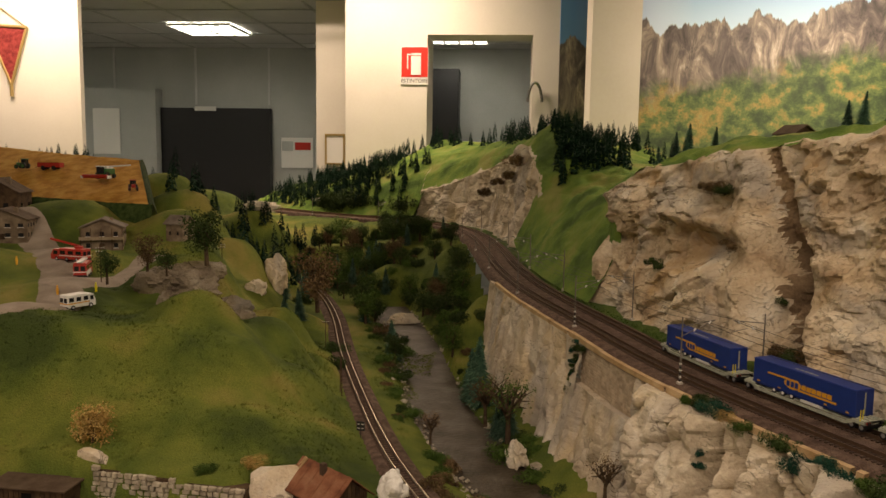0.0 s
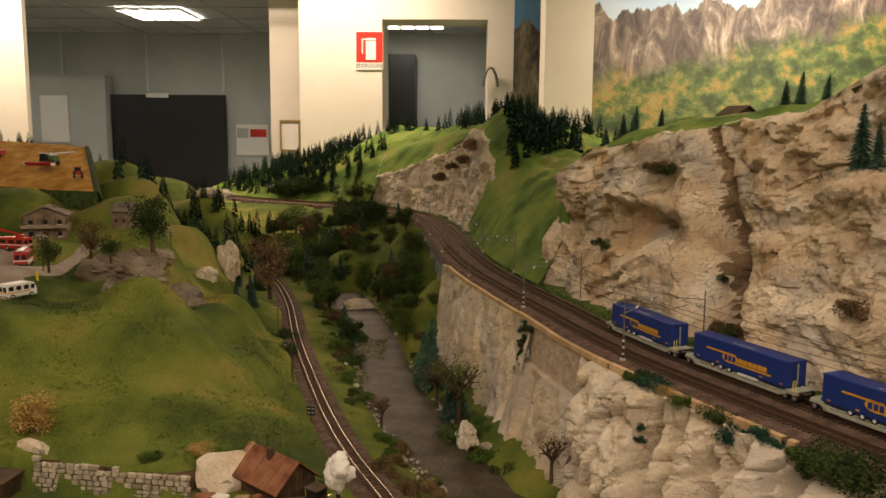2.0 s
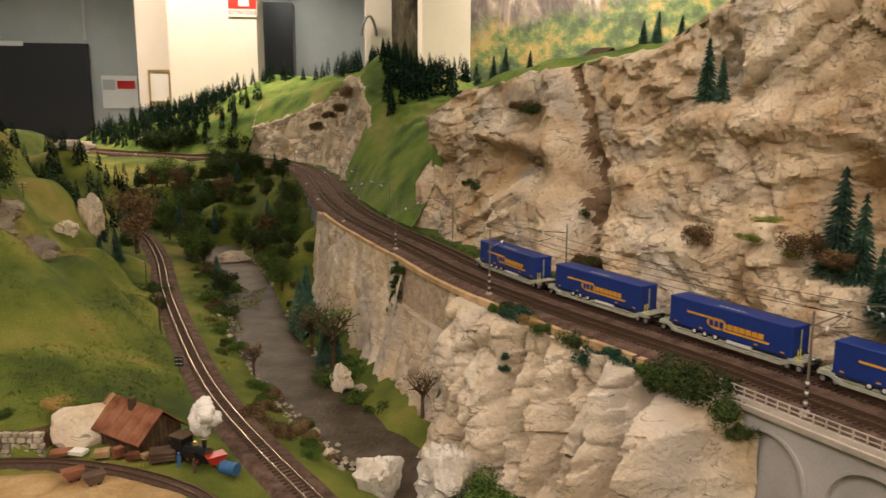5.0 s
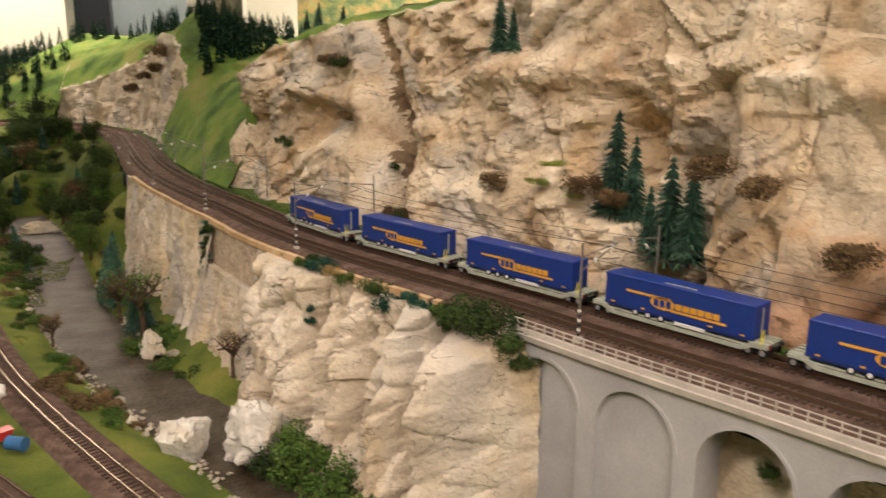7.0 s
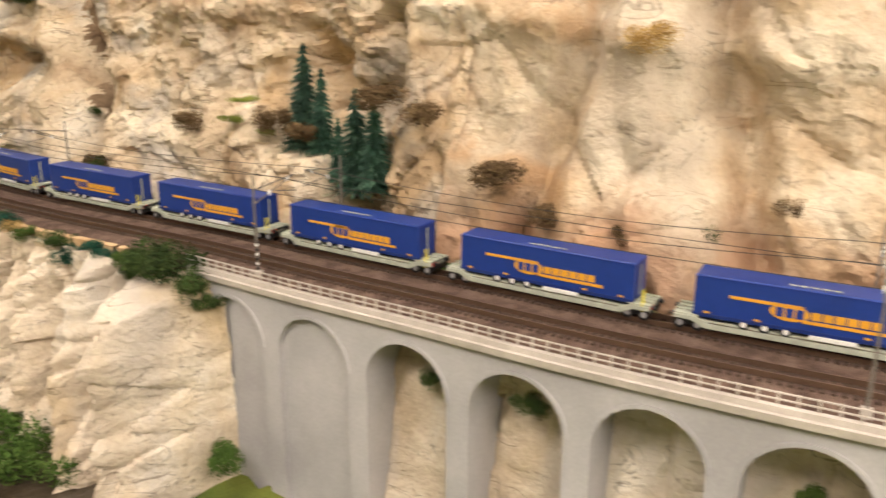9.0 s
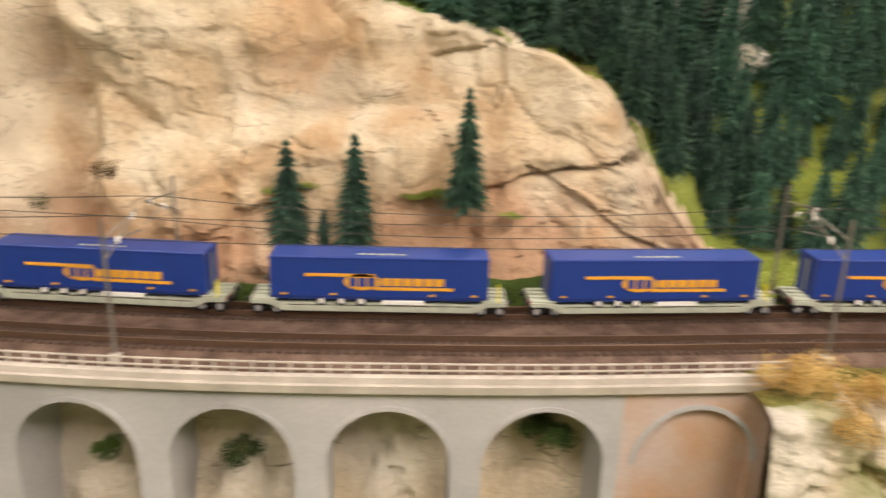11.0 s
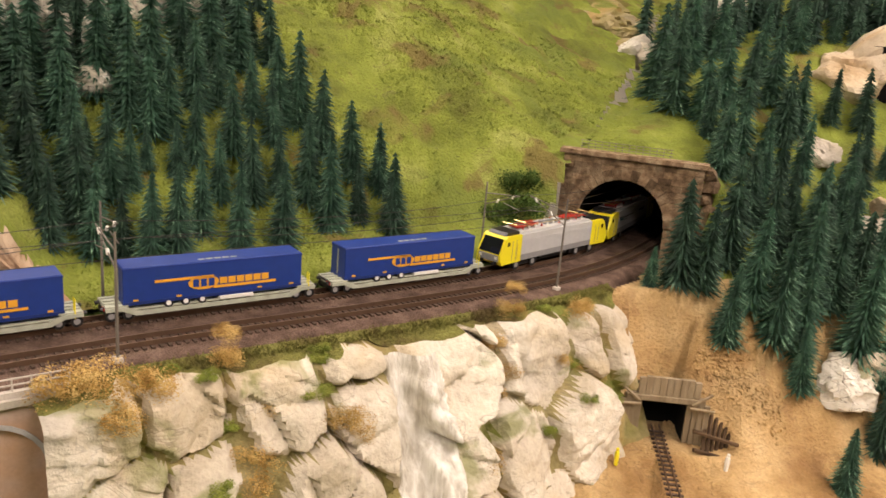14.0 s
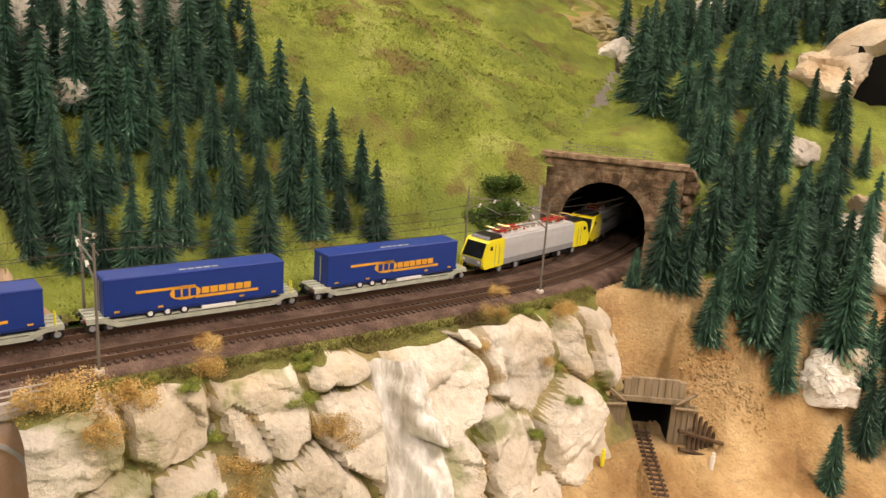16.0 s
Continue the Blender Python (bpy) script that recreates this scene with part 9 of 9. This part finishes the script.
# outcrop on the mound crest
M_MOUND_ROCK = rock_material("brown_outcrop", [(0.13, 0.10, 0.07), (0.22, 0.18, 0.13), (0.32, 0.28, 0.22)], (0.16, 0.15, 0.13), (0.16, 0.13, 0.06))
for x, y, r in ((-.44, 2.17, .045), (-.33, 2.21, .045), (-.28, 2.15, .035), (-.37, 2.13, .05), (-.46, 2.14, .05), (-.40, 2.16, .055), (-.34, 2.16, .05), (-.43, 2.10, .04), (-.36, 2.10, .04), (-.30, 2.18, .04), (-.39, 2.22, .05)):
    boulder((x, y, ground_z(x, y) - .004), r, M_MOUND_ROCK, "grey-brown outcrop on top of the mound", x * 100, (1.1, .9, .6), n=4, group="mound outcrop", craggy=1)


# ---- telegraph poles, signs, figures ----
def pole(p, h, label, arms=1, lean=0):
    t = thing("telegraph_pole", pose(*p, lean, 0, 20), label, "pole", "telegraph poles")
    part("pole", rod(bmesh.new(), (0, 0, -.004), (0, 0, h), .0013, 6, .0010), M_WOOD_DARK, t)
    for k in range(arms):
        z = h * (.95 - .10 * k)
        part("crossarm", boxed(-.009, .009, -.0007, .0007, z - .0007, z + .0007), M_WOOD_DARK, t)
        for x in (-.008, -.003, .003, .008):
            part("insulator", rod(bmesh.new(), (x, 0, z + .0007), (x, 0, z + .0030), .0008, 6), M_WHITE, t)
    return t


pole(gz(-.585, 2.10), .085, "wooden telegraph pole with two crossarms in the village", 2)
pole(gz(-.50, 2.62), .075, "wooden telegraph pole beside the cottage", 2)
pole(gz(-.055, 2.12), .085, "wooden double pole by the lower track", 0, 4)
pole(gz(-.045, 2.09), .085, "wooden double pole by the lower track", 0, -4)
pole(gz(-.185, 2.55), .075, "wooden telegraph pole by the lower track", 1)
sg = thing("trackside_sign", pose(.038, 1.86, .848, 0, 0, -10), "small black trackside plate with white marks", "sign")
part("post", rod(bmesh.new(), (0, 0, -.004), (0, 0, .012), .0008, 5), M_BLACK, sg)
part("plate", boxed(-.008, .008, -.0006, .0006, .010, .028), M_BLACK, sg)
for x, z in ((-.004, .015), (.004, .015), (-.004, .023), (.004, .023)):
    part("mark", boxed(x - .0025, x + .0025, -.0011, -.0007, z - .0005, z + .0005), M_WHITE, sg)


def figure(p, shirt, label):
    """A tiny plain standing doll."""
    bm = rod(bmesh.new(), (0, 0, 0), (0, 0, .009), .0022, 7, .0026)
    rod(bm, (0, 0, .009), (0, 0, .0165), .0030, 7, .0022)
    bmesh.ops.create_icosphere(bm, subdivisions=2, radius=.0020, matrix=Matrix.Translation((0, 0, .0188)))
    ob = part("figurine", bm, shirt)
    ob.matrix_basis = pose(*p)
    return tagged(ob, label, "figurine", "tiny plain figurines")


figure((1.470, -.262, .886), M_YELLOW, "tiny plain yellow figurine on the sand")
figure((1.475, -.385, .886), M_WHITE, "tiny plain white figurine on the sand")
figure(gz(-.61, 1.97, .004), M_ORANGE, "tiny plain orange figurine on the road")
figure(gz(-.56, 2.03, .004), M_YELLOW, "tiny plain yellow figurine beside the fire engine")
figure(gz(-.42, 2.10, .004), M_YELLOW, "tiny plain yellow figurine on the mound")
figure(gz(-.83, 2.18, .004), M_ORANGE, "tiny plain orange figurine on the grass")
figure((.118, 1.462, .852), M_BARREL, "tiny plain blue figurine beside the engine")
figure((.142, 1.440, .852), M_ROOF_DARK, "tiny plain grey figurine beside the engine")
